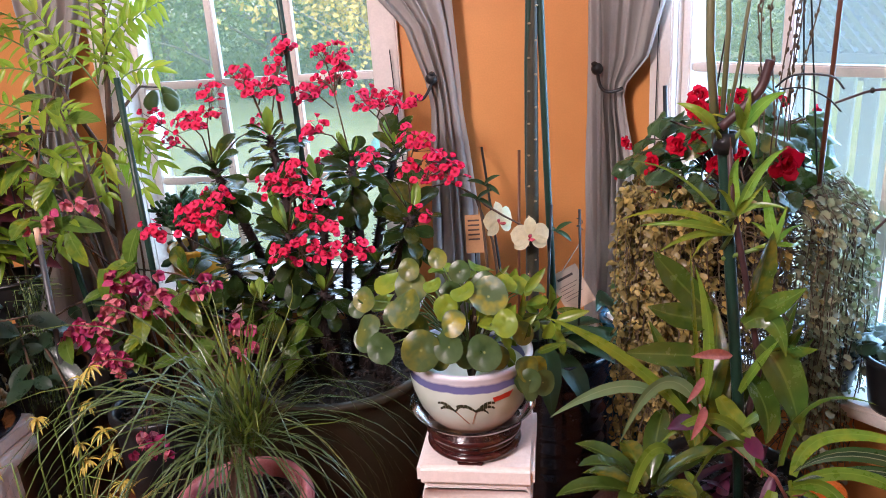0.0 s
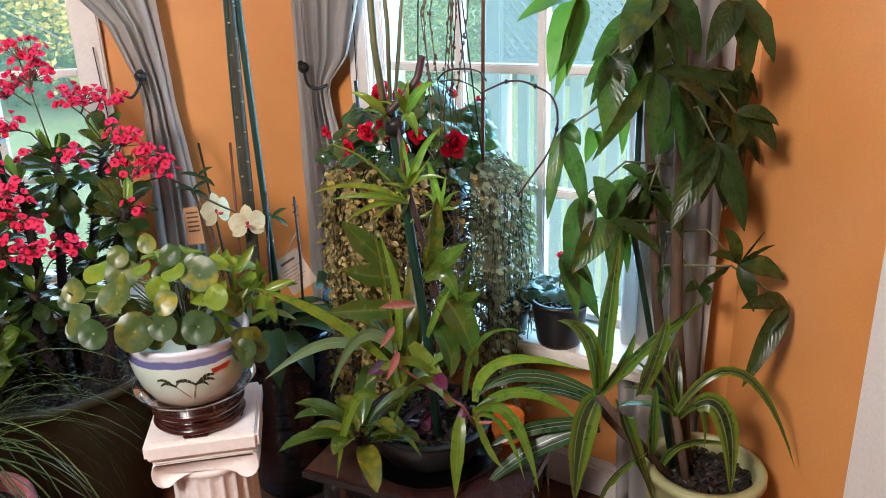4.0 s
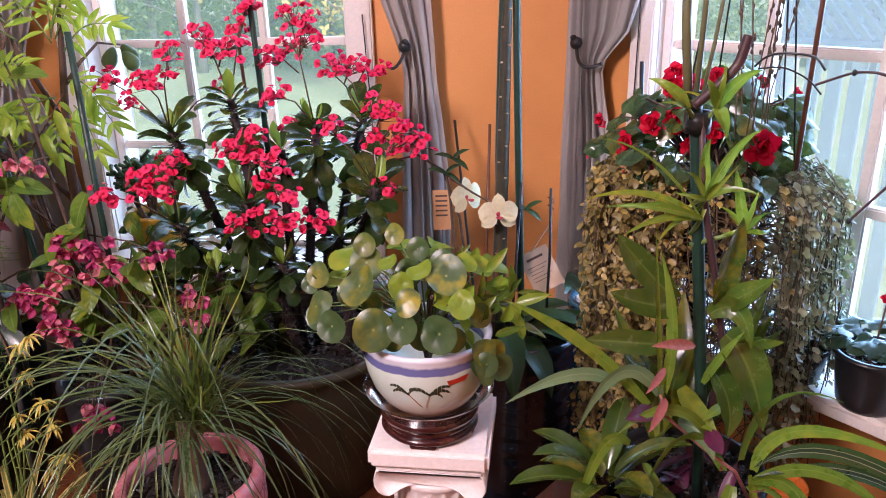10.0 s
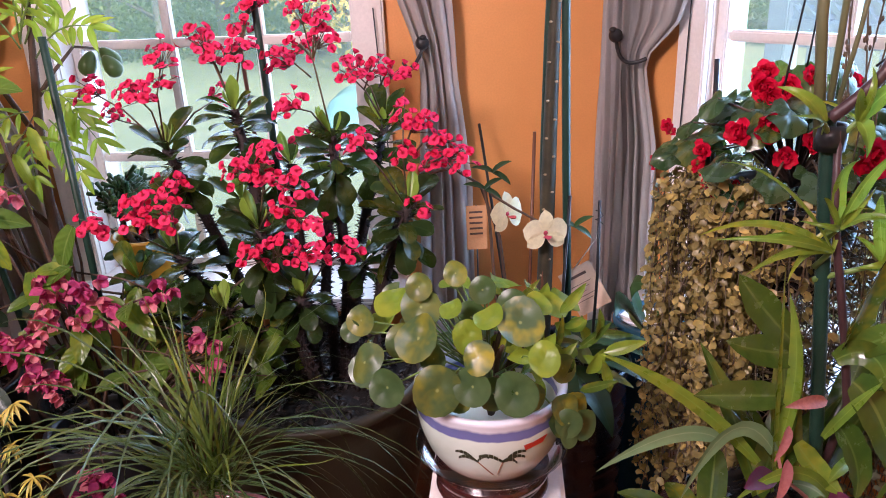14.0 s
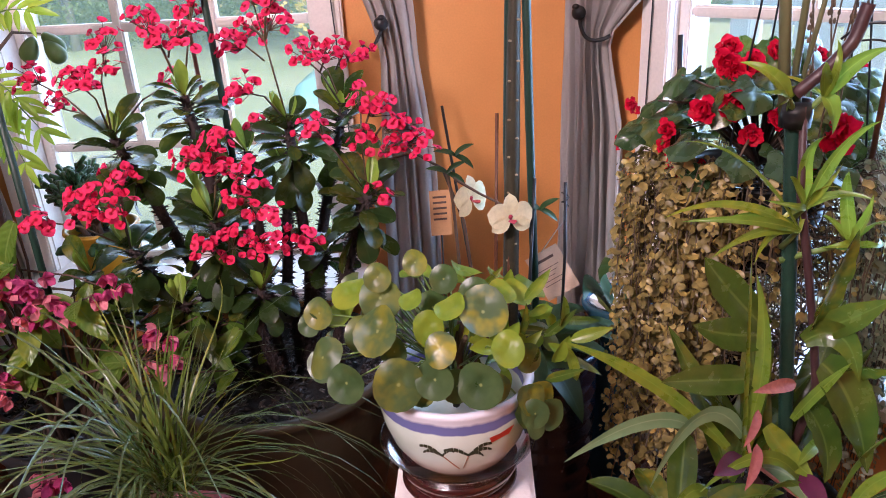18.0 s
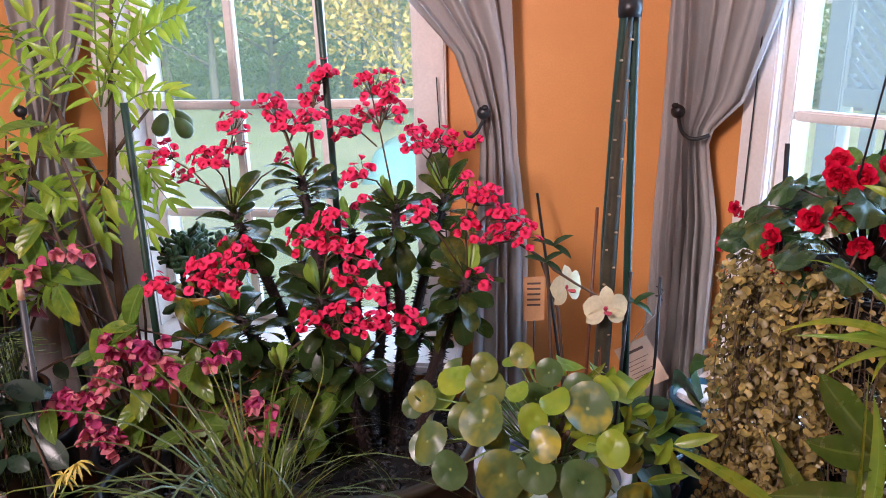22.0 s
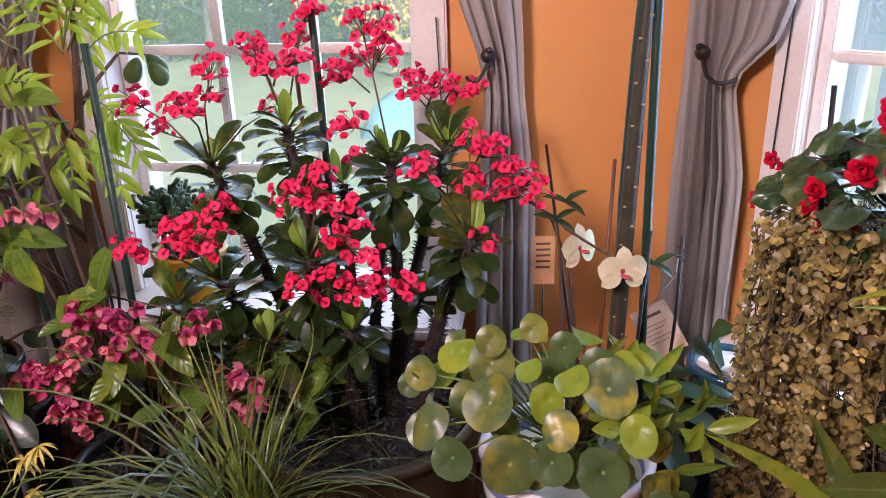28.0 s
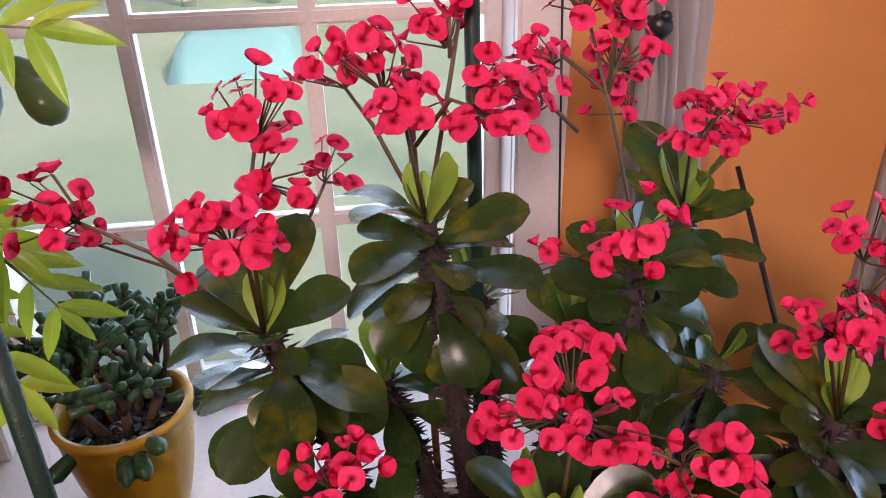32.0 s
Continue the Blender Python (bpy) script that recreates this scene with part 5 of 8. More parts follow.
part("clip_tie", Shape().lathe([(0.016, -0.013), (0.0190, -0.014), (0.0196, 0.0), (0.0190, 0.014), (0.016, 0.013), (0.016, -0.013)], 24, Matrix.Translation((-0.035, 1.547, 1.236))), M["black_plastic"], cane, "black plastic plant clip")

orch = thing("orchid", (GX - 0.06, GY - 0.03, 0.405), "moth orchid with two cream flowers and magenta lips", "orchid")
part("stake", Shape().tube([(-0.11, 1.62, 0.40), (-0.186, 1.87, 0.848)], 0.0034, 7), M["black_plastic"], orch)
for x, z0, z1, lean in ((-0.09, 0.40, 0.90, 0.015), (-0.07, 0.40, 0.80, 0.02), (-0.03, 0.42, 0.78, 0.02)):
    part("stake", Shape().tube([(x, 1.52, z0), (x + lean, 1.545, z1)], 0.0032, 7), M["bamboo"] if z1 in (0.90, 0.80) else M["black_plastic"], orch)
sp_pts = [(-0.125, 1.53, 0.42), (-0.150, 1.535, 0.60), (-0.158, 1.54, 0.74), (-0.165, 1.535, 0.80), (-0.150, 1.52, 0.79), (-0.11, 1.525, 0.762), (-0.057, 1.510, 0.737)]
part("flower_spike", Shape().tube(sp_pts, [0.0034, 0.0032, 0.003, 0.0028, 0.0026, 0.0024, 0.0018], 7), M["bark"], orch)
part("flower_spike", Shape().tube([(-0.11, 1.53, 0.43), (-0.140, 1.55, 0.70), (-0.175, 1.56, 0.80), (-0.225, 1.55, 0.835), (-0.275, 1.54, 0.825)], [0.0034, 0.003, 0.0028, 0.0026, 0.0018], 7), M["bark"], orch)
pet = leaf_mesh("petal", "oval", 0.040, 0.047, M["orchid_petal"], 0.35, 0.15, 7)
sep = leaf_mesh("sepal", "oval", 0.040, 0.028, M["orchid_petal"], 0.3, 0.2, 7)
lip = leaf_mesh("lip", "oval", 0.022, 0.016, M["orchid_lip"], -1.6, 0.6, 6)
for c, face in (((-0.126, 1.550, 0.745), (0.72, -0.66, 0.12)), ((-0.056, 1.508, 0.722), (0.25, -0.92, 0.05))):
    c, f_ = Vector(c), Vector(face).normalized()
    fl = part("flower", Shape().ball(c, 0.005, (1, 1, 1), 8, 6), M["orchid_lip"], orch, "cream orchid flower")
    rt = f_.cross(Vector((0, 0, 1))).normalized()
    up = rt.cross(f_)
    for ang, me in ((90, sep), (215, sep), (325, sep), (12, pet), (168, pet)):
        d = rt * math.cos(radians(ang)) + up * math.sin(radians(ang))
        part("petal", me, None, fl, m=aim(c + d * 0.003 + f_ * 0.002, d + f_ * 0.12, f_))
    part("lip", lip, None, fl, m=aim(c + f_ * 0.004 - up * 0.004, -up + f_ * 0.6, f_))
ol = [leaf_mesh("leaf", "strap", L, W, M["orchid_leaf"], dr, 0.3, 8) for L, W, dr in ((0.19, 0.055, 1.3), (0.16, 0.05, 0.9), (0.22, 0.052, 0.7))]
for k in range(13):
    a = k * 2.4
    part("leaf", random.choice(ol), None, orch, m=aim((GX - 0.03 + 0.05 * math.cos(a), GY - 0.02 + 0.03 * math.sin(a), 0.43 + rnd(0, 0.05)), (math.cos(a), math.sin(a) * 0.8 - 0.15, rnd(0.25, 0.9)), (0, 0, 1)))
for a in ((-0.165, 1.53, 0.80), (-0.15, 1.535, 0.83), (0.0, 1.545, 0.72)):
    for d in ((0.6, -0.3, 0.9), (-0.6, -0.2, 0.5), (0.9, -0.3, -0.2)):
        part("small_leaf", ol[1], None, orch, m=aim(a, d, (0, -0.5, 1), 0.26))

card = thing("plant_card", (0.05, 1.57, 0.60), "kraft paper plant card hanging on a white string", "plant card")
cm = pose(0.034, 1.655, 0.542, 74, -28, 6) @ Matrix.Scale(0.95, 4)
part("card", Shape().box((-0.038, -0.052, -0.0006), (0.038, 0.052, 0.0006), cm), M["tag"], card, smooth=False)
part("title_mark", Shape().box((-0.022, 0.030, 0.0009), (0.020, 0.036, 0.0012), cm), M["ink"], card, "plain dark printed bar", smooth=False)
for k in range(5):
    part("text_bar", Shape().box((-0.028, 0.013 - k * 0.009, 0.0009), (0.022 - (k % 3) * 0.009, 0.0142 - k * 0.009, 0.0012), cm), M["ink"], card, smooth=False)
part("string", Shape().tube([cm @ Vector((0.0, 0.050, 0)), (0.052, 1.64, 0.66), (0.050, 1.60, 0.735)], 0.0011, 5), M["string"], card)
hook = thing("plant_stake", (0.045, 1.60, 0.42), "thin black stake with twisted wire tip", "plant stake")
part("rod", Shape().tube([(0.045, 1.60, 0.41), (0.052, 1.60, 0.60), (0.051, 1.60, 0.752)], 0.0032, 7), M["black_plastic"], hook)
part("wire_tip", Shape().tube([(0.051 + 0.007 * math.cos(k), 1.598 + 0.007 * math.sin(k), 0.705 + 0.003 * k) for k in range(10)], 0.0011, 5), M["black_plastic"], hook)
old = thing("paper_label", (-0.19, 1.59, 0.7), "orange paper label behind the orchid", "label")
lm = pose(-0.185, 1.60, 0.70, 88, 0, 8)
part("card", Shape().box((-0.020, -0.045, -0.0006), (0.020, 0.045, 0.0006), lm), M["old_label"], old, smooth=False)
for k in range(5):
    part("text_bar", Shape().box((-0.014, 0.03 - k * 0.011, 0.0009), (0.012, 0.034 - k * 0.011, 0.0012), lm), M["ink"], old, smooth=False)
part("rod", Shape().tube([(-0.185, 1.603, 0.44), (-0.185, 1.603, 0.745)], 0.0018, 6), M["black_plastic"], old)

# ---- begonia and silver trailing plant on a tall stand ----
random.seed(41)
NX, NY = 0.325, 1.400
tall = thing("plant_stand", (NX, NY, 0), "tall slim black plant stand hidden by trailing leaves", "plant stand")
part("pole", Shape().lathe([(0.001, 0.03), (0.022, 0.03), (0.016, 0.08), (0.014, 0.5), (0.022, 0.69), (0.001, 0.69)], 20, Matrix.Translation((NX, NY, 0))), M["lacquer"], tall)
part("plate", Shape().lathe([(0.001, 0.69), (0.10, 0.69), (0.105, 0.698), (0.10, 0.706), (0.001, 0.706)], 36, Matrix.Translation((NX, NY, 0))), M["lacquer"], tall)
part("foot", Shape().lathe([(0.001, 0.0), (0.058, 0.0), (0.058, 0.012), (0.03, 0.03), (0.001, 0.03)], 30, Matrix.Translation((NX, NY, 0))), M["lacquer"], tall)
pot("nursery_pot", (NX, NY, 0.706), pot_profile(0.085, 0.115, 0.125, 0.006, 0.004), "black_plastic", "black nursery pot holding begonias", 40, (0.108, 0.105))
beg = thing("begonia", (NX, NY, 0.815), "begonia with crimson double flowers and dark leaves", "flowering plant")


def begonia_leaf(r):
    sh = Shape()
    seg = 20
    sh.add([(0, 0, 0)], [], [(0.5, 0.1)])
    for k in (0.5, 1.0):
        for i in range(seg):
            a = 2 * math.pi * i / seg
            rr = r * k * (1 + 0.10 * math.cos(5 * a) + 0.05 * math.cos(11 * a) - 0.35 * max(0, math.cos(a + math.pi)) ** 6)
            sh.v.append((rr * 0.85 * math.sin(a), rr * math.cos(a) + 0.3 * r, 0.16 * r * math.sin(3 * a) * k - 0.22 * r * k * k))
            sh.uv.append((0.5 + 0.5 * k * math.sin(a), 0.5 + 0.5 * k * math.cos(a)))
    for i in range(seg):
        n = (i + 1) % seg
        sh.f += [(0, 1 + n, 1 + i), (1 + i, 1 + n, 1 + seg + n, 1 + seg + i)]
    return sh.mesh("leaf", M["begonia_leaf"])


bl = [begonia_leaf(r) for r in (0.038, 0.032, 0.026)]
TOP = Vector((NX, NY, 0.885))
for k in range(104):
    a, e = rnd(0, 6.28), rnd(-0.3, 1.45)
    d = Vector((math.cos(a) * math.cos(e), math.sin(a) * math.cos(e), math.sin(e)))
    c = TOP + Vector((d.x * 0.178, d.y * 0.15, d.z * 0.115 + 0.005)) * rnd(0.62, 1.12)
    n = (d * 0.8 + Vector((0, -0.3, 0.5)) + Vector((rnd(-0.8, 0.8), rnd(-0.8, 0.6), rnd(-0.5, 0.5)))).normalized()
    lf = part("leaf", random.choice(bl), None, beg, m=aim(c, Vector((d.x, d.y, -0.5 + rnd(-0.3, 0.3))), n, rnd(0.8, 1.15)))
    if k % 2 == 0:
        part("petiole", Shape().tube([TOP - Vector((0, 0, 0.05)), TOP.lerp(c, 0.6) + Vector((0, 0, 0.015)), c], [0.0028, 0.0022, 0.0016], 5), M["bark"], lf)
bp = [leaf_mesh("petal", "oval", L, W, M["begonia_petal"], dr, 0.25, 6, 0.45) for L, W, dr in ((0.026, 0.026, -0.6), (0.020, 0.022, -0.9), (0.014, 0.016, -1.3))]
BLOOMS = [(0.250, 1.36, 1.020, 0.75), (0.243, 1.34, 1.003, 0.95), (0.253, 1.33, 0.986, 0.95), (0.279, 1.34, 0.999, 0.90), (0.248, 1.31, 0.957, 1.15), (0.215, 1.33, 0.940, 0.90), (0.275, 1.31, 0.909, 0.75), (0.178, 1.38, 0.901, 0.70), (0.175, 1.38, 0.877, 0.60), (0.192, 1.36, 0.857, 1.10),
          (0.220, 1.34, 0.854, 0.45), (0.138, 1.44, 0.927, 0.60), (0.120, 1.44, 0.870, 0.55), (0.306, 1.30, 0.931, 0.80), (0.372, 1.27, 0.915, 1.30), (0.315, 1.36, 1.012, 0.70), (0.455, 1.40, 0.975, 0.70), (0.355, 1.28, 0.849, 0.70), (0.402, 1.42, 0.995, 0.60)]
for x, y, z, sc in BLOOMS:
    c = Vector((x, y, z))
    f_ = (Vector((x - NX + rnd(-0.1, 0.1), y - NY - 0.1, rnd(-0.05, 0.12)))).normalized()
    sc *= 0.9
    fl = part("flower", Shape().ball(c, 0.006 * sc, (1, 1, 1), 7, 5), M["begonia_petal"], beg, "crimson double flower")
    rt = f_.orthogonal().normalized()
    up = f_.cross(rt)
    for ring, (n, me, tilt) in enumerate(((6, bp[0], 0.15), (6, bp[1], 0.6), (5, bp[2], 1.1))):
        for k in range(n):
            a = 2 * math.pi * k / n + ring * 0.6 + rnd(-0.35, 0.35)
            d = rt * math.cos(a) + up * math.sin(a)
            part("petal", me, None, fl, m=aim(c + d * 0.004, d + f_ * (tilt + rnd(-0.3, 0.4)), f_ + d * rnd(-0.4, 0.4), sc * rnd(0.75, 1.1)))
trail = thing("silver_trailing_plant", (NX, NY, 0.82), "silver leaved trailing plant hanging in dry curtains", "trailing plant")


def coin(sh, c, n, r):
    """A small cupped round leaf."""
    t = n.orthogonal().normalized()
    b = n.cross(t)
    sh.add([c - n * 0.3 * r] + [c + r * q * (math.cos(k * 0.898) * t + math.sin(k * 0.898) * b) + n * (0.12 * r if k % 2 else -0.05 * r) for k, q in enumerate((0.45, 1.0, 1.1, 0.95, 0.95, 1.1, 1.0))], [(0, 1 + k, 1 + (k + 1) % 7) for k in range(7)], [(0.5, 0.5)] + [(0.9, 0.5)] * 7)


def strands(name, count, a0, a1, z_end, spread, leaf_r, mat, per=34, rad=(0.125, 0.21)):
    """Hanging stems set round the pot from angle a0 to a1, with small round leaves."""
    lv, st_ = Shape(), Shape()
    for _ in range(count):
        a = radians(rnd(a0, a1))
        r0, r1 = 0.11, rnd(*rad)
        ze = z_end + rnd(-0.05, 0.22) * spread
        pts = [Vector((NX + r0 * math.cos(a), NY + r0 * math.sin(a), 0.835)), Vector((NX + (r0 + r1) * 0.55 * math.cos(a), NY + (r0 + r1) * 0.55 * math.sin(a), 0.855 + rnd(-0.02, 0.02)))]
        zz_ = 0.82
        x, y = NX + r1 * math.cos(a), NY + r1 * math.sin(a)
        while zz_ > ze:
            pts.append(Vector((x, y, zz_)))
            x, y, zz_ = x + rnd(-0.008, 0.008), y + rnd(-0.008, 0.008), zz_ - 0.05
        st_.tube(pts, 0.0010, 4, False)
        for k in range(per):
            t = rnd(0.6, len(pts) - 1.01)
            p0 = pts[int(t)].lerp(pts[int(t) + 1], t % 1)
            d = Vector((rnd(-1, 1), rnd(-1, 1), rnd(-0.4, 0.7))) + Vector((math.cos(a), math.sin(a) - 0.2, 0.1)) * 0.9
            d.normalize()
            coin(lv, p0 + d * rnd(0.002, 0.016), (d * 1.2 + Vector((rnd(-0.8, 0.8), rnd(-0.8, 0.8), rnd(-0.2, 0.8)))).normalized(), leaf_r * (0.5 + 0.95 * random.random() ** 1.5))
    part(name, lv, M[mat], trail, kind="stuff")
    part(name.replace("foliage", "tangle"), st_, M["dichondra_stem"], trail, kind="stuff")


M["dichondra_green"] = leaf_mat("grey_green_leaf", (0.11, 0.12, 0.07), (0.30, 0.29, 0.19), (0.46, 0.42, 0.26), 0.5, through=0.2, yellow_from=0.4)
strands("silver_foliage", 105, 165, 238, 0.26, 1.0, 0.0066, "dichondra", 58, (0.10, 0.205))
strands("dry_foliage", 26, 240, 300, 0.44, 1.0, 0.0062, "dichondra", 16)
strands("grey_foliage", 70, 300, 365, 0.24, 1.0, 0.0062, "dichondra_green", 50, (0.15, 0.235))
strands("shaded_foliage", 30, 20, 160, 0.35, 1.0, 0.0085, "dichondra", 30, (0.12, 0.16))
tw = Shape()
for _ in range(1500):
    a, zc = rnd(0, 6.28), 0.84 - 0.46 * random.random() ** 1.4
    c = Vector((NX + 0.17 * math.cos(a) * rnd(0.35, 1.05), NY - 0.01 + 0.14 * math.sin(a) * rnd(0.35, 1.05), zc))
    tw.tube([c, c + Vector((rnd(-1, 1), rnd(-1, 1), rnd(-0.8, 0.4))) * 0.03, c + Vector((rnd(-1, 1), rnd(-1, 1), rnd(-1, 0.3))) * 0.055], 0.0013, 4, False)
part("dry_tangle", tw, M["dichondra_stem"], trail, kind="stuff")
for x, y, z0, x1, y1, z1, r, mt, lab in ((0.215, 1.43, 0.70, 0.205, 1.45, 1.03, 0.0042, "black_plastic", "thin black stake in the begonia pot"), (0.44, 1.30, 0.72, 0.455, 1.30, 1.6, 0.0042, "bamboo", "reddish brown bamboo stake in the begonia pot")):
    sk = thing("plant_stake", (x, y, z0), lab, "plant stake")
    part("rod", Shape().tube([(x, y, z0), (x1, y1, z1)], r, 7), M[mt], sk)
wires = thing("hanging_wires", (NX, NY, 0.80), "thin dark hanger wires above the begonia", "hanger")
for a, b in (((0.25, 1.33, 0.84), (0.36, 1.36, 1.7)), ((0.45, 1.33, 0.86), (0.36, 1.36, 1.7)), ((0.33, 1.45, 0.84), (0.355, 1.36, 1.7)), ((0.44, 1.38, 0.88), (0.37, 1.36, 1.7))):
    part("wire", Shape().tube([a, b], 0.0016, 5), M["iron"], wires)
dry = thing("dry_stems", (0.36, 1.30, 0.85), "bare upright stalks with dry seed heads", "dry stems")
for k in range(8):
    b = Vector((0.345 + rnd(-0.03, 0.05), 1.28 + rnd(-0.03, 0.03), 0.84))
    pts = [b, b + Vector((rnd(-0.01, 0.01), 0, 0.15)), b + Vector((rnd(-0.03, 0.03), rnd(-0.02, 0.02), 0.32)), b + Vector((rnd(-0.04, 0.04), rnd(-0.02, 0.02), 0.5))]
    st_ = part("stalk", Shape().tube(pts, 0.0012, 5), M["dichondra_stem"], dry)
    sd = Shape()
    for j in range(20):
        t = rnd(1, 2.99)
        sd.ball(pts[int(t)].lerp(pts[int(t) + 1], t % 1) + Vector((rnd(-1, 1), rnd(-1, 1), 0)) * 0.003, 0.0024, (1, 1, 1.8), 5, 4)
    part("seed_head", sd, M["dichondra_stem"], st_, kind="stuff")

# ---- low dark table with a bowl of strap-leaved plants ----
random.seed(51)
TM = pose(0.025, 1.153, 0, 0, 0, -35)
TZ = 0.30
table = thing("low_table", TM @ Vector((0.22, 0.165, 0)), "small low dark mahogany table with a metal-edged top", "table")
part("tabletop", Shape().box((0, 0, TZ - 0.024), (0.44, 0.33, TZ), TM, 0.003), M["table_wood"], table, smooth=False)
part("edge_strip", Shape().box((-0.0025, -0.0025, TZ - 0.018), (0.4425, 0.0, TZ - 0.006), TM), M["iron"], table, smooth=False)
for x, y in ((0.05, 0.05), (0.39, 0.05), (0.05, 0.28), (0.39, 0.28)):
    sx, sy = (1 if x > 0.2 else -1), (1 if y > 0.16 else -1)
    leg = [(x, y, TZ - 0.024), (x + 0.006 * sx, y + 0.006 * sy, 0.20), (x + 0.016 * sx, y + 0.016 * sy, 0.10), (x + 0.010 * sx, y + 0.010 * sy, 0.03), (x + 0.020 * sx, y + 0.020 * sy, 0.0)]
    part("leg", Shape().tube([TM @ Vector(q) for q in leg], [0.030, 0.032, 0.022, 0.018, 0.022], 14), M["lacquer"], table, "curved black lacquered leg")
for a, b in (((0.06, 0.05), (0.38, 0.05)), ((0.06, 0.28), (0.38, 0.28)), ((0.05, 0.06), (0.05, 0.27)), ((0.39, 0.06), (0.39, 0.27))):
    part("stretcher", Shape().tube([TM @ Vector((*a, 0.235)), TM @ Vector((*b, 0.235))], 0.012, 10), M["lacquer"], table)
SX, SY = 0.285, 1.15
pot("black_bowl", (SX, SY, TZ + 0.008), pot_profile(0.09, 0.125, 0.085, 0.005, 0.005, 0.008), "black_plastic", "shallow black plastic bowl on the low table", 48, (0.117, 0.066))
sau = thing("saucer", (SX, SY, TZ), "clear plastic saucer under the black bowl", "saucer")
part("dish", Shape().lathe([(0.001, 0.0072), (0.13, 0.0072), (0.148, 0.03), (0.150, 0.03), (0.132, 0.001), (0.001, 0.001)], 44, Matrix.Translation((SX, SY, TZ))), M["clear"], sau)
cand = thing("glass_votive", (0.41, 1.135, TZ), "small amber glass votive cup with a lit candle", "candle holder")
m, nt, p = node_mat("amber_glass")
p.inputs["Base Color"].default_value = (0.50, 0.13, 0.03, 1)
p.inputs["Emission Color"].default_value = (1.0, 0.22, 0.03, 1)      # a lit tea light inside
p.inputs["Emission Strength"].default_value = 0.10
p.inputs["Roughness"].default_value = 0.2
bump(nt, p, noise_tex(nt, 160, 1), 0.8, 0.004)
M["amber"] = m
part("cup", Shape().lathe([(0.001, 0.0), (0.028, 0.0), (0.034, 0.02), (0.035, 0.055), (0.032, 0.06), (0.030, 0.05), (0.028, 0.01), (0.001, 0.01)], 28, Matrix.Translation((0.455, 1.165, TZ))), M["amber"], cand)


def strap_leaf(parent, base, direction, length, width, droop, mat, name="leaf", fold=0.28, n=10, lab="", kind="strap", normal=None):
    pts = arc(base, direction, length, droop, n)
    nor = normal or (Vector((0, 0, 1)) - Vector(direction).normalized() * 0.4)
    return part(name, Shape().blade(pts, [w * width for w in outline(kind, n)], nor, fold, 0.04), M[mat], parent, lab)


SB = Vector((SX, SY, TZ + 0.07))
dend = thing("dracaena", SB, "strap-leaved plant with tufted side shoots tied to a stake", "house plant")
part("stake", Shape().tube([SB + Vector((0.01, -0.06, -0.03)), (0.280, 1.085, 0.572), (0.236, 1.085, 0.985), (0.231, 1.085, 1.03)], 0.0088, 10), M["stake_green"], dend, "green coated stake")
part("clip_tie", Shape().lathe([(0.013, -0.013), (0.0165, -0.015), (0.0175, 0.0), (0.0165, 0.015), (0.013, 0.013), (0.013, -0.013)], 24, Matrix.Translation((0.238, 1.083, 0.990))), M["black_plastic"], dend, "black plastic plant clip")
part("cane", Shape().tube([SB + Vector((0.0, -0.02, -0.03)), (0.305, 1.075, 0.642), (0.290, 1.07, 0.715), (0.271, 1.07, 0.806), (0.250, 1.07, 0.90), (0.240, 1.07, 1.0)], [0.006, 0.0055, 0.005, 0.005, 0.005, 0.004], 8), M["purple_stem"], dend, "thin dark purple cane")
part("branch", Shape().tube(smooth([(0.227, 1.065, 1.014), (0.252, 1.06, 1.039), (0.274, 1.06, 1.064), (0.281, 1.06, 1.085), (0.285, 1.06, 1.103)]), 0.0068, 8), M["purple_stem"], dend, "bent dark branch")
for pts, r in (([(0.226, 1.085, 0.99), (0.212, 1.085, 1.12), (0.20, 1.09, 1.5)], 0.0064), ([(0.232, 1.085, 0.99), (0.235, 1.085, 1.15), (0.215, 1.09, 1.5)], 0.004), ([(0.236, 1.085, 0.99), (0.25, 1.08, 1.1), (0.29, 1.07, 1.5)], 0.0028)):
    part("upper_stem", Shape().tube(pts, r, 7), M["olive_stem"], dend)
# broad, arching and strap leaves: base, middle and tip (x, z), and width
def leaf_to(parent, row, y, mat, name="leaf", fold=0.25, kind="strap", n=12, lab="", lean=(-0.03, -0.05)):
    bx, bz, cx, cz, tx, tz, w = row
    a, c, b = Vector((bx, y, bz)), Vector((cx, y + lean[0], cz)), Vector((tx, y + lean[1], tz))
    k = c * 2 - (a + b) / 2
    pts = [a * (1 - t) ** 2 + k * 2 * t * (1 - t) + b * t * t for t in [i / n for i in range(n + 1)]]
    return part(name, Shape().blade(pts, [q * w for q in outline(kind, n)], Vector((rnd(-0.6, 0.6), -0.75, 0.65 + rnd(-0.4, 0.4))), fold, 0.08), M[mat], parent, lab)


BROAD = [(0.284, 0.737, 0.287, 0.808, 0.294, 0.877, 0.044), (0.292, 0.735, 0.313, 0.758, 0.344, 0.792, 0.033), (0.224, 0.739, 0.170, 0.802, 0.135, 0.850, 0.038), (0.229, 0.728, 0.176, 0.742, 0.129, 0.766, 0.038), (0.220, 0.666, 0.155, 0.679, 0.098, 0.691, 0.036),
         (0.299, 0.687, 0.332, 0.640, 0.356, 0.553, 0.056), (0.274, 0.718, 0.306, 0.734, 0.325, 0.685, 0.030), (0.325, 0.671, 0.343, 0.690, 0.368, 0.698, 0.036), (0.288, 0.627, 0.310, 0.583, 0.307, 0.539, 0.042)]
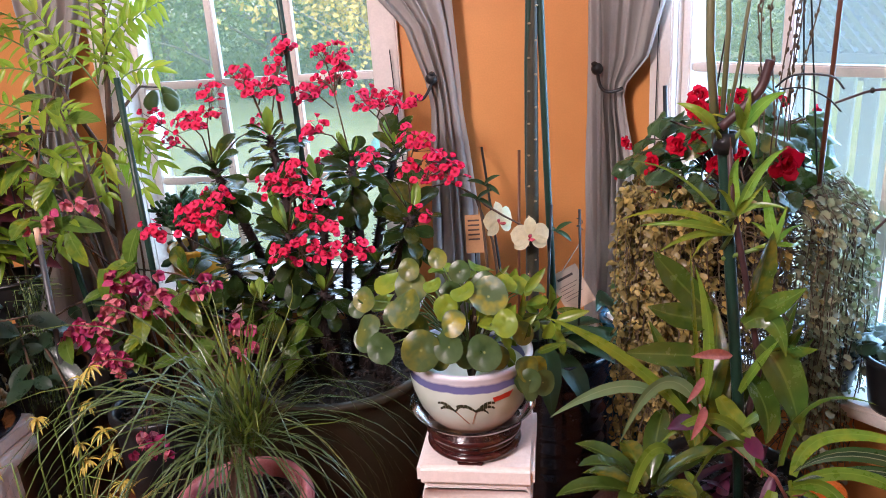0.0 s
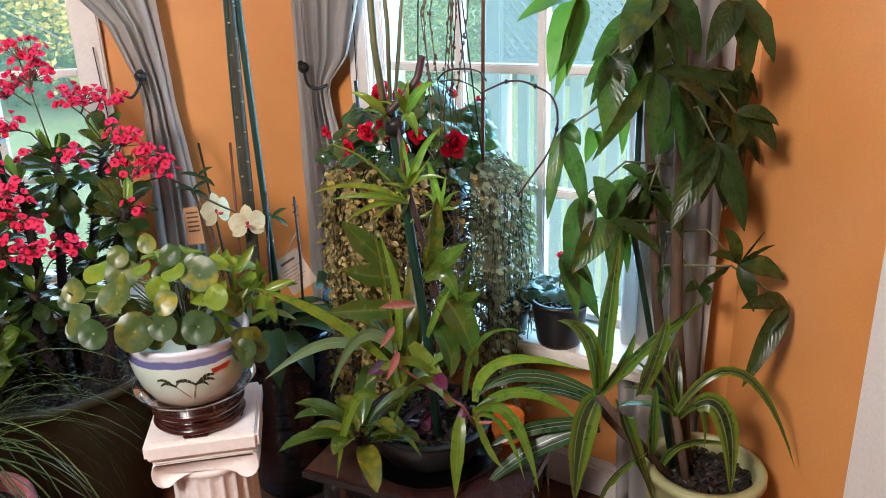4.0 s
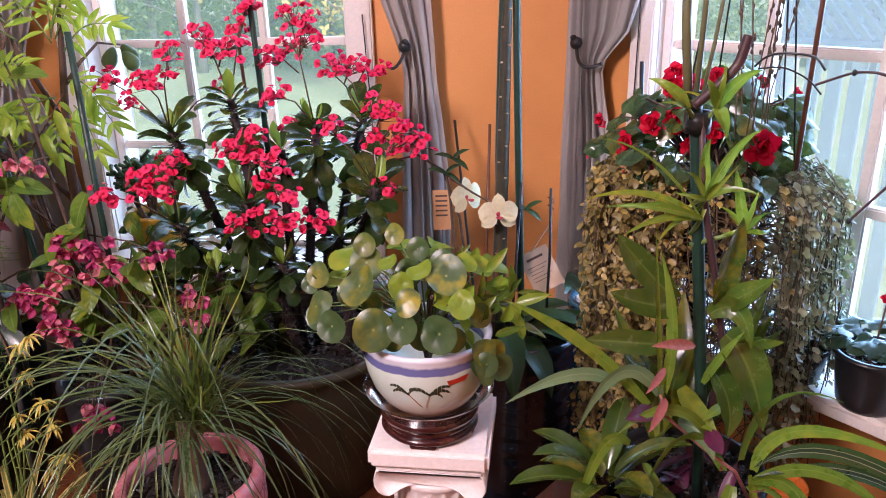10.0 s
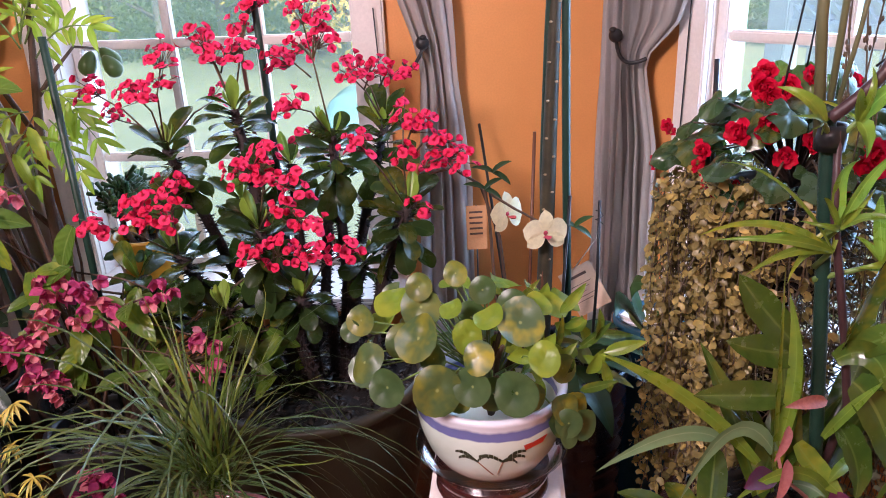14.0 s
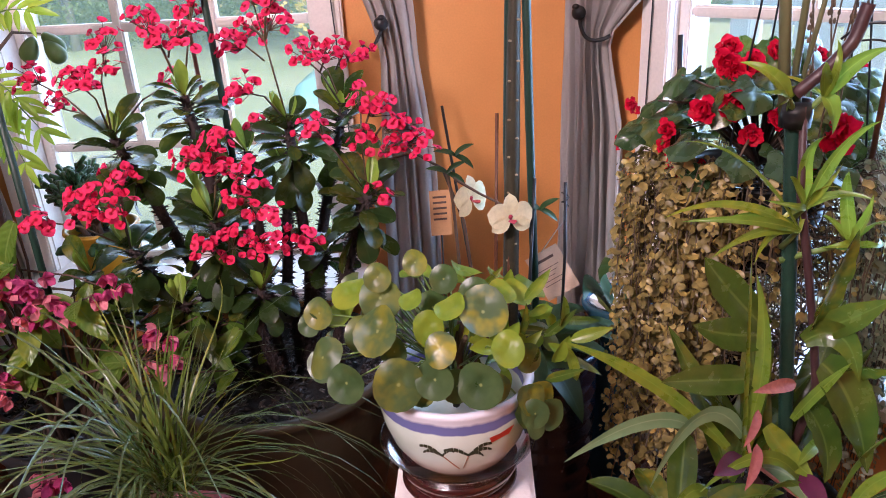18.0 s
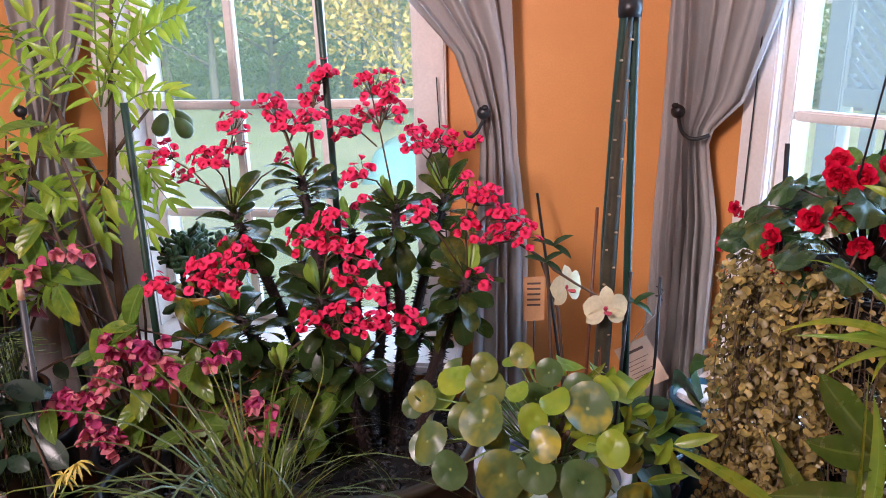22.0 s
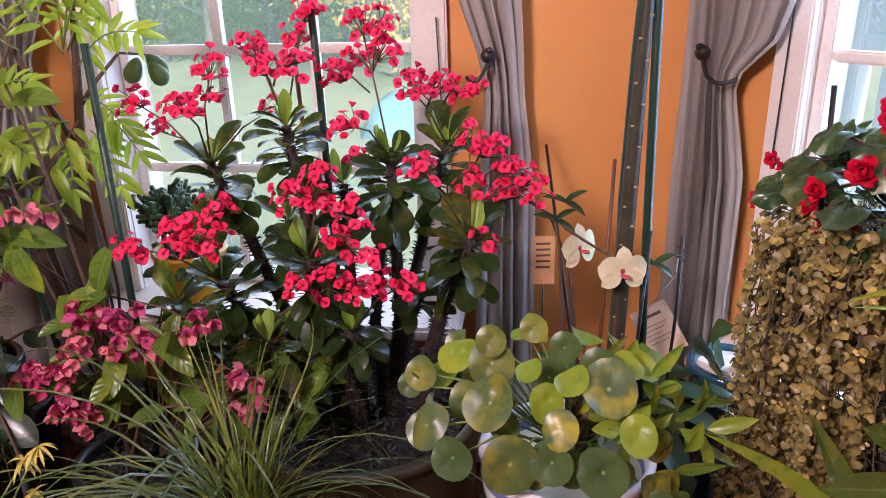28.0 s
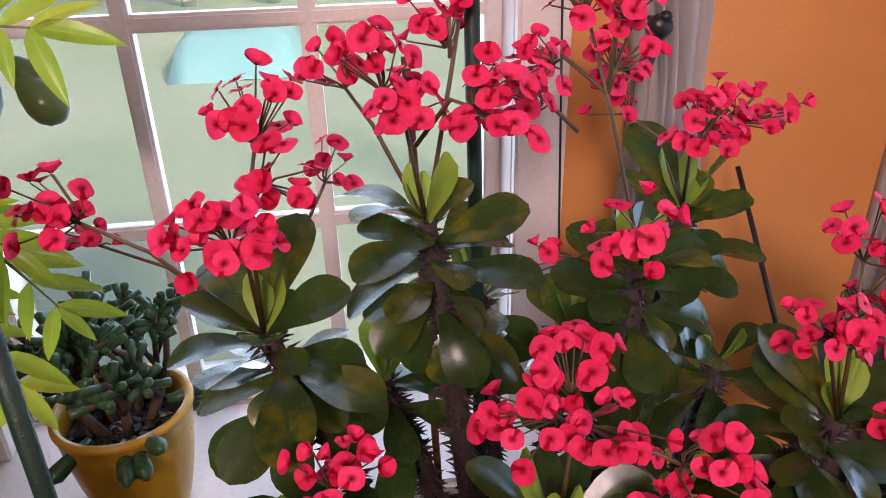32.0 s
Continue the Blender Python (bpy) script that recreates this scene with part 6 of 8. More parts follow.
for row in BROAD:
    leaf_to(dend, row, 1.06, "broad", kind="strap", fold=0.3, lean=(-0.02, -0.04))
NARROW = [(0.275, 0.605, 0.291, 0.659, 0.313, 0.712, 0.013), (0.221, 0.587, 0.221, 0.711, 0.193, 0.827, 0.018), (0.199, 0.564, 0.094, 0.676, -0.017, 0.749, 0.018), (0.244, 0.596, 0.269, 0.564, 0.293, 0.547, 0.030), (0.316, 0.572, 0.293, 0.572, 0.271, 0.565, 0.015), (0.222, 0.517, 0.204, 0.671, 0.184, 0.862, 0.011)]
for row in NARROW:
    leaf_to(dend, row, 1.06, "strap", lean=(-0.02, -0.04))
GLAUCOUS = [(0.149, 0.603, 0.081, 0.627, -0.015, 0.585, 0.019), (0.213, 0.589, 0.151, 0.635, 0.091, 0.543, 0.022), (0.243, 0.540, 0.272, 0.538, 0.291, 0.504, 0.026)]
for row in GLAUCOUS:
    leaf_to(dend, row, 1.05, "glaucous", lean=(-0.02, -0.04))
TUFTS = [  # hub (x, z), then tip (x, z) and width of each leaf
    ((0.219, 1.011), ((0.167, 1.050, 0.0201), (0.180, 1.021, 0.0125), (0.196, 1.007, 0.0100))),
    ((0.255, 1.012), ((0.299, 1.063, 0.0217), (0.274, 0.968, 0.0217), (0.231, 1.055, 0.0150), (0.261, 1.069, 0.0125))),
    ((0.253, 0.888), ((0.313, 0.986, 0.0175), (0.242, 0.982, 0.0184), (0.222, 0.932, 0.0109), (0.317, 0.901, 0.0142), (0.270, 0.924, 0.0100), (0.209, 0.897, 0.0092))),
    ((0.250, 0.861), ((0.087, 0.898, 0.0134), (0.118, 0.875, 0.0142), (0.141, 0.848, 0.0150), (0.101, 0.981, 0.0067), (0.162, 0.880, 0.0125), (0.187, 0.840, 0.0125))),
    ((0.309, 0.844), ((0.284, 0.935, 0.0184), (0.316, 0.906, 0.0167), (0.334, 0.885, 0.0150), (0.341, 0.847, 0.0142), (0.280, 0.837, 0.0109))),
]
for (hx, hz), tips in TUFTS:
    shoot = part("side_shoot", Shape().tube([(0.243, 1.085, hz - 0.03), (hx, 1.062, hz)], [0.004, 0.003], 6), M["peduncle_green"], dend, "tuft of narrow light green leaves")
    for tx, tz, w in tips:
        bend = 0.10 * (abs(tx - hx) + abs(tz - hz))
        leaf_to(shoot, (hx, hz, (hx + tx) / 2, (hz + tz) / 2 + bend, tx, tz, w * 0.92), 1.06, "strap", fold=0.45, kind="taper", n=9, lean=(rnd(-0.025, 0.005), rnd(-0.05, 0.01)))
    for k in range(2):
        a, L = rnd(0, 6.28), rnd(0.035, 0.06)
        tx, tz = hx + L * math.cos(a), hz + L * math.sin(a) * 0.8 + 0.01
        leaf_to(shoot, (hx, hz, (hx + tx) / 2, (hz + tz) / 2 + 0.10 * L, tx, tz, rnd(0.006, 0.010)), 1.06, "strap", fold=0.45, kind="taper", n=8, lean=(rnd(0, 0.02), rnd(0, 0.04)))
for c in ((0.255, 1.10, 0.50), (0.30, 1.11, 0.50), (0.22, 1.10, 0.48)):
    for k in range(3):
        strap_leaf(dend, c, (rnd(-0.6, 0.6), rnd(0.0, 0.5), 1), rnd(0.16, 0.24), 0.04, 0.6, "broad", n=10)
SP = Vector((0.35, 1.045, 0.455))
spid = thing("spider_plant", SP + Vector((0, 0, -0.06)), "arching green strap leaves round a pink shoot", "house plant")
STRAPS = [(0.336, 0.488, 0.363, 0.615, 0.445, 0.625, 0.0205), (0.357, 0.471, 0.404, 0.565, 0.55, 0.537, 0.0205), (0.362, 0.455, 0.447, 0.495, 0.542, 0.433, 0.0205), (0.357, 0.449, 0.42, 0.446, 0.467, 0.287, 0.0243), (0.351, 0.438, 0.398, 0.437, 0.439, 0.317, 0.0167), (0.329, 0.441, 0.314, 0.389, 0.304, 0.299, 0.0258), (0.314, 0.468, 0.243, 0.547, 0.182, 0.433, 0.0213), (0.173, 0.506, 0.127, 0.512, 0.09, 0.382, 0.0182), (0.304, 0.493, 0.23, 0.588, 0.146, 0.554, 0.0167), (0.197, 0.473, 0.213, 0.453, 0.244, 0.402, 0.0167), (0.352, 0.462, 0.37, 0.392, 0.397, 0.352, 0.016)]
for row in STRAPS:
    leaf_to(spid, row, 1.04, "strap")
part("pink_shoot", Shape().tube([(0.355, 1.04, 0.42), (0.33, 1.035, 0.47), (0.27, 1.03, 0.52), (0.22, 1.03, 0.565), (0.21, 1.03, 0.60)], [0.003, 0.003, 0.0026, 0.0024, 0.002], 7), M["pink_leaf"], spid)
for row in ((0.210, 0.657, 0.195, 0.652, 0.178, 0.642, 0.018), (0.214, 0.608, 0.202, 0.598, 0.186, 0.581, 0.022), (0.249, 0.692, 0.213, 0.708, 0.181, 0.715, 0.026), (0.345, 0.455, 0.350, 0.478, 0.350, 0.50, 0.011), (0.352, 0.445, 0.366, 0.460, 0.372, 0.475, 0.012), (0.30, 0.49, 0.296, 0.513, 0.285, 0.535, 0.013)):
    leaf_to(spid, row[:6] + (row[6] * 0.6,), 1.01, "pink_leaf", "pink_leaf", fold=0.6, kind="lance", n=7)
ros = thing("bromeliad", (0.165, 1.045, TZ + 0.07), "low rosette of broad yellowish green leaves", "house plant")
for k in range(14):
    a, e = k * 2.4, 0.35 + 1.5 * (k / 14)
    strap_leaf(ros, (0.140 + 0.015 * math.cos(a), 1.045 + 0.015 * math.sin(a), TZ + 0.110 + 0.003 * k), (math.cos(a), math.sin(a), e), rnd(0.105, 0.145), 0.040, 1.1, "broad", n=9, kind="oval", fold=0.35)
purp = thing("purple_oyster_plant", (SX, SY - 0.04, TZ + 0.07), "purple undersided leaves growing among the bark", "house plant")
for k in range(15):
    a = rnd(0, 6.28)
    strap_leaf(purp, (SX + rnd(-0.08, 0.10), SY - 0.03 + rnd(-0.06, 0.06), TZ + 0.07), (math.cos(a), math.sin(a) - 0.2, rnd(0.6, 1.5)), rnd(0.06, 0.11), 0.021, rnd(0.3, 1.0), "purple", n=7, kind="lance")
for row in ((0.206, 0.575, 0.182, 0.584, 0.156, 0.587, 0.028), (0.281, 0.546, 0.287, 0.543, 0.293, 0.538, 0.025)):
    leaf_to(purp, row, 1.03, "purple", kind="lance", n=7)

# ---- striped corn plant and money tree in the celadon pot ----
random.seed(61)
CX, CY = 0.782, 0.945
pot("celadon_pot", (CX, CY, 0), pot_profile(0.074, 0.103, 0.330, 0.010, 0.008, 0.010), "green_glaze", "pale olive green ceramic pot by the wall", 52, (0.093, 0.295))
corn = thing("corn_plant", (0.62, 0.98, 0.295), "corn plant with dark leaves edged in lime", "house plant")
C1, C2 = Vector((0.575, 0.975, 0.49)), Vector((0.725, 0.965, 0.43))
part("cane", Shape().tube([(0.735, 0.96, 0.28), (0.64, 0.98, 0.40), C1], [0.009, 0.008, 0.007], 8).tube([(0.75, 0.94, 0.28), C2], [0.009, 0.007], 8), M["bark"], corn)
LIME_EDGED = [(0.569, 0.495, 0.536, 0.626, 0.472, 0.676, 0.0327), (0.574, 0.505, 0.566, 0.665, 0.577, 0.815, 0.0404), (0.579, 0.505, 0.642, 0.602, 0.749, 0.686, 0.0464), (0.564, 0.484, 0.526, 0.437, 0.512, 0.306, 0.0585), (0.615, 0.452, 0.614, 0.423, 0.675, 0.266, 0.0714), (0.683, 0.343, 0.662, 0.451, 0.658, 0.529, 0.0378), (0.574, 0.494, 0.601, 0.574, 0.612, 0.637, 0.0249), (0.694, 0.536, 0.694, 0.618, 0.727, 0.682, 0.0301), (0.583, 0.271, 0.601, 0.346, 0.651, 0.392, 0.0404), (0.736, 0.422, 0.762, 0.46, 0.764, 0.382, 0.0189), (0.703, 0.308, 0.734, 0.386, 0.833, 0.374, 0.0215)]
for row in LIME_EDGED:
    leaf_to(corn, row[:6] + (row[6] * 0.86,), 0.97, "striped", fold=0.45)
SLENDER = [(0.689, 0.483, 0.790, 0.560, 0.905, 0.360, 0.016), (0.617, 0.527, 0.627, 0.627, 0.632, 0.696, 0.037), (0.726, 0.489, 0.765, 0.478, 0.779, 0.325, 0.039)]
for row in SLENDER:
    leaf_to(corn, row, 0.90, "striped", fold=0.3)
for k in range(6):
    strap_leaf(corn, C2, (rnd(-0.8, 0.8), rnd(-0.3, 0.6), rnd(0.5, 1.6)), rnd(0.10, 0.2), 0.022, 1.2, "striped", n=9)
wlf = thing("striped_dracaena", (0.58, 1.02, 0.30), "dark dracaena with white striped arching leaves", "house plant")
part("cane", Shape().tube([(0.735, 0.98, 0.28), (0.64, 1.01, 0.38), (0.585, 1.02, 0.45)], 0.008, 8), M["bark"], wlf)
WHITE_STRIPED = [(0.353, 0.483, 0.45, 0.525, 0.577, 0.47, 0.0231), (0.358, 0.467, 0.483, 0.491, 0.584, 0.44, 0.0203), (0.378, 0.373, 0.462, 0.409, 0.579, 0.416, 0.0245), (0.366, 0.28, 0.462, 0.359, 0.579, 0.404, 0.0336)]
for bx, bz, cx, cz, tx, tz, w in WHITE_STRIPED:
    leaf_to(wlf, (tx + 0.01, tz, cx, cz, bx, bz, w), 1.0, "white_striped", lean=(0.02, 0.03))

money = thing("money_tree", (0.765, 1.02, 0.295), "money tree with large palmate hanging green leaves", "house plant")
part("trunk", Shape().tube([(0.775, 0.99, 0.27), (0.755, 1.045, 0.60), (0.745, 1.06, 0.95), (0.73, 1.07, 1.55)], [0.014, 0.012, 0.010, 0.007], 10), M["bark"], money)
part("trunk", Shape().tube([(0.755, 0.995, 0.27), (0.725, 1.065, 0.62), (0.70, 1.09, 0.95), (0.69, 1.10, 1.5)], [0.012, 0.010, 0.009, 0.006], 10), M["bark"], money)
part("stake", Shape().tube([(0.745, 0.985, 0.28), (0.685, 1.095, 0.75), (0.68, 1.10, 1.6)], 0.006, 8), M["stake_green"], money, "green coated stake")
# palmate leaves: the hub, then tip (x, z) and width of each leaflet
HUBS = [((0.662, 1.000, 1.065), ((0.651, 0.921, 0.044), (0.795, 0.960, 0.054), (0.544, 0.929, 0.033), (0.799, 1.025, 0.027), (0.669, 1.101, 0.024),)),
        ((0.778, 1.000, 0.942), ((0.833, 0.783, 0.045), (0.692, 0.801, 0.055), (0.696, 0.885, 0.029), (0.725, 0.867, 0.039),)),
        ((0.795, 0.970, 0.992), ((0.856, 0.930, 0.046), (0.778, 0.934, 0.044), (0.856, 0.972, 0.028),)),
        ((0.766, 0.950, 1.170), ((0.776, 1.046, 0.047), (0.705, 1.081, 0.045), (0.821, 1.075, 0.049),)),
        ((0.604, 1.050, 1.088), ((0.589, 0.947, 0.047), (0.558, 1.012, 0.031), (0.626, 1.027, 0.035),)),
        ((0.607, 1.030, 0.807), ((0.526, 0.725, 0.053), (0.606, 0.672, 0.038), (0.695, 0.740, 0.034), (0.559, 0.896, 0.046), (0.613, 0.876, 0.030),)),
        ((0.566, 1.050, 0.849), ((0.524, 0.723, 0.052), (0.560, 0.752, 0.035),)),
        ((0.523, 1.050, 0.743), ((0.546, 0.627, 0.037), (0.588, 0.621, 0.037), (0.575, 0.688, 0.031),))]
HUBS += [((0.682, 1.040, 0.851), ((0.738, 0.765, 0.029), (0.615, 0.906, 0.035), (0.649, 0.839, 0.024), (0.709, 0.795, 0.027),)),
        ((0.828, 0.970, 0.722), ((0.852, 0.789, 0.015), (0.875, 0.763, 0.015), (0.772, 0.806, 0.025), (0.750, 0.756, 0.021), (0.848, 0.639, 0.030), (0.901, 0.696, 0.040),)),
        ((0.904, 0.930, 0.656), ((0.814, 0.514, 0.037), (0.795, 0.669, 0.031), (0.855, 0.616, 0.022),)),
        ((0.681, 1.040, 1.189), ((0.603, 1.097, 0.067), (0.669, 1.081, 0.053), (0.744, 1.084, 0.055), (0.715, 1.052, 0.041),)),
        ((0.734, 1.060, 1.046), ((0.745, 0.888, 0.048), (0.775, 0.944, 0.042),)),
        ((0.796, 1.040, 0.654), ((0.842, 0.706, 0.031), (0.750, 0.659, 0.022), (0.801, 0.628, 0.027),)),
        ((0.737, 1.070, 0.691), ((0.716, 0.626, 0.023), (0.748, 0.668, 0.023),)),
        ((0.518, 1.050, 0.966), ((0.486, 0.819, 0.028), (0.559, 0.826, 0.033), (0.534, 0.993, 0.032), (0.543, 0.947, 0.028),))]
# leaves nearest the window, drawn in the brighter backlit copy
BACKLIT = [((0.557, 1.070, 1.184), ((0.494, 1.052, 0.063), (0.438, 1.149, 0.040), (0.502, 1.025, 0.036), (0.522, 1.056, 0.031),)),
        ((0.591, 1.080, 0.960), ((0.565, 0.908, 0.032), (0.592, 0.920, 0.023),)),
        ((0.640, 1.080, 1.001), ((0.632, 0.918, 0.025), (0.606, 0.964, 0.021),)),
        ((0.648, 1.070, 0.772), ((0.633, 0.740, 0.025), (0.649, 0.697, 0.019),))]
for hub, tips in HUBS + BACKLIT:
    c = Vector(hub)
    tz = min(1.4, c.z + 0.06)
    tone = "money_backlit" if (hub, tips) in BACKLIT else "money"
    stalk = part("leaf_stalk", Shape().tube([(0.735, 1.065, tz - 0.02), Vector((0.735, 1.065, tz + 0.03)).lerp(c, 0.55) + Vector((0, 0, 0.015)), c], [0.0026, 0.0022, 0.0018], 6), M["olive_stem"], money, "palmate leaf of drooping leaflets")
    for tx, tz_, w in tips:
        leaf_to(stalk, (c.x, c.z, (c.x + tx) / 2, (c.z + tz_) / 2 + 0.010, tx, tz_, w), c.y, tone, "leaflet", fold=0.3, kind="lance", n=10, lean=(-0.02, -0.03))

for k in range(7):
    c = Vector((rnd(0.66, 0.86), rnd(1.06, 1.10), 0.84 + 0.055 * k + rnd(-0.03, 0.03)))
    stalk = part("leaf_stalk", Shape().tube([(0.735, 1.07, c.z - 0.05), Vector((0.735, 1.07, c.z)).lerp(c, 0.5) + Vector((0, 0, 0.012)), c], [0.0024, 0.002, 0.0017], 6), M["olive_stem"], money, "palmate leaf of drooping leaflets")
    for j in range(5):
        a = -0.5 - 0.53 * j + rnd(-0.15, 0.15)
        L = rnd(0.11, 0.18)
        tx, tz_ = c.x + L * 0.6 * math.cos(a), c.z + L * math.sin(a)
        leaf_to(stalk, (c.x, c.z, (c.x + tx) / 2, (c.z + tz_) / 2 + 0.010, tx, tz_, rnd(0.034, 0.050)), c.y, "money", "leaflet", fold=0.3, n=9, kind="lance", lean=(0.0, rnd(-0.03, 0.03)))

# ---- on the sill of the second window ----
random.seed(71)
pot("nursery_pot", (0.605, 1.275, SILL), pot_profile(0.048, 0.062, 0.105, 0.005, 0.004), "black_plastic", "round black nursery pot on the window sill", 36, (0.057, 0.088))
cyc = thing("cyclamen", (0.605, 1.275, SILL + 0.095), "small dark leaved cyclamen with one red bud", "flowering plant")
cl = [begonia_leaf(r) for r in (0.034, 0.028)]
for me in cl:
    me.materials[0] = M["dark_leaf"]
for k in range(16):
    a = k * 2.4
    c = Vector((0.605 + 0.055 * math.cos(a) * rnd(0.4, 1.1), 1.275 + 0.055 * math.sin(a) * rnd(0.4, 1.1), SILL + rnd(0.12, 0.15)))
    part("leaf", random.choice(cl), None, cyc, m=aim(c, (math.cos(a), math.sin(a), -0.2), (math.cos(a) * 0.5, math.sin(a) * 0.5, 1)))
part("flower_stalk", Shape().tube([(0.60, 1.27, SILL + 0.09), (0.602, 1.26, SILL + 0.20)], 0.0016, 6), M["bark"], cyc)
for k in range(4):
    part("petal", bp[1], None, cyc, m=aim((0.602, 1.26, SILL + 0.20), (math.cos(k * 1.6), math.sin(k * 1.6), 0.7), (0, 0, 1), 0.9))
vio = thing("african_violet", (0.515, 1.37, SILL), "low dark violet with drooping leaves on the sill", "house plant")
part("pot", Shape().lathe(pot_profile(0.04, 0.052, 0.07, 0.004, 0.003), 28, Matrix.Translation((0.515, 1.365, SILL))), M["black_plastic"], vio)
for k in range(14):
    a = k * 2.4
    part("leaf", random.choice(cl), None, vio, m=aim((0.515 + 0.035 * math.cos(a), 1.365 + 0.035 * math.sin(a), SILL + rnd(0.08, 0.13)), (math.cos(a), math.sin(a), 0.1), (0, 0, 1), 1.05))
twig = thing("vine_hook", (0.50, 1.20, 0.95), "dark arching wire trained across the window", "wire")
part("wire", Shape().tube(smooth([(0.338, 1.22, 1.046), (0.352, 1.21, 1.061), (0.371, 1.20, 1.066), (0.405, 1.18, 1.063), (0.42, 1.17, 1.045)]), 0.0017, 6), M["iron"], twig)
part("wire", Shape().tube(smooth([(0.338, 1.20, 1.045), (0.37, 1.19, 1.047), (0.401, 1.18, 1.032), (0.419, 1.17, 1.012)]), 0.0014, 6), M["iron"], twig)
part("arm", Shape().tube(smooth([(0.413, 1.18, 1.024), (0.431, 1.17, 1.033), (0.451, 1.15, 1.044), (0.472, 1.13, 1.046), (0.495, 1.12, 1.037), (0.518, 1.11, 1.023), (0.528, 1.10, 0.999), (0.529, 1.10, 0.962), (0.512, 1.10, 0.918), (0.488, 1.11, 0.879), (0.464, 1.12, 0.842)]), 0.0020, 8), M["purple_stem"], twig, "dark bent stem")
for c in ((0.451, 1.15, 1.044), (0.495, 1.12, 1.037), (0.529, 1.10, 0.962), (0.464, 1.12, 0.842)):
    part("bud", Shape().ball(c, 0.0040, (1, 1, 1.2), 7, 5), M["iron"], twig)

# ---- yellow pot with finger jade on the first window's sill ----
random.seed(81)
JX, JY = -0.972, 1.812
pot("yellow_pot", (JX, JY, SILL), pot_profile(0.052, 0.080, 0.168, 0.003, 0.006, 0.004), "yellow_glaze", "mustard yellow ceramic pot on the window sill", 44, (0.070, 0.130))
jade = thing("finger_jade", (JX, JY, SILL + 0.10), "finger jade with knobbly dark green branches", "succulent")
br, fg = Shape(), Shape()


def jade_branch(p0, d, L, depth):
    p1 = p0 + d * L
    br.tube([p0, p0.lerp(p1, 0.5) + Vector((rnd(-1, 1), rnd(-1, 1), 0)) * 0.004, p1], [0.0075 - 0.0018 * depth, 0.0065 - 0.0018 * depth, 0.005 - 0.0012 * depth], 6)
    if depth >= 2:
        for k in range(6):
            q = p0.lerp(p1, rnd(0.3, 1.0))
            e = (d * 0.5 + Vector((rnd(-1, 1), rnd(-1, 1), rnd(-0.4, 0.9)))).normalized()
            l = rnd(0.02, 0.034)
            fg.tube([q, q + e * l * 0.5, q + e * l, q + e * l * 1.05], [0.0035, 0.0048, 0.0054, 0.0025], 6)
        return
    for k in range(3):
        e = (d + Vector((rnd(-1, 1), rnd(-1, 1), rnd(-0.3, 0.7))) * 0.9).normalized()
        jade_branch(p0.lerp(p1, rnd(0.55, 1.0)), e, L * rnd(0.65, 0.95), depth + 1)


for k in range(5):
    a = k * 1.26
    jade_branch(Vector((JX + 0.02 * math.cos(a), JY + 0.02 * math.sin(a), SILL + 0.12)), Vector((0.45 * math.cos(a), 0.35 * math.sin(a), 1)).normalized(), 0.085, 0)
part("twig_tangle", br, M["bark"], jade, kind="stuff")
part("finger_foliage", fg, M["jade"], jade, kind="stuff")
for k in range(12):
    a = rnd(0, 6.28)
    b = Vector((JX + 0.05 * math.cos(a), JY + 0.05 * math.sin(a), SILL + 0.15))
    d = Vector((math.cos(a), math.sin(a), rnd(-0.9, 0.3)))
    part("thick_leaf", Shape().tube([b, b + d * 0.02, b + d * 0.05, b + d * 0.062], [0.005, 0.009, 0.011, 0.003], 8), M["jade"], jade)

# ---- tree with green fruit, by the left curtain ----
random.seed(91)
FX, FY = -1.075, 1.63
pot("clay_pot", (FX, FY, 0), pot_profile(0.085, 0.115, 0.30, 0.008, 0.007), "black_plastic", "dark round pot of the fruit tree", 40, (0.105, 0.265))
ft = thing("fruit_tree", (FX, FY, 0.265), "young bilimbi tree with feathery leaves and green fruit", "fruit tree")
trunk = [Vector((-1.08, 1.63, 0.25)), Vector((-1.075, 1.62, 0.55)), Vector((-1.063, 1.62, 0.83)), Vector((-1.035, 1.62, 1.0)), Vector((-1.0, 1.60, 1.15)), Vector((-0.96, 1.58, 1.30))]
part("trunk", Shape().tube(trunk, [0.014, 0.012, 0.010, 0.008, 0.005, 0.003], 9), M["bark"], ft)
part("branch", Shape().tube([(-1.04, 1.62, 0.97), (-1.0, 1.63, 1.02), (-0.99, 1.70, 1.06), (-0.970, 1.76, 1.05)], [0.005, 0.004, 0.003, 0.002], 7).tube([(-1.06, 1.62, 0.9), (-1.12, 1.60, 1.05), (-1.15, 1.58, 1.2)], [0.006, 0.005, 0.003], 7).tube([(-1.07, 1.62, 0.7), (-1.16, 1.58, 0.85), (-1.22, 1.54, 0.98)], [0.006, 0.004, 0.003], 7), M["bark"], ft)
fr_me = Shape().lathe([(0.0005, 0.0), (0.004, 0.001), (0.009, 0.006), (0.0145, 0.016), (0.0185, 0.030), (0.0175, 0.041), (0.012, 0.049), (0.004, 0.053), (0.0005, 0.0535)], 18).mesh("fruit", M["fruit"])
for c, d in (((-0.985, 1.755, 1.045), (-0.35, -0.3, -1)), ((-0.970, 1.765, 1.05), (0.5, 0.1, -0.7)), ((-0.962, 1.755, 1.035), (0.8, -0.2, -1.0))):
    fq = Vector(c)
    dd = Vector(d).normalized()
    part("fruit", fr_me, None, ft, "smooth green fruit", m=Matrix.Translation(fq) @ Vector((0, 0, 1)).rotation_difference(dd).to_matrix().to_4x4())
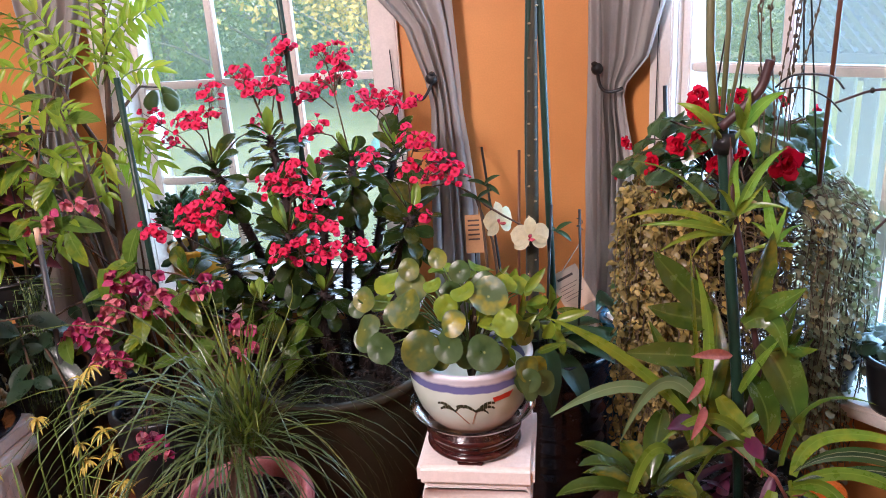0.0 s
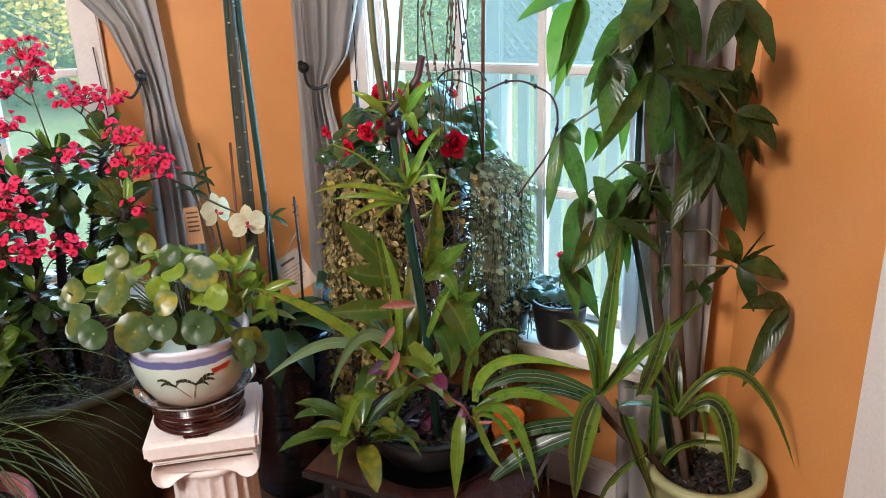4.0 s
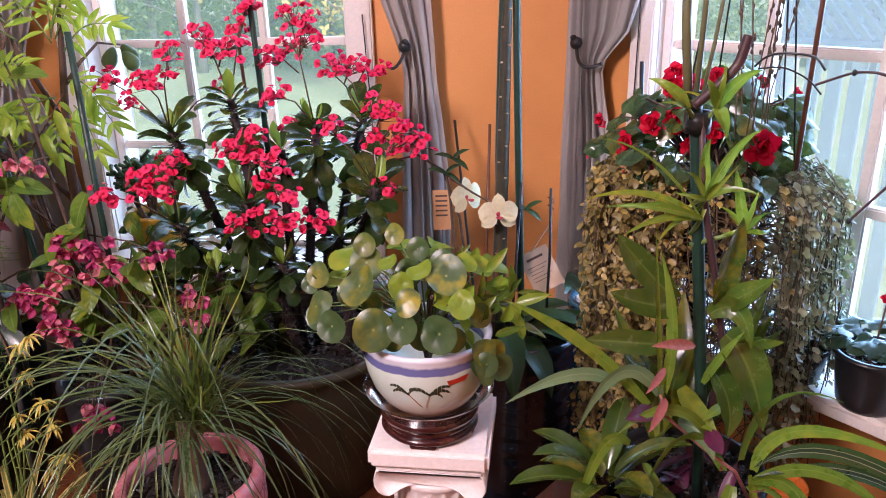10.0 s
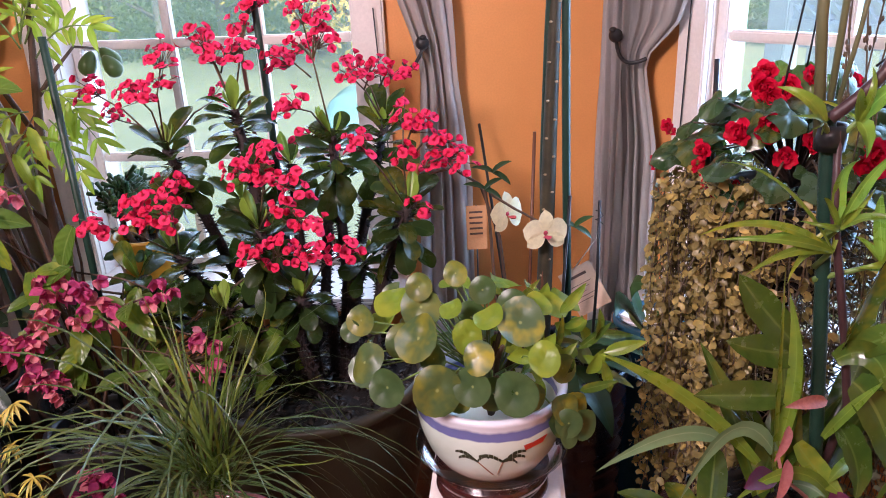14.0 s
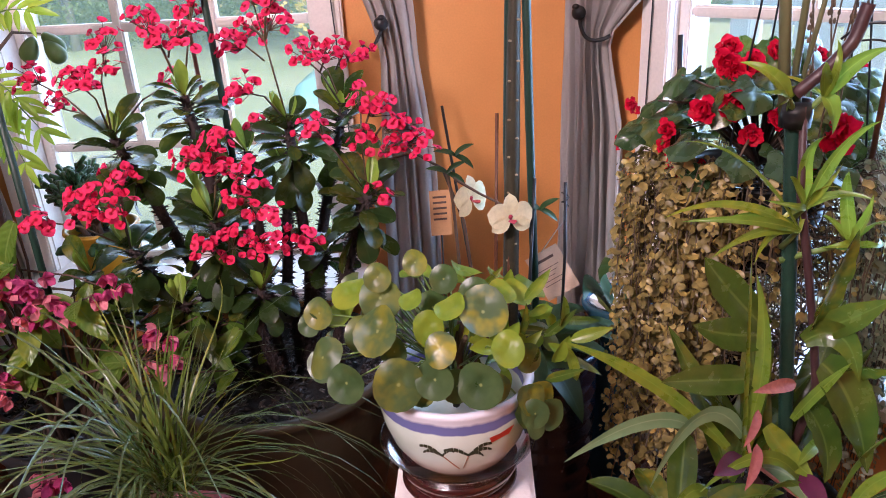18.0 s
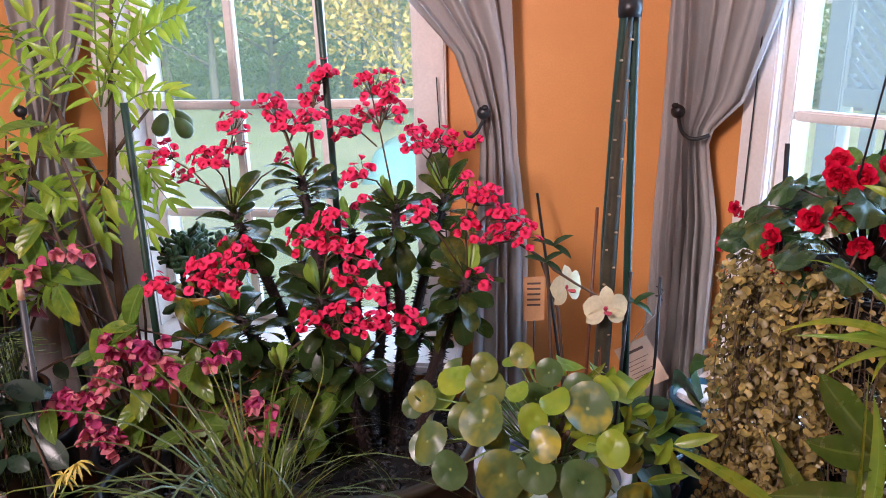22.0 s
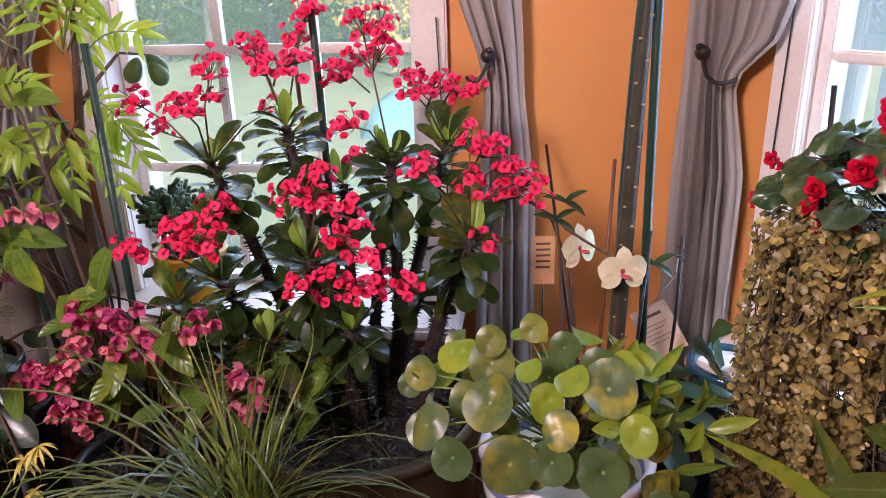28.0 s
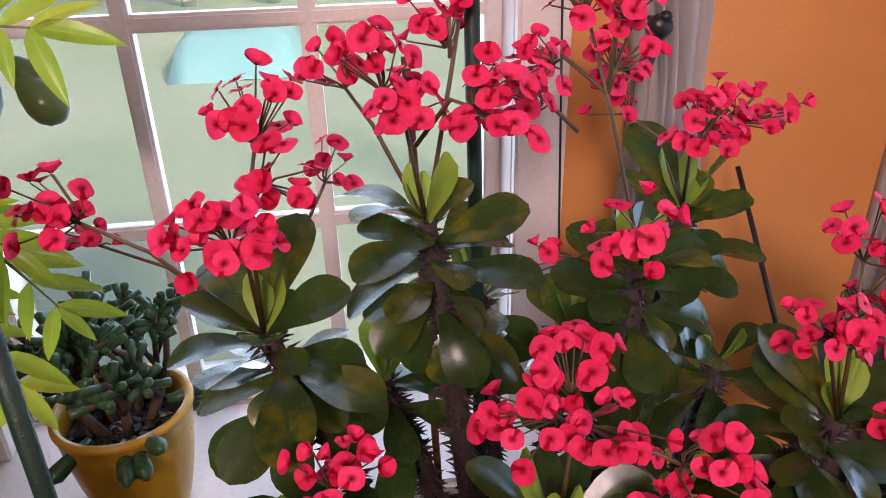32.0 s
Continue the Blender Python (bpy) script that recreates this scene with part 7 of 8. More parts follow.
lt = [leaf_mesh("leaflet", "lance", L, W, M["fern_leaf"], dr, 0.3, 6) for L, W, dr in ((0.048, 0.0128, 0.4), (0.041, 0.0115, 0.25), (0.054, 0.014, 0.55))]


def frond(base, d, L, pairs, near=True, scale=1.0):
    pts = arc(base, d, L, rnd(0.7, 1.3), 8)
    rach = part("frond", Shape().tube(pts, [0.0018] * 8 + [0.0008], 5), M["peduncle_green"], ft)
    side = Vector(d).cross(Vector((0, 0, 1))).normalized()
    for k in range(pairs):
        t = 1.2 + 6.7 * k / max(1, pairs - 1)
        p0 = pts[min(7, int(t))].lerp(pts[min(8, int(t) + 1)], t % 1)
        ax = (pts[min(8, int(t) + 1)] - pts[int(t)]).normalized() if int(t) < 8 else (pts[8] - pts[7]).normalized()
        for s_ in (-1, 1):
            e = (side * s_ + ax * 0.65 + Vector((rnd(-0.2, 0.2), rnd(-0.2, 0.2), -0.05))).normalized()
            part("leaflet", random.choice(lt), None, rach, m=aim(p0, e, (rnd(-0.3, 0.3), -0.3, 1), scale * rnd(0.75, 1.15)))


def frond_to(base, tip, pairs):
    """A frond that arches from base to tip, its leaflets in pairs."""
    a_, b_ = Vector(base), Vector(tip)
    L = (b_ - a_).length
    lift = Vector((0, 0, 0.10 * L + 0.05 * abs(b_.x - a_.x)))
    pts = [a_.lerp(b_, k / 8) + lift * math.sin(math.pi * (k / 8) ** 0.9) for k in range(9)]
    rach = part("frond", Shape().tube(pts, [0.0019] * 6 + [0.0014, 0.0010, 0.0007], 5), M["peduncle_green"], ft)
    view = Vector((0.25, -0.8, 0.55))
    for k in range(pairs):
        t = 1.3 + 6.6 * k / max(1, pairs - 1)
        i = min(7, int(t))
        p0, ax = pts[i].lerp(pts[i + 1], t - i), (pts[i + 1] - pts[i]).normalized()
        side = ax.cross(view).normalized()
        for s_ in (-1, 1):
            e = (side * s_ * 0.9 + ax * rnd(0.45, 0.8) + Vector((rnd(-0.15, 0.15), rnd(-0.35, 0.15), -0.28))).normalized()
            part("leaflet", random.choice(lt), None, rach, m=aim(p0, e, view + Vector((rnd(-0.4, 0.4), rnd(-0.2, 0.5), rnd(-0.1, 0.6))), rnd(0.85, 1.2)))
    part("end_leaflet", random.choice(lt), None, rach, m=aim(pts[8], pts[8] - pts[7], view, rnd(0.9, 1.2)))


TOP_FRONDS = [((-1.033, 1.60, 1.077), (-0.911, 1.57, 1.300)), ((-1.033, 1.60, 1.080), (-0.998, 1.58, 1.285)), ((-1.024, 1.60, 1.077), (-0.835, 1.57, 1.245)), ((-1.035, 1.60, 1.068), (-1.086, 1.56, 1.170)), ((-1.032, 1.60, 1.086), (-0.905, 1.56, 1.215)), ((-1.086, 1.60, 1.113), (-1.122, 1.56, 1.240)), ((-1.009, 1.60, 1.050), (-0.868, 1.56, 1.108))]
SIDE_FRONDS = [((-1.112, 1.58, 1.105), (-1.306, 1.55, 1.216)), ((-1.103, 1.58, 1.078), (-1.320, 1.52, 1.112)), ((-1.173, 1.56, 0.922), (-1.368, 1.50, 0.951)), ((-1.158, 1.56, 0.997), (-1.280, 1.50, 1.058)), ((-1.153, 1.56, 0.997), (-1.056, 1.52, 1.032)), ((-1.175, 1.56, 0.912), (-1.072, 1.50, 0.912)), ((-1.173, 1.56, 0.922), (-1.254, 1.50, 0.988)), ((-1.179, 1.56, 0.893), (-1.390, 1.50, 0.835))]
LOW_FRONDS = [((-1.007, 1.61, 0.968), (-0.905, 1.57, 0.900)), ((-1.019, 1.61, 0.986), (-0.930, 1.57, 0.955)), ((-1.018, 1.61, 0.931), (-0.945, 1.56, 0.840)), ((-1.05, 1.60, 0.95), (-1.12, 1.53, 0.90)), ((-1.06, 1.60, 0.90), (-1.02, 1.53, 0.84))]
for fb, tip in TOP_FRONDS + SIDE_FRONDS + LOW_FRONDS:
    frond_to(fb, tip, max(5, round((Vector(tip) - Vector(fb)).length / 0.023)))
for b in ((-1.15, 1.58, 1.2), (-1.22, 1.54, 0.98), (-1.18, 1.56, 0.9)):
    for _ in range(2):
        a = rnd(-3.1, -1.7)
        frond(Vector(b), Vector((math.cos(a), math.sin(a) * 0.6, rnd(0.2, 1.2))), rnd(0.16, 0.22), 8)
part("branch", Shape().tube([(-1.16, 1.58, 0.85), (-1.175, 1.56, 0.95), (-1.155, 1.57, 1.02), (-1.112, 1.58, 1.105), (-1.086, 1.60, 1.14)], [0.0055, 0.005, 0.004, 0.003, 0.002], 7), M["bark"], ft)
for x0, y0, z0, x1, y1, z1 in ((-0.912, 1.468, 0.33, -0.896, 1.455, 1.10), (-1.13, 1.56, 0.3, -1.205, 1.56, 1.02)):
    sk = thing("plant_stake", (x0, y0, z0), "dark green plant stake among feathery leaves", "plant stake")
    part("rod", Shape().tube([(x0, y0, z0), (x1, y1, z1)], 0.007, 8), M["stake_green"], sk)
sk = thing("plant_stake", (-1.07, 1.30, 0.0), "grey plastic tube stake with a pale tip", "plant stake")
part("rod", Shape().tube([(-1.09, 1.30, 0.0), (-1.068, 1.30, 0.36), (-1.042, 1.30, 0.79)], 0.006, 10), M["grey_tube"], sk)
part("tip", Shape().tube([(-1.042, 1.30, 0.79), (-1.040, 1.30, 0.825)], [0.0062, 0.0055], 10), M["tag"], sk, "pale wooden tip")
wire = thing("thin_wire", (-0.365, 1.865, 0.5), "thin dark cord hanging by the window casing", "cord")
part("cord", Shape().tube([(-0.415, 1.918, 1.10), (-0.400, 1.918, 0.72)], 0.0016, 5), M["iron"], wire)
wire = thing("thin_wire", (0.25, 1.68, 0.8), "thin dark cord hanging by the second window", "cord")
part("cord", Shape().tube([WALL_B @ Vector((0.225, -0.03, 1.5)), WALL_B @ Vector((0.215, -0.03, 0.85))], 0.0015, 5), M["iron"], wire)

# ---- bleeding heart vine ----
random.seed(101)
VX, VY = -0.93, 1.42
pot("dark_pot", (VX, VY, 0), pot_profile(0.075, 0.105, 0.36, 0.008, 0.006, 0.006), "black_plastic", "dark pot of the bleeding heart vine", 40, (0.098, 0.325))
vine = thing("bleeding_heart_vine", (VX, VY, 0.325), "bleeding heart vine with mauve and salmon bracts", "flowering plant")
vl = [leaf_mesh("leaf", "heart", L, W, M["vine_leaf"], 0.5, 0.25, 7) for L, W in ((0.08, 0.036), (0.066, 0.031), (0.095, 0.042))]
vb = [leaf_mesh("bract", "heart", 0.021, 0.017, M[q], -0.3, 0.5, 4) for q in ("mauve", "salmon")]
SHOOTS = [((-0.93, 1.36, 0.70), (-0.85, 1.32, 0.74)), ((-1.0, 1.38, 0.80), (-1.08, 1.32, 0.84)), ((-0.88, 1.36, 0.62), (-0.74, 1.32, 0.68)), ((-0.96, 1.38, 0.95), (-0.98, 1.36, 1.08)), ((-1.02, 1.38, 0.9), (-1.10, 1.34, 0.99)), ((-0.98, 1.36, 0.6), (-1.04, 1.30, 0.58)), ((-0.86, 1.36, 0.5), (-0.68, 1.32, 0.56))]
for mid, tip in SHOOTS:
    mid, tip, b = Vector(mid), Vector(tip), Vector((VX + rnd(-0.03, 0.03), VY + rnd(-0.03, 0.03), 0.32))
    sh_ = part("shoot", Shape().tube([b, b.lerp(mid, 0.5) + Vector((0.01, 0, 0.02)), mid, tip], [0.004, 0.0036, 0.003, 0.0015], 7), M["bark"], vine)
    for k in range(8):
        t = rnd(0, 1)
        c = (b.lerp(mid, t * 2) if t < 0.5 else mid.lerp(tip, t * 2 - 1))
        if c.z < 0.5:
            continue
        a = rnd(-3.3, 0.3)
        part("leaf", random.choice(vl), None, sh_, m=aim(c, (math.cos(a), math.sin(a), rnd(-0.6, 0.3)), (rnd(-0.3, 0.3), -0.6, 0.8), rnd(0.75, 1.15)))
BIG_LEAVES = [(-0.995, 0.769), (-0.969, 0.726), (-0.948, 0.682), (-0.892, 0.788), (-0.873, 0.729), (-1.026, 0.785), (-0.839, 0.773), (-0.811, 0.747), (-1.05, 0.865), (-0.979, 0.913), (-1.105, 0.789), (-0.902, 0.857), (-0.88, 0.60), (-0.84, 0.62)]
for x, z in BIG_LEAVES[::2]:
    c = Vector((x, 1.36 + rnd(-0.03, 0.03), z + 0.035))
    root = Vector((x * 0.5 + VX * 0.5, 1.40, z - 0.06))
    sh_ = part("shoot", Shape().tube([(VX + rnd(-0.02, 0.02), VY, 0.33), root, c], [0.003, 0.0025, 0.0016], 6), M["bark"], vine)
    part("leaf", random.choice(vl), None, sh_, m=aim(c, (rnd(-0.7, 0.7), rnd(-0.6, -0.1), -1), (rnd(-0.4, 0.4), -0.9, 0.4), rnd(0.9, 1.25)))
for k in range(54):
    c = Vector((rnd(-0.90, -0.52), rnd(1.42, 1.54), rnd(0.44, 0.66)))
    if c.z > 0.60 + 0.25 * (-0.55 - c.x) and random.random() < 0.6:
        continue
    root = Vector((VX + 0.05, VY, 0.36))
    sh_ = part("shoot", Shape().tube([root, root.lerp(c, 0.5) + Vector((0, 0, 0.05)), c], [0.0022, 0.002, 0.0014], 5), M["bark"], vine)
    part("leaf", random.choice(vl), None, sh_, m=aim(c, (rnd(-0.8, 0.8), rnd(-0.7, 0.1), rnd(-1, -0.2)), (rnd(-0.9, 0.9), -0.7, 0.5), rnd(0.75, 1.1)))
SPRAYS = [(-0.90, 1.33, 0.70, 13, 0), (-0.845, 1.32, 0.69, 9, 0), (-0.80, 1.32, 0.665, 8, 1), (-0.93, 1.32, 0.65, 9, 1), (-0.975, 1.32, 0.60, 14, 0), (-1.01, 1.32, 0.585, 9, 0), (-0.955, 1.31, 0.545, 12, 0), (-0.945, 1.31, 0.515, 7, 1), (-0.72, 1.33, 0.69, 6, 0), (-0.65, 1.33, 0.60, 6, 0), (-0.66, 1.33, 0.545, 6, 1), (-1.05, 1.33, 0.83, 5, 1), (-0.955, 1.33, 0.852, 4, 1),
          (-0.86, 1.33, 0.63, 6, 1), (-0.80, 1.20, 0.40, 8, 0), (-0.84, 1.21, 0.385, 6, 0)]
for x, y, z, n, kind in SPRAYS:
    c = Vector((x, y, z))
    spray = part("bract_spray", Shape().tube([Vector((VX, VY - 0.03, z + 0.02)).lerp(c, 0.2), Vector((VX, VY - 0.03, z + 0.05)).lerp(c, 0.7), c], [0.002, 0.0016, 0.0012], 5), M["bark"], vine, "hanging spray of papery bracts")
    for k in range(n):
        q = c + Vector((rnd(-1, 1) * 0.028, rnd(-1, 1) * 0.02, rnd(-1, 1) * 0.022))
        tilt = Vector((rnd(-1, 1), rnd(-1, 0.3), rnd(-1.2, 0.1))).normalized()
        rt = tilt.orthogonal().normalized()
        up = tilt.cross(rt)
        for j in range(4):
            e = rt * math.cos(j * 1.571) + up * math.sin(j * 1.571)
            part("bract", vb[kind if random.random() < 0.75 else 1 - kind], None, spray, m=aim(q, tilt + e * 0.45, e, rnd(0.85, 1.2)))

# ---- dark leafy plants at the far left ----
random.seed(111)
QX, QY = -1.38, 1.60
pot("dark_pot", (QX, QY, 0), pot_profile(0.10, 0.13, 0.34, 0.008, 0.006), "black_plastic", "dark pot in the corner by the curtain", 40, (0.12, 0.30))
burg = thing("burgundy_plant", (QX, QY, 0.30), "bushy plant with dark burgundy leaves", "house plant")
bm_ = [leaf_mesh("leaf", "lance", L, W, M["burgundy"], 0.6, 0.3, 7) for L, W in ((0.14, 0.055), (0.115, 0.048))]
part("stem", Shape().tube([(QX, QY, 0.28), (QX + 0.03, QY - 0.06, 0.6), (QX + 0.07, QY - 0.15, 0.98)], [0.010, 0.008, 0.005], 8), M["bark"], burg)
for k in range(84):
    a = k * 2.4
    z = 0.70 + 0.28 * (k / 84)
    part("leaf", random.choice(bm_), None, burg, m=aim((QX + 0.05 + 0.03 * math.cos(a), QY - 0.11 + 0.03 * math.sin(a), z), (math.cos(a), math.sin(a), rnd(-0.1, 0.7)), (0, -0.2, 1), rnd(0.8, 1.3)))
hoya = thing("waxy_vine", (-1.33, 1.42, 0.30), "trailing plant with dark waxy oval leaves", "trailing plant")
pot("dark_pot", (-1.30, 1.48, 0), pot_profile(0.08, 0.10, 0.50, 0.006, 0.006), "black_plastic", "tall dark pot of the waxy vine", 36, (0.094, 0.47))
hl = [leaf_mesh("leaf", "oval", L, W, M["dark_leaf"], 0.35, 0.2, 6) for L, W in ((0.075, 0.042), (0.06, 0.035))]
for k in range(9):
    a = rnd(-3.0, 0.2)
    p0 = Vector((-1.30, 1.48, 0.47))
    pts = arc(p0, (math.cos(a), math.sin(a) * 0.8, 1.1), rnd(0.35, 0.5), rnd(0.8, 1.8), 8)
    sh_ = part("stem", Shape().tube(pts, 0.0026, 6), M["bark"], hoya)
    for j in range(9):
        q = pts[random.randint(2, 8)]
        b = rnd(-3.1, 0.2)
        part("leaf", random.choice(hl), None, sh_, m=aim(q, (math.cos(b), math.sin(b), rnd(-0.6, 0.3)), (0, -0.6, 0.7), rnd(0.8, 1.2)))
bush = thing("leafy_shrub", (-1.33, 1.52, 0.30), "leafy shrub with slender yellow green leaves", "house plant")
sl = [leaf_mesh("leaf", "lance", L, W, M["fern_leaf"], dr, 0.25, 6) for L, W, dr in ((0.062, 0.016, 0.6), (0.050, 0.014, 0.4), (0.074, 0.019, 0.9))]
for k in range(15):
    b = Vector((-1.28, 1.50, 0.5))
    tip = Vector((rnd(-1.45, -0.98), rnd(1.36, 1.55), rnd(0.78, 1.06)))
    pts = [b, b.lerp(tip, 0.5) + Vector((0, 0, 0.05)), tip]
    sh_ = part("twig", Shape().tube(pts, [0.004, 0.003, 0.0015], 6), M["bark"], bush)
    for j in range(10):
        q = pts[1].lerp(tip, rnd(0.1, 1.0))
        a = rnd(-3.2, 0.3)
        part("leaf", random.choice(sl), None, sh_, m=aim(q, (math.cos(a), math.sin(a) * 0.8, rnd(-0.9, 0.5)), (rnd(-0.3, 0.3), -0.4, 1), rnd(0.8, 1.25)))
hang = thing("string_vine", (-1.28, 1.40, 0.62), "thin hanging strings with tiny leaves", "trailing plant")
hs, hv = Shape(), Shape()
for k in range(26):
    x, y = -1.30 + rnd(0, 0.17), 1.36 + rnd(0, 0.06)
    z0, z1 = 0.66 + rnd(-0.03, 0.03), rnd(0.30, 0.45)
    hs.tube([(x + 0.02, y + 0.06, z0 - 0.02), (x, y, z0), (x + rnd(-0.01, 0.01), y, (z0 + z1) / 2), (x + rnd(-0.015, 0.015), y, z1)], 0.0009, 4, False)
    for j in range(26):
        coin(hv, Vector((x + rnd(-0.008, 0.008), y + rnd(-0.006, 0.006), rnd(z1, z0))), Vector((rnd(-1, 1), -1, rnd(-0.3, 1))).normalized(), 0.0045)
part("hanging_tangle", hs, M["peduncle_green"], hang, kind="stuff")
part("tiny_foliage", hv, M["dark_leaf"], hang, kind="stuff")
part("pot", Shape().lathe(pot_profile(0.05, 0.07, 0.09, 0.004, 0.004), 30, Matrix.Translation((-1.25, 1.44, 0.58))), M["black_plastic"], hang)
part("hanger", Shape().tube([(-1.18, 1.44, 0.67), (-1.22, 1.44, 1.6)], 0.0015, 5).tube([(-1.32, 1.44, 0.67), (-1.22, 1.44, 1.6)], 0.0015, 5), M["iron"], hang)

# ---- glossy dark pot on the left pedestal ----
random.seed(121)
LX, LY = -1.285, 1.235
glossy = pot("carved_pot", (LX, LY, 0.384), [(0.001, 0.0), (0.068, 0.0), (0.072, 0.008), (0.084, 0.02), (0.096, 0.05), (0.100, 0.08), (0.094, 0.11), (0.082, 0.128), (0.084, 0.138), (0.078, 0.142), (0.072, 0.134), (0.08, 0.1), (0.06, 0.05), (0.001, 0.05)], "navy_glaze", "glossy blue-black pot with gilt moulded flowers", 48, (0.076, 0.115))
tray = thing("saucer", (LX, LY, 0.378), "dark glazed saucer under the carved pot", "saucer")
part("dish", Shape().lathe([(0.001, 0.005), (0.098, 0.005), (0.112, 0.016), (0.115, 0.015), (0.102, 0.0), (0.001, 0.0)], 44, Matrix.Translation((LX, LY, 0.3782))), M["navy_glaze"], tray)
for k in range(7):
    a = 2 * math.pi * k / 7 + 0.2
    c = Vector((LX + 0.098 * math.cos(a), LY + 0.098 * math.sin(a), 0.384 + 0.075))
    s_ = Shape()
    for j in range(5):
        b = 2 * math.pi * j / 5
        s_.ball(c + Vector((-math.sin(a) * 0.014 * math.cos(b), math.cos(a) * 0.014 * math.cos(b), 0.014 * math.sin(b))), 0.0095, (1, 1, 1), 8, 6)
    part("moulded_flower", s_, M["gold_paint"], glossy, "gilt moulded flower")
gl = thing("dark_houseplant", (LX, LY, 0.498), "plant with dark oval leaves in the carved pot", "house plant")
for k in range(24):
    a = k * 2.4
    L = rnd(0.06, 0.2)
    tip = Vector((LX + 0.03 + L * math.cos(a), LY + L * math.sin(a) * 0.8, 0.58 + rnd(0.0, 0.2)))
    stl = part("stalk", Shape().tube([(LX, LY, 0.488), Vector((LX, LY, 0.62)).lerp(tip, 0.6), tip], 0.0022, 5), M["bark"], gl)
    part("leaf", random.choice(hl), None, stl, m=aim(tip, (math.cos(a), math.sin(a), -0.3), (0, -0.5, 0.9), 1.15))

# ---- golden spider plant on the floor ----
random.seed(131)
OX, OY = -0.93, 1.06
pot("clay_pot", (OX, OY, 0), pot_profile(0.065, 0.088, 0.17, 0.008, 0.006), "olive_pot", "low brown pot of the golden spider plant", 36, (0.08, 0.145))
gold = thing("golden_spider_plant", (OX, OY, 0.145), "spider plant with yellow edged leaves and hanging plantlets", "house plant")
for k in range(96):
    a = k * 2.4
    strap_leaf(gold, (OX + 0.015 * math.cos(a), OY + 0.015 * math.sin(a), 0.15), (math.cos(a), math.sin(a), rnd(0.3, 2.4)), rnd(0.16, 0.34), 0.0095, rnd(1.4, 3.0), "spider", n=10, fold=0.5)
for (x, y, z), (mx_, my_, mz_) in (((-0.835, 1.09, 0.622), (-0.87, 1.06, 0.55)), ((-0.85, 1.08, 0.555), (-0.87, 1.06, 0.50)), ((-0.875, 1.07, 0.475), (-0.89, 1.05, 0.44)), ((-0.815, 1.07, 0.46), (-0.86, 1.05, 0.42)), ((-0.86, 1.09, 0.60), (-0.91, 1.06, 0.52)), ((-0.96, 1.08, 0.52), (-0.95, 1.05, 0.45)), ((-0.83, 1.08, 0.50), (-0.88, 1.05, 0.44)), ((-0.87, 1.07, 0.44), (-0.90, 1.04, 0.40)), ((-1.06, 1.05, 0.42), (-1.0, 1.04, 0.45)), ((-0.80, 1.06, 0.40), (-0.86, 1.05, 0.42)), ((-0.84, 1.07, 0.36), (-0.89, 1.05, 0.38))):
    run = part("runner", Shape().tube([(OX, OY, 0.15), (mx_, my_, mz_ - 0.08), (mx_, my_, mz_), (x, y, z)], [0.002, 0.0018, 0.0016, 0.0012], 6), M["peduncle_green"], gold, "runner with a plantlet")
    for k in range(16):
        a = k * 2.4
        strap_leaf(run, (x, y, z), (math.cos(a), math.sin(a) - 0.2, rnd(-0.5, 0.9)), rnd(0.018, 0.038), 0.0044, 1.6, "gold_plantlet", n=6, fold=0.4)

# ---- outside: lawn, woods, fence ----
s = Shape()
nx = 60
for i in range(nx + 1):
    for j in range(nx + 1):
        x, y = -1500 + 3000 * (i / nx), -1500 + 3000 * (j / nx)
        x, y = x * abs(x) ** 1.2 / 1500 ** 1.2, y * abs(y) ** 1.2 / 1500 ** 1.2
        s.v.append((x, y, -0.75 + 0.05 * math.sin(x * 0.6) * math.cos(y * 0.5)))
        s.uv.append((0.5, 0.5))
for i in range(nx):
    for j in range(nx):
        a = i * (nx + 1) + j
        s.f.append((a, a + nx + 1, a + nx + 2, a + 1))
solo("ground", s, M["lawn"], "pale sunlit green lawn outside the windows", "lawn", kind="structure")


def foliage(count, size, place):
    sh = Shape()
    for _ in range(count):
        c, r = place(), rnd(0.6, 1.2) * size
        a = Vector((rnd(-1, 1), rnd(-1, 1), rnd(-1, 1))).normalized()
        b = a.cross(Vector((rnd(-1, 1), rnd(-1, 1), rnd(-1, 1)))).normalized()
        sh.add([c - a * r, c + b * r * 0.55, c + a * r, c - b * r * 0.55], [(0, 1, 2, 3)], [(0.5, 0), (1, 0.5), (0.5, 1), (0, 0.5)])
    return sh


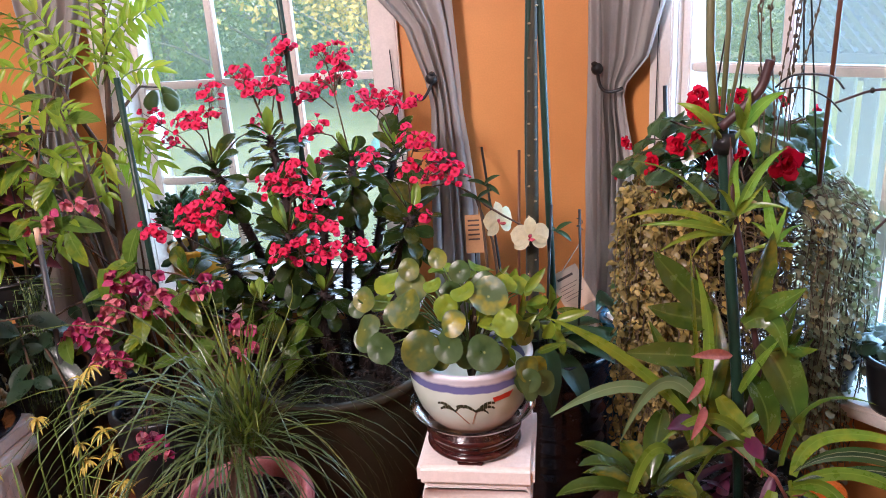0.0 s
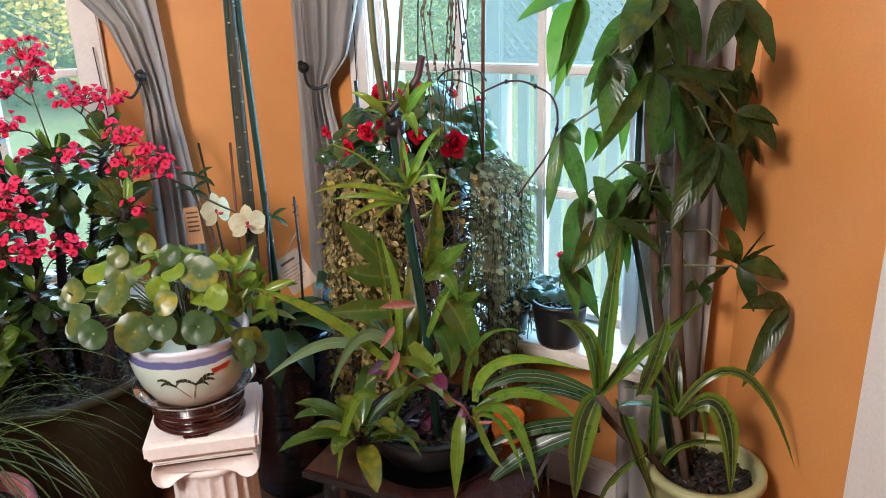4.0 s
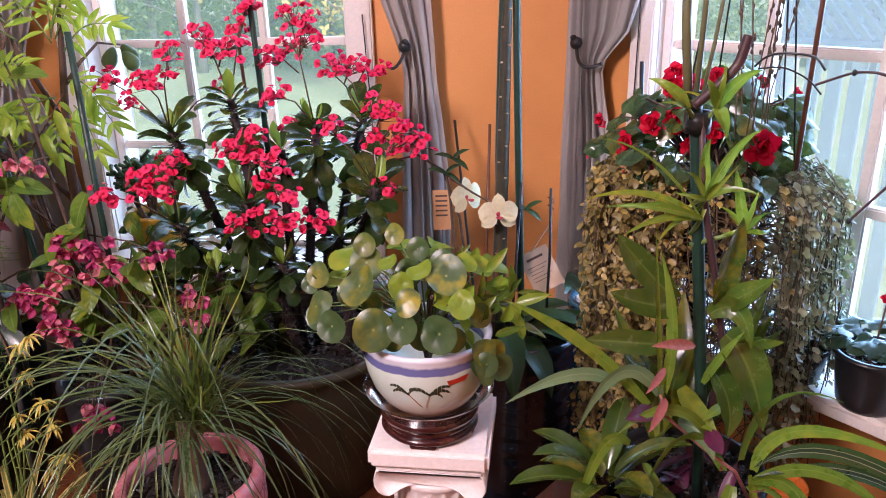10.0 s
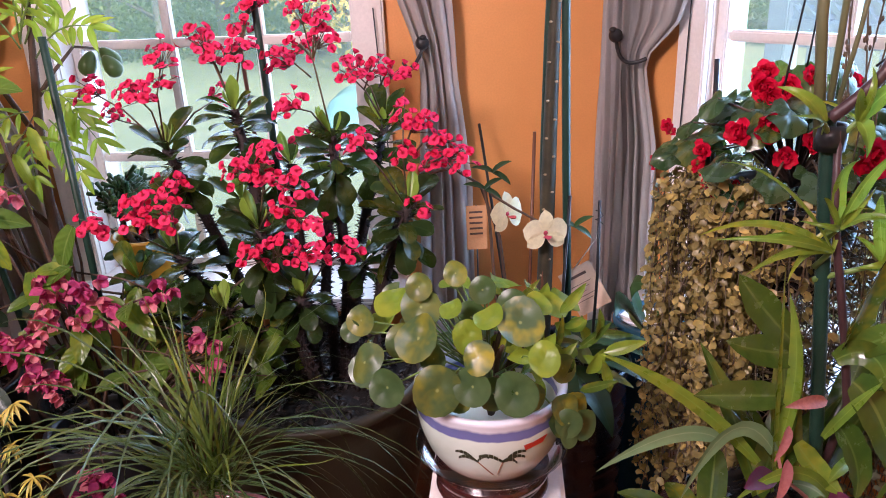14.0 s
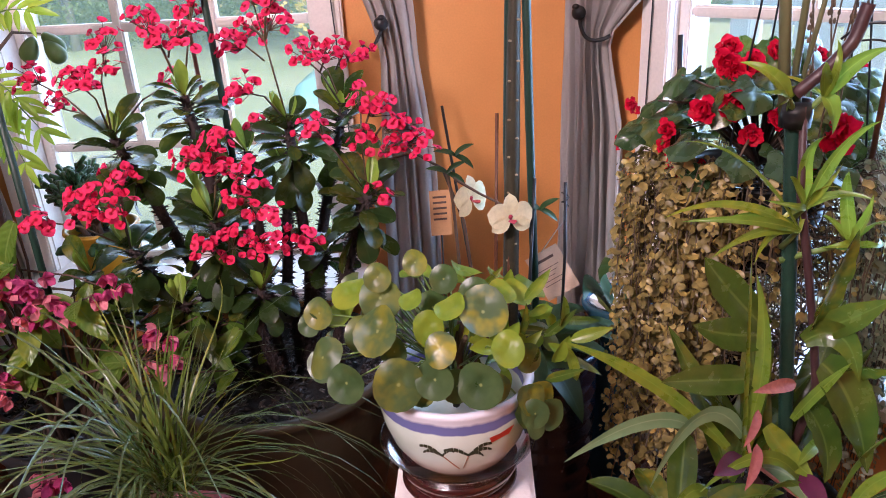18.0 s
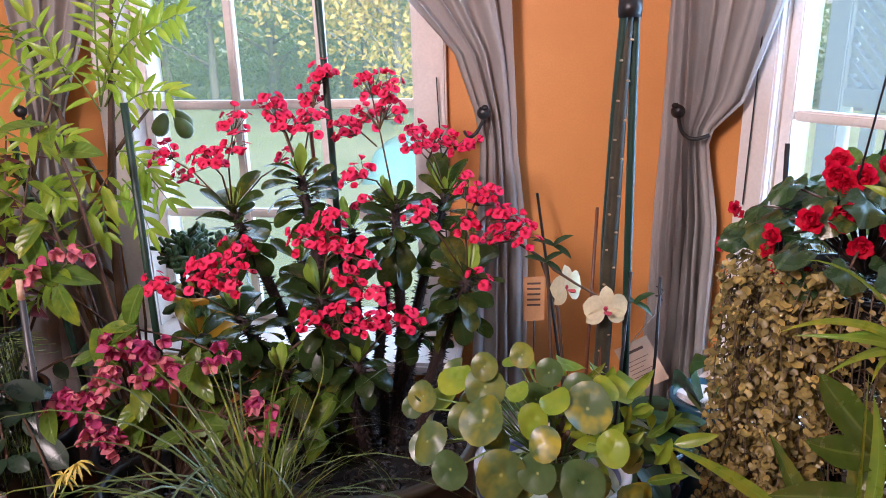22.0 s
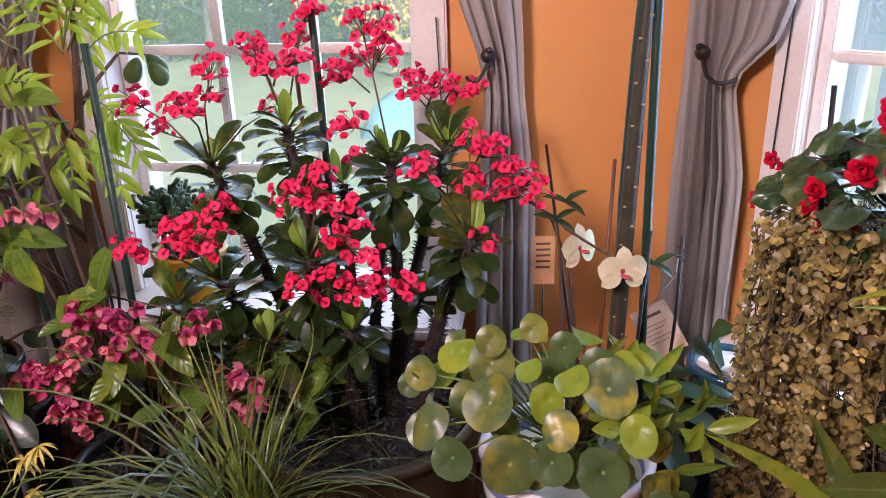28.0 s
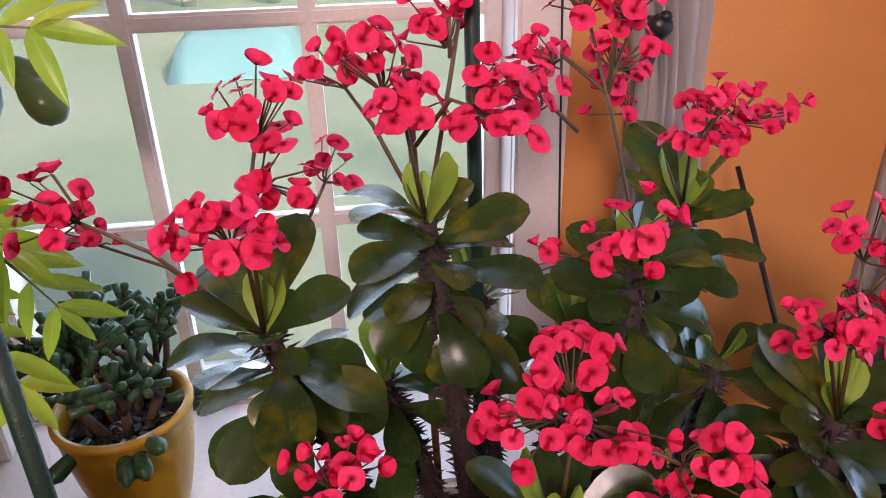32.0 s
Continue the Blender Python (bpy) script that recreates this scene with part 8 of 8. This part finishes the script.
def tree(x, y, h, spread, material, label, leaves=7600):
    base = Vector((x, y, -0.8))
    t = thing("tree", base, label, "tree", "trees beyond the lawn")
    sh = Shape()
    lean = Vector((rnd(-0.04, 0.04), rnd(-0.04, 0.04), 1))
    sh.tube([base + lean * h * k for k in (0, 0.15, 0.4, 0.7, 0.95)], [0.018 * h, 0.014 * h, 0.011 * h, 0.006 * h, 0.002 * h], 9)
    tips = []
    for _ in range(22):
        k = rnd(0.06, 0.9)
        p0 = base + lean * h * k
        a = rnd(0, 6.28)
        tip = p0 + Vector((math.cos(a), math.sin(a), rnd(0.2, 0.8))) * spread * rnd(0.5, 1.0) * (1.25 - k)
        sh.tube([p0, (p0 + tip) / 2 + Vector((0, 0, 0.1)), tip], [0.006 * h, 0.004 * h, 0.0015 * h], 5)
        tips += [tip, (p0 + tip) / 2 + Vector((0, 0, 0.2))]
    part("trunk", sh, M["grey_bark"], t)
    part("crown", foliage(leaves, 0.068, lambda: random.choice(tips) + Vector((random.gauss(0, 0.45), random.gauss(0, 0.45), random.gauss(0, 0.38)))), M[material], t, kind="stuff")
    return t


for k in range(15):
    x = -15.5 + k * 1.25 + rnd(-0.4, 0.4)
    gold = k in (10, 11)
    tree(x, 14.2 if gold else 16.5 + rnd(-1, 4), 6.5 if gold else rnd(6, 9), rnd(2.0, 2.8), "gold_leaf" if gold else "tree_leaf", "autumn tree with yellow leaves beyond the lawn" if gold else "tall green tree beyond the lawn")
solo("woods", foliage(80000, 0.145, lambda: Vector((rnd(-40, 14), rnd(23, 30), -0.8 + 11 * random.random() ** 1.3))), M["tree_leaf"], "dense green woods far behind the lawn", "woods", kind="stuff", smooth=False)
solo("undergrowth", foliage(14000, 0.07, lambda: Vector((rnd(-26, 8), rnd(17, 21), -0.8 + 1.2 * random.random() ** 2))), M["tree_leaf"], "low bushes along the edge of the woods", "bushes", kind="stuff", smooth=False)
tarp = Shape()
for i in range(13):
    for j in range(7):
        tarp.v.append((-2.45 + i * 0.115, 9.0 + j * 0.30, -0.745 + 0.42 * min(1, 9 * i / 12, 9 * (12 - i) / 12) ** 0.5 * min(1, 5 * j / 6, 5 * (6 - j) / 6) ** 0.5 + rnd(-0.02, 0.02)))
        tarp.uv.append((0.5, 0.5))
for i in range(12):
    for j in range(6):
        a = i * 7 + j
        tarp.f.append((a, a + 7, a + 8, a + 1))
solo("tarp", tarp, M["teal"], "teal green tarpaulin lying on the lawn", "tarpaulin")

# fence outside the second window: boards below, lattice above
FENCE = WALL_B @ pose(0.35, 2.3, -0.8, 0, 0, -10)
fence = thing("fence", FENCE, "white vinyl fence with boards below a lattice top", "fence")
for k in range(54):
    x = -3.55 + k * 0.125
    if x < -1.15:
        continue
    part("board", Shape().box((x, 0, 0.05), (x + 0.082, 0.022, 1.55), FENCE, 0.004), M["vinyl"], fence, smooth=False)
for z in (0.1, 1.55, 2.75):
    part("rail", Shape().box((-1.2, -0.03, z), (3.25, 0.05, z + 0.09), FENCE, 0.006), M["vinyl"], fence, smooth=False)
for x in (-1.2, 1.05, 3.25):
    part("post", Shape().box((x - 0.06, -0.05, 0), (x + 0.06, 0.07, 2.9), FENCE, 0.008), M["vinyl"], fence, smooth=False)
lat = Shape()
for k in range(-50, 60):
    for d in (1, -1):
        x0 = -1.14 + k * 0.075
        q0, q1 = Vector((x0, 0.004 * d, 1.64)), Vector((x0 + d * 1.11, 0.004 * d, 2.75))
        if d < 0:
            q0.x, q1.x = x0 + 1.11, x0
        c0, c1 = max(0, (-1.14 - min(q0.x, q1.x)) / 1.11), min(1, (3.2 - min(q0.x, q1.x)) / 1.11)
        if c1 - c0 < 0.03:
            continue
        a, b = (q0.lerp(q1, c0), q0.lerp(q1, c1)) if d > 0 else (q0.lerp(q1, 1 - c1), q0.lerp(q1, 1 - c0))
        lat.tube([FENCE @ a, FENCE @ b], 0.0215, 4)
part("lattice", lat, M["vinyl"], fence, "white diagonal lattice", smooth=False)
house = thing("neighbour_house", WALL_B @ Vector((-2.0, 14, -0.8)), "pale grey house with a dark roof beyond the lawn", "house")
hm = WALL_B @ pose(-6.5, 14, -0.8)
part("wall", Shape().box((0, 0, 0), (6.5, 5, 2.6), hm), M["siding"], house, smooth=False)
part("roof", Shape().add([hm @ Vector(q) for q in ((-0.3, -0.4, 2.55), (6.8, -0.4, 2.55), (6.8, 2.5, 4.3), (-0.3, 2.5, 4.3), (-0.3, 5.4, 2.55), (6.8, 5.4, 2.55))], [(0, 1, 2, 3), (3, 2, 5, 4), (0, 3, 4), (1, 5, 2), (0, 4, 5, 1)]), M["roofing"], house, smooth=False)
for x in (1.0, 4.0):
    part("window", Shape().box((x, -0.04, 0.9), (x + 1.1, 0, 2.0), hm, 0.02), M["navy_glaze"], house, smooth=False)

# ---- floor boards ----
bw = 0.083
shared = []
for n_ in range(6):
    L = (0.9, 1.1, 0.7, 1.3, 0.8, 1.0)[n_]
    shared.append((L, Shape().box((0, 0.0006, -0.012), (L - 0.001, bw - 0.0006, 0.0), None, 0.0008).mesh("board", M["floor"], False)))
for r_ in range(62):
    x, y = -2.6 - rnd(0, 0.6), -3.1 + r_ * bw
    if y > 1.97:
        break
    while x < 1.0:
        L, me = random.choice(shared)
        if x > -2.68 and x + L < 1.06:
            part("board", me, None, floor, m=Matrix.Translation((x, y, 0)))
        elif x <= -2.68 and x + L > -2.5:
            part("board", Shape().box((-2.68, y + 0.0006, -0.012), (x + L - 0.001, y + bw - 0.0006, 0.0), None, 0.0008), M["floor"], floor, smooth=False)
        elif x + L >= 1.06:
            part("board", Shape().box((x, y + 0.0006, -0.012), (1.05, y + bw - 0.0006, 0.0), None, 0.0008), M["floor"], floor, smooth=False)
        x += L
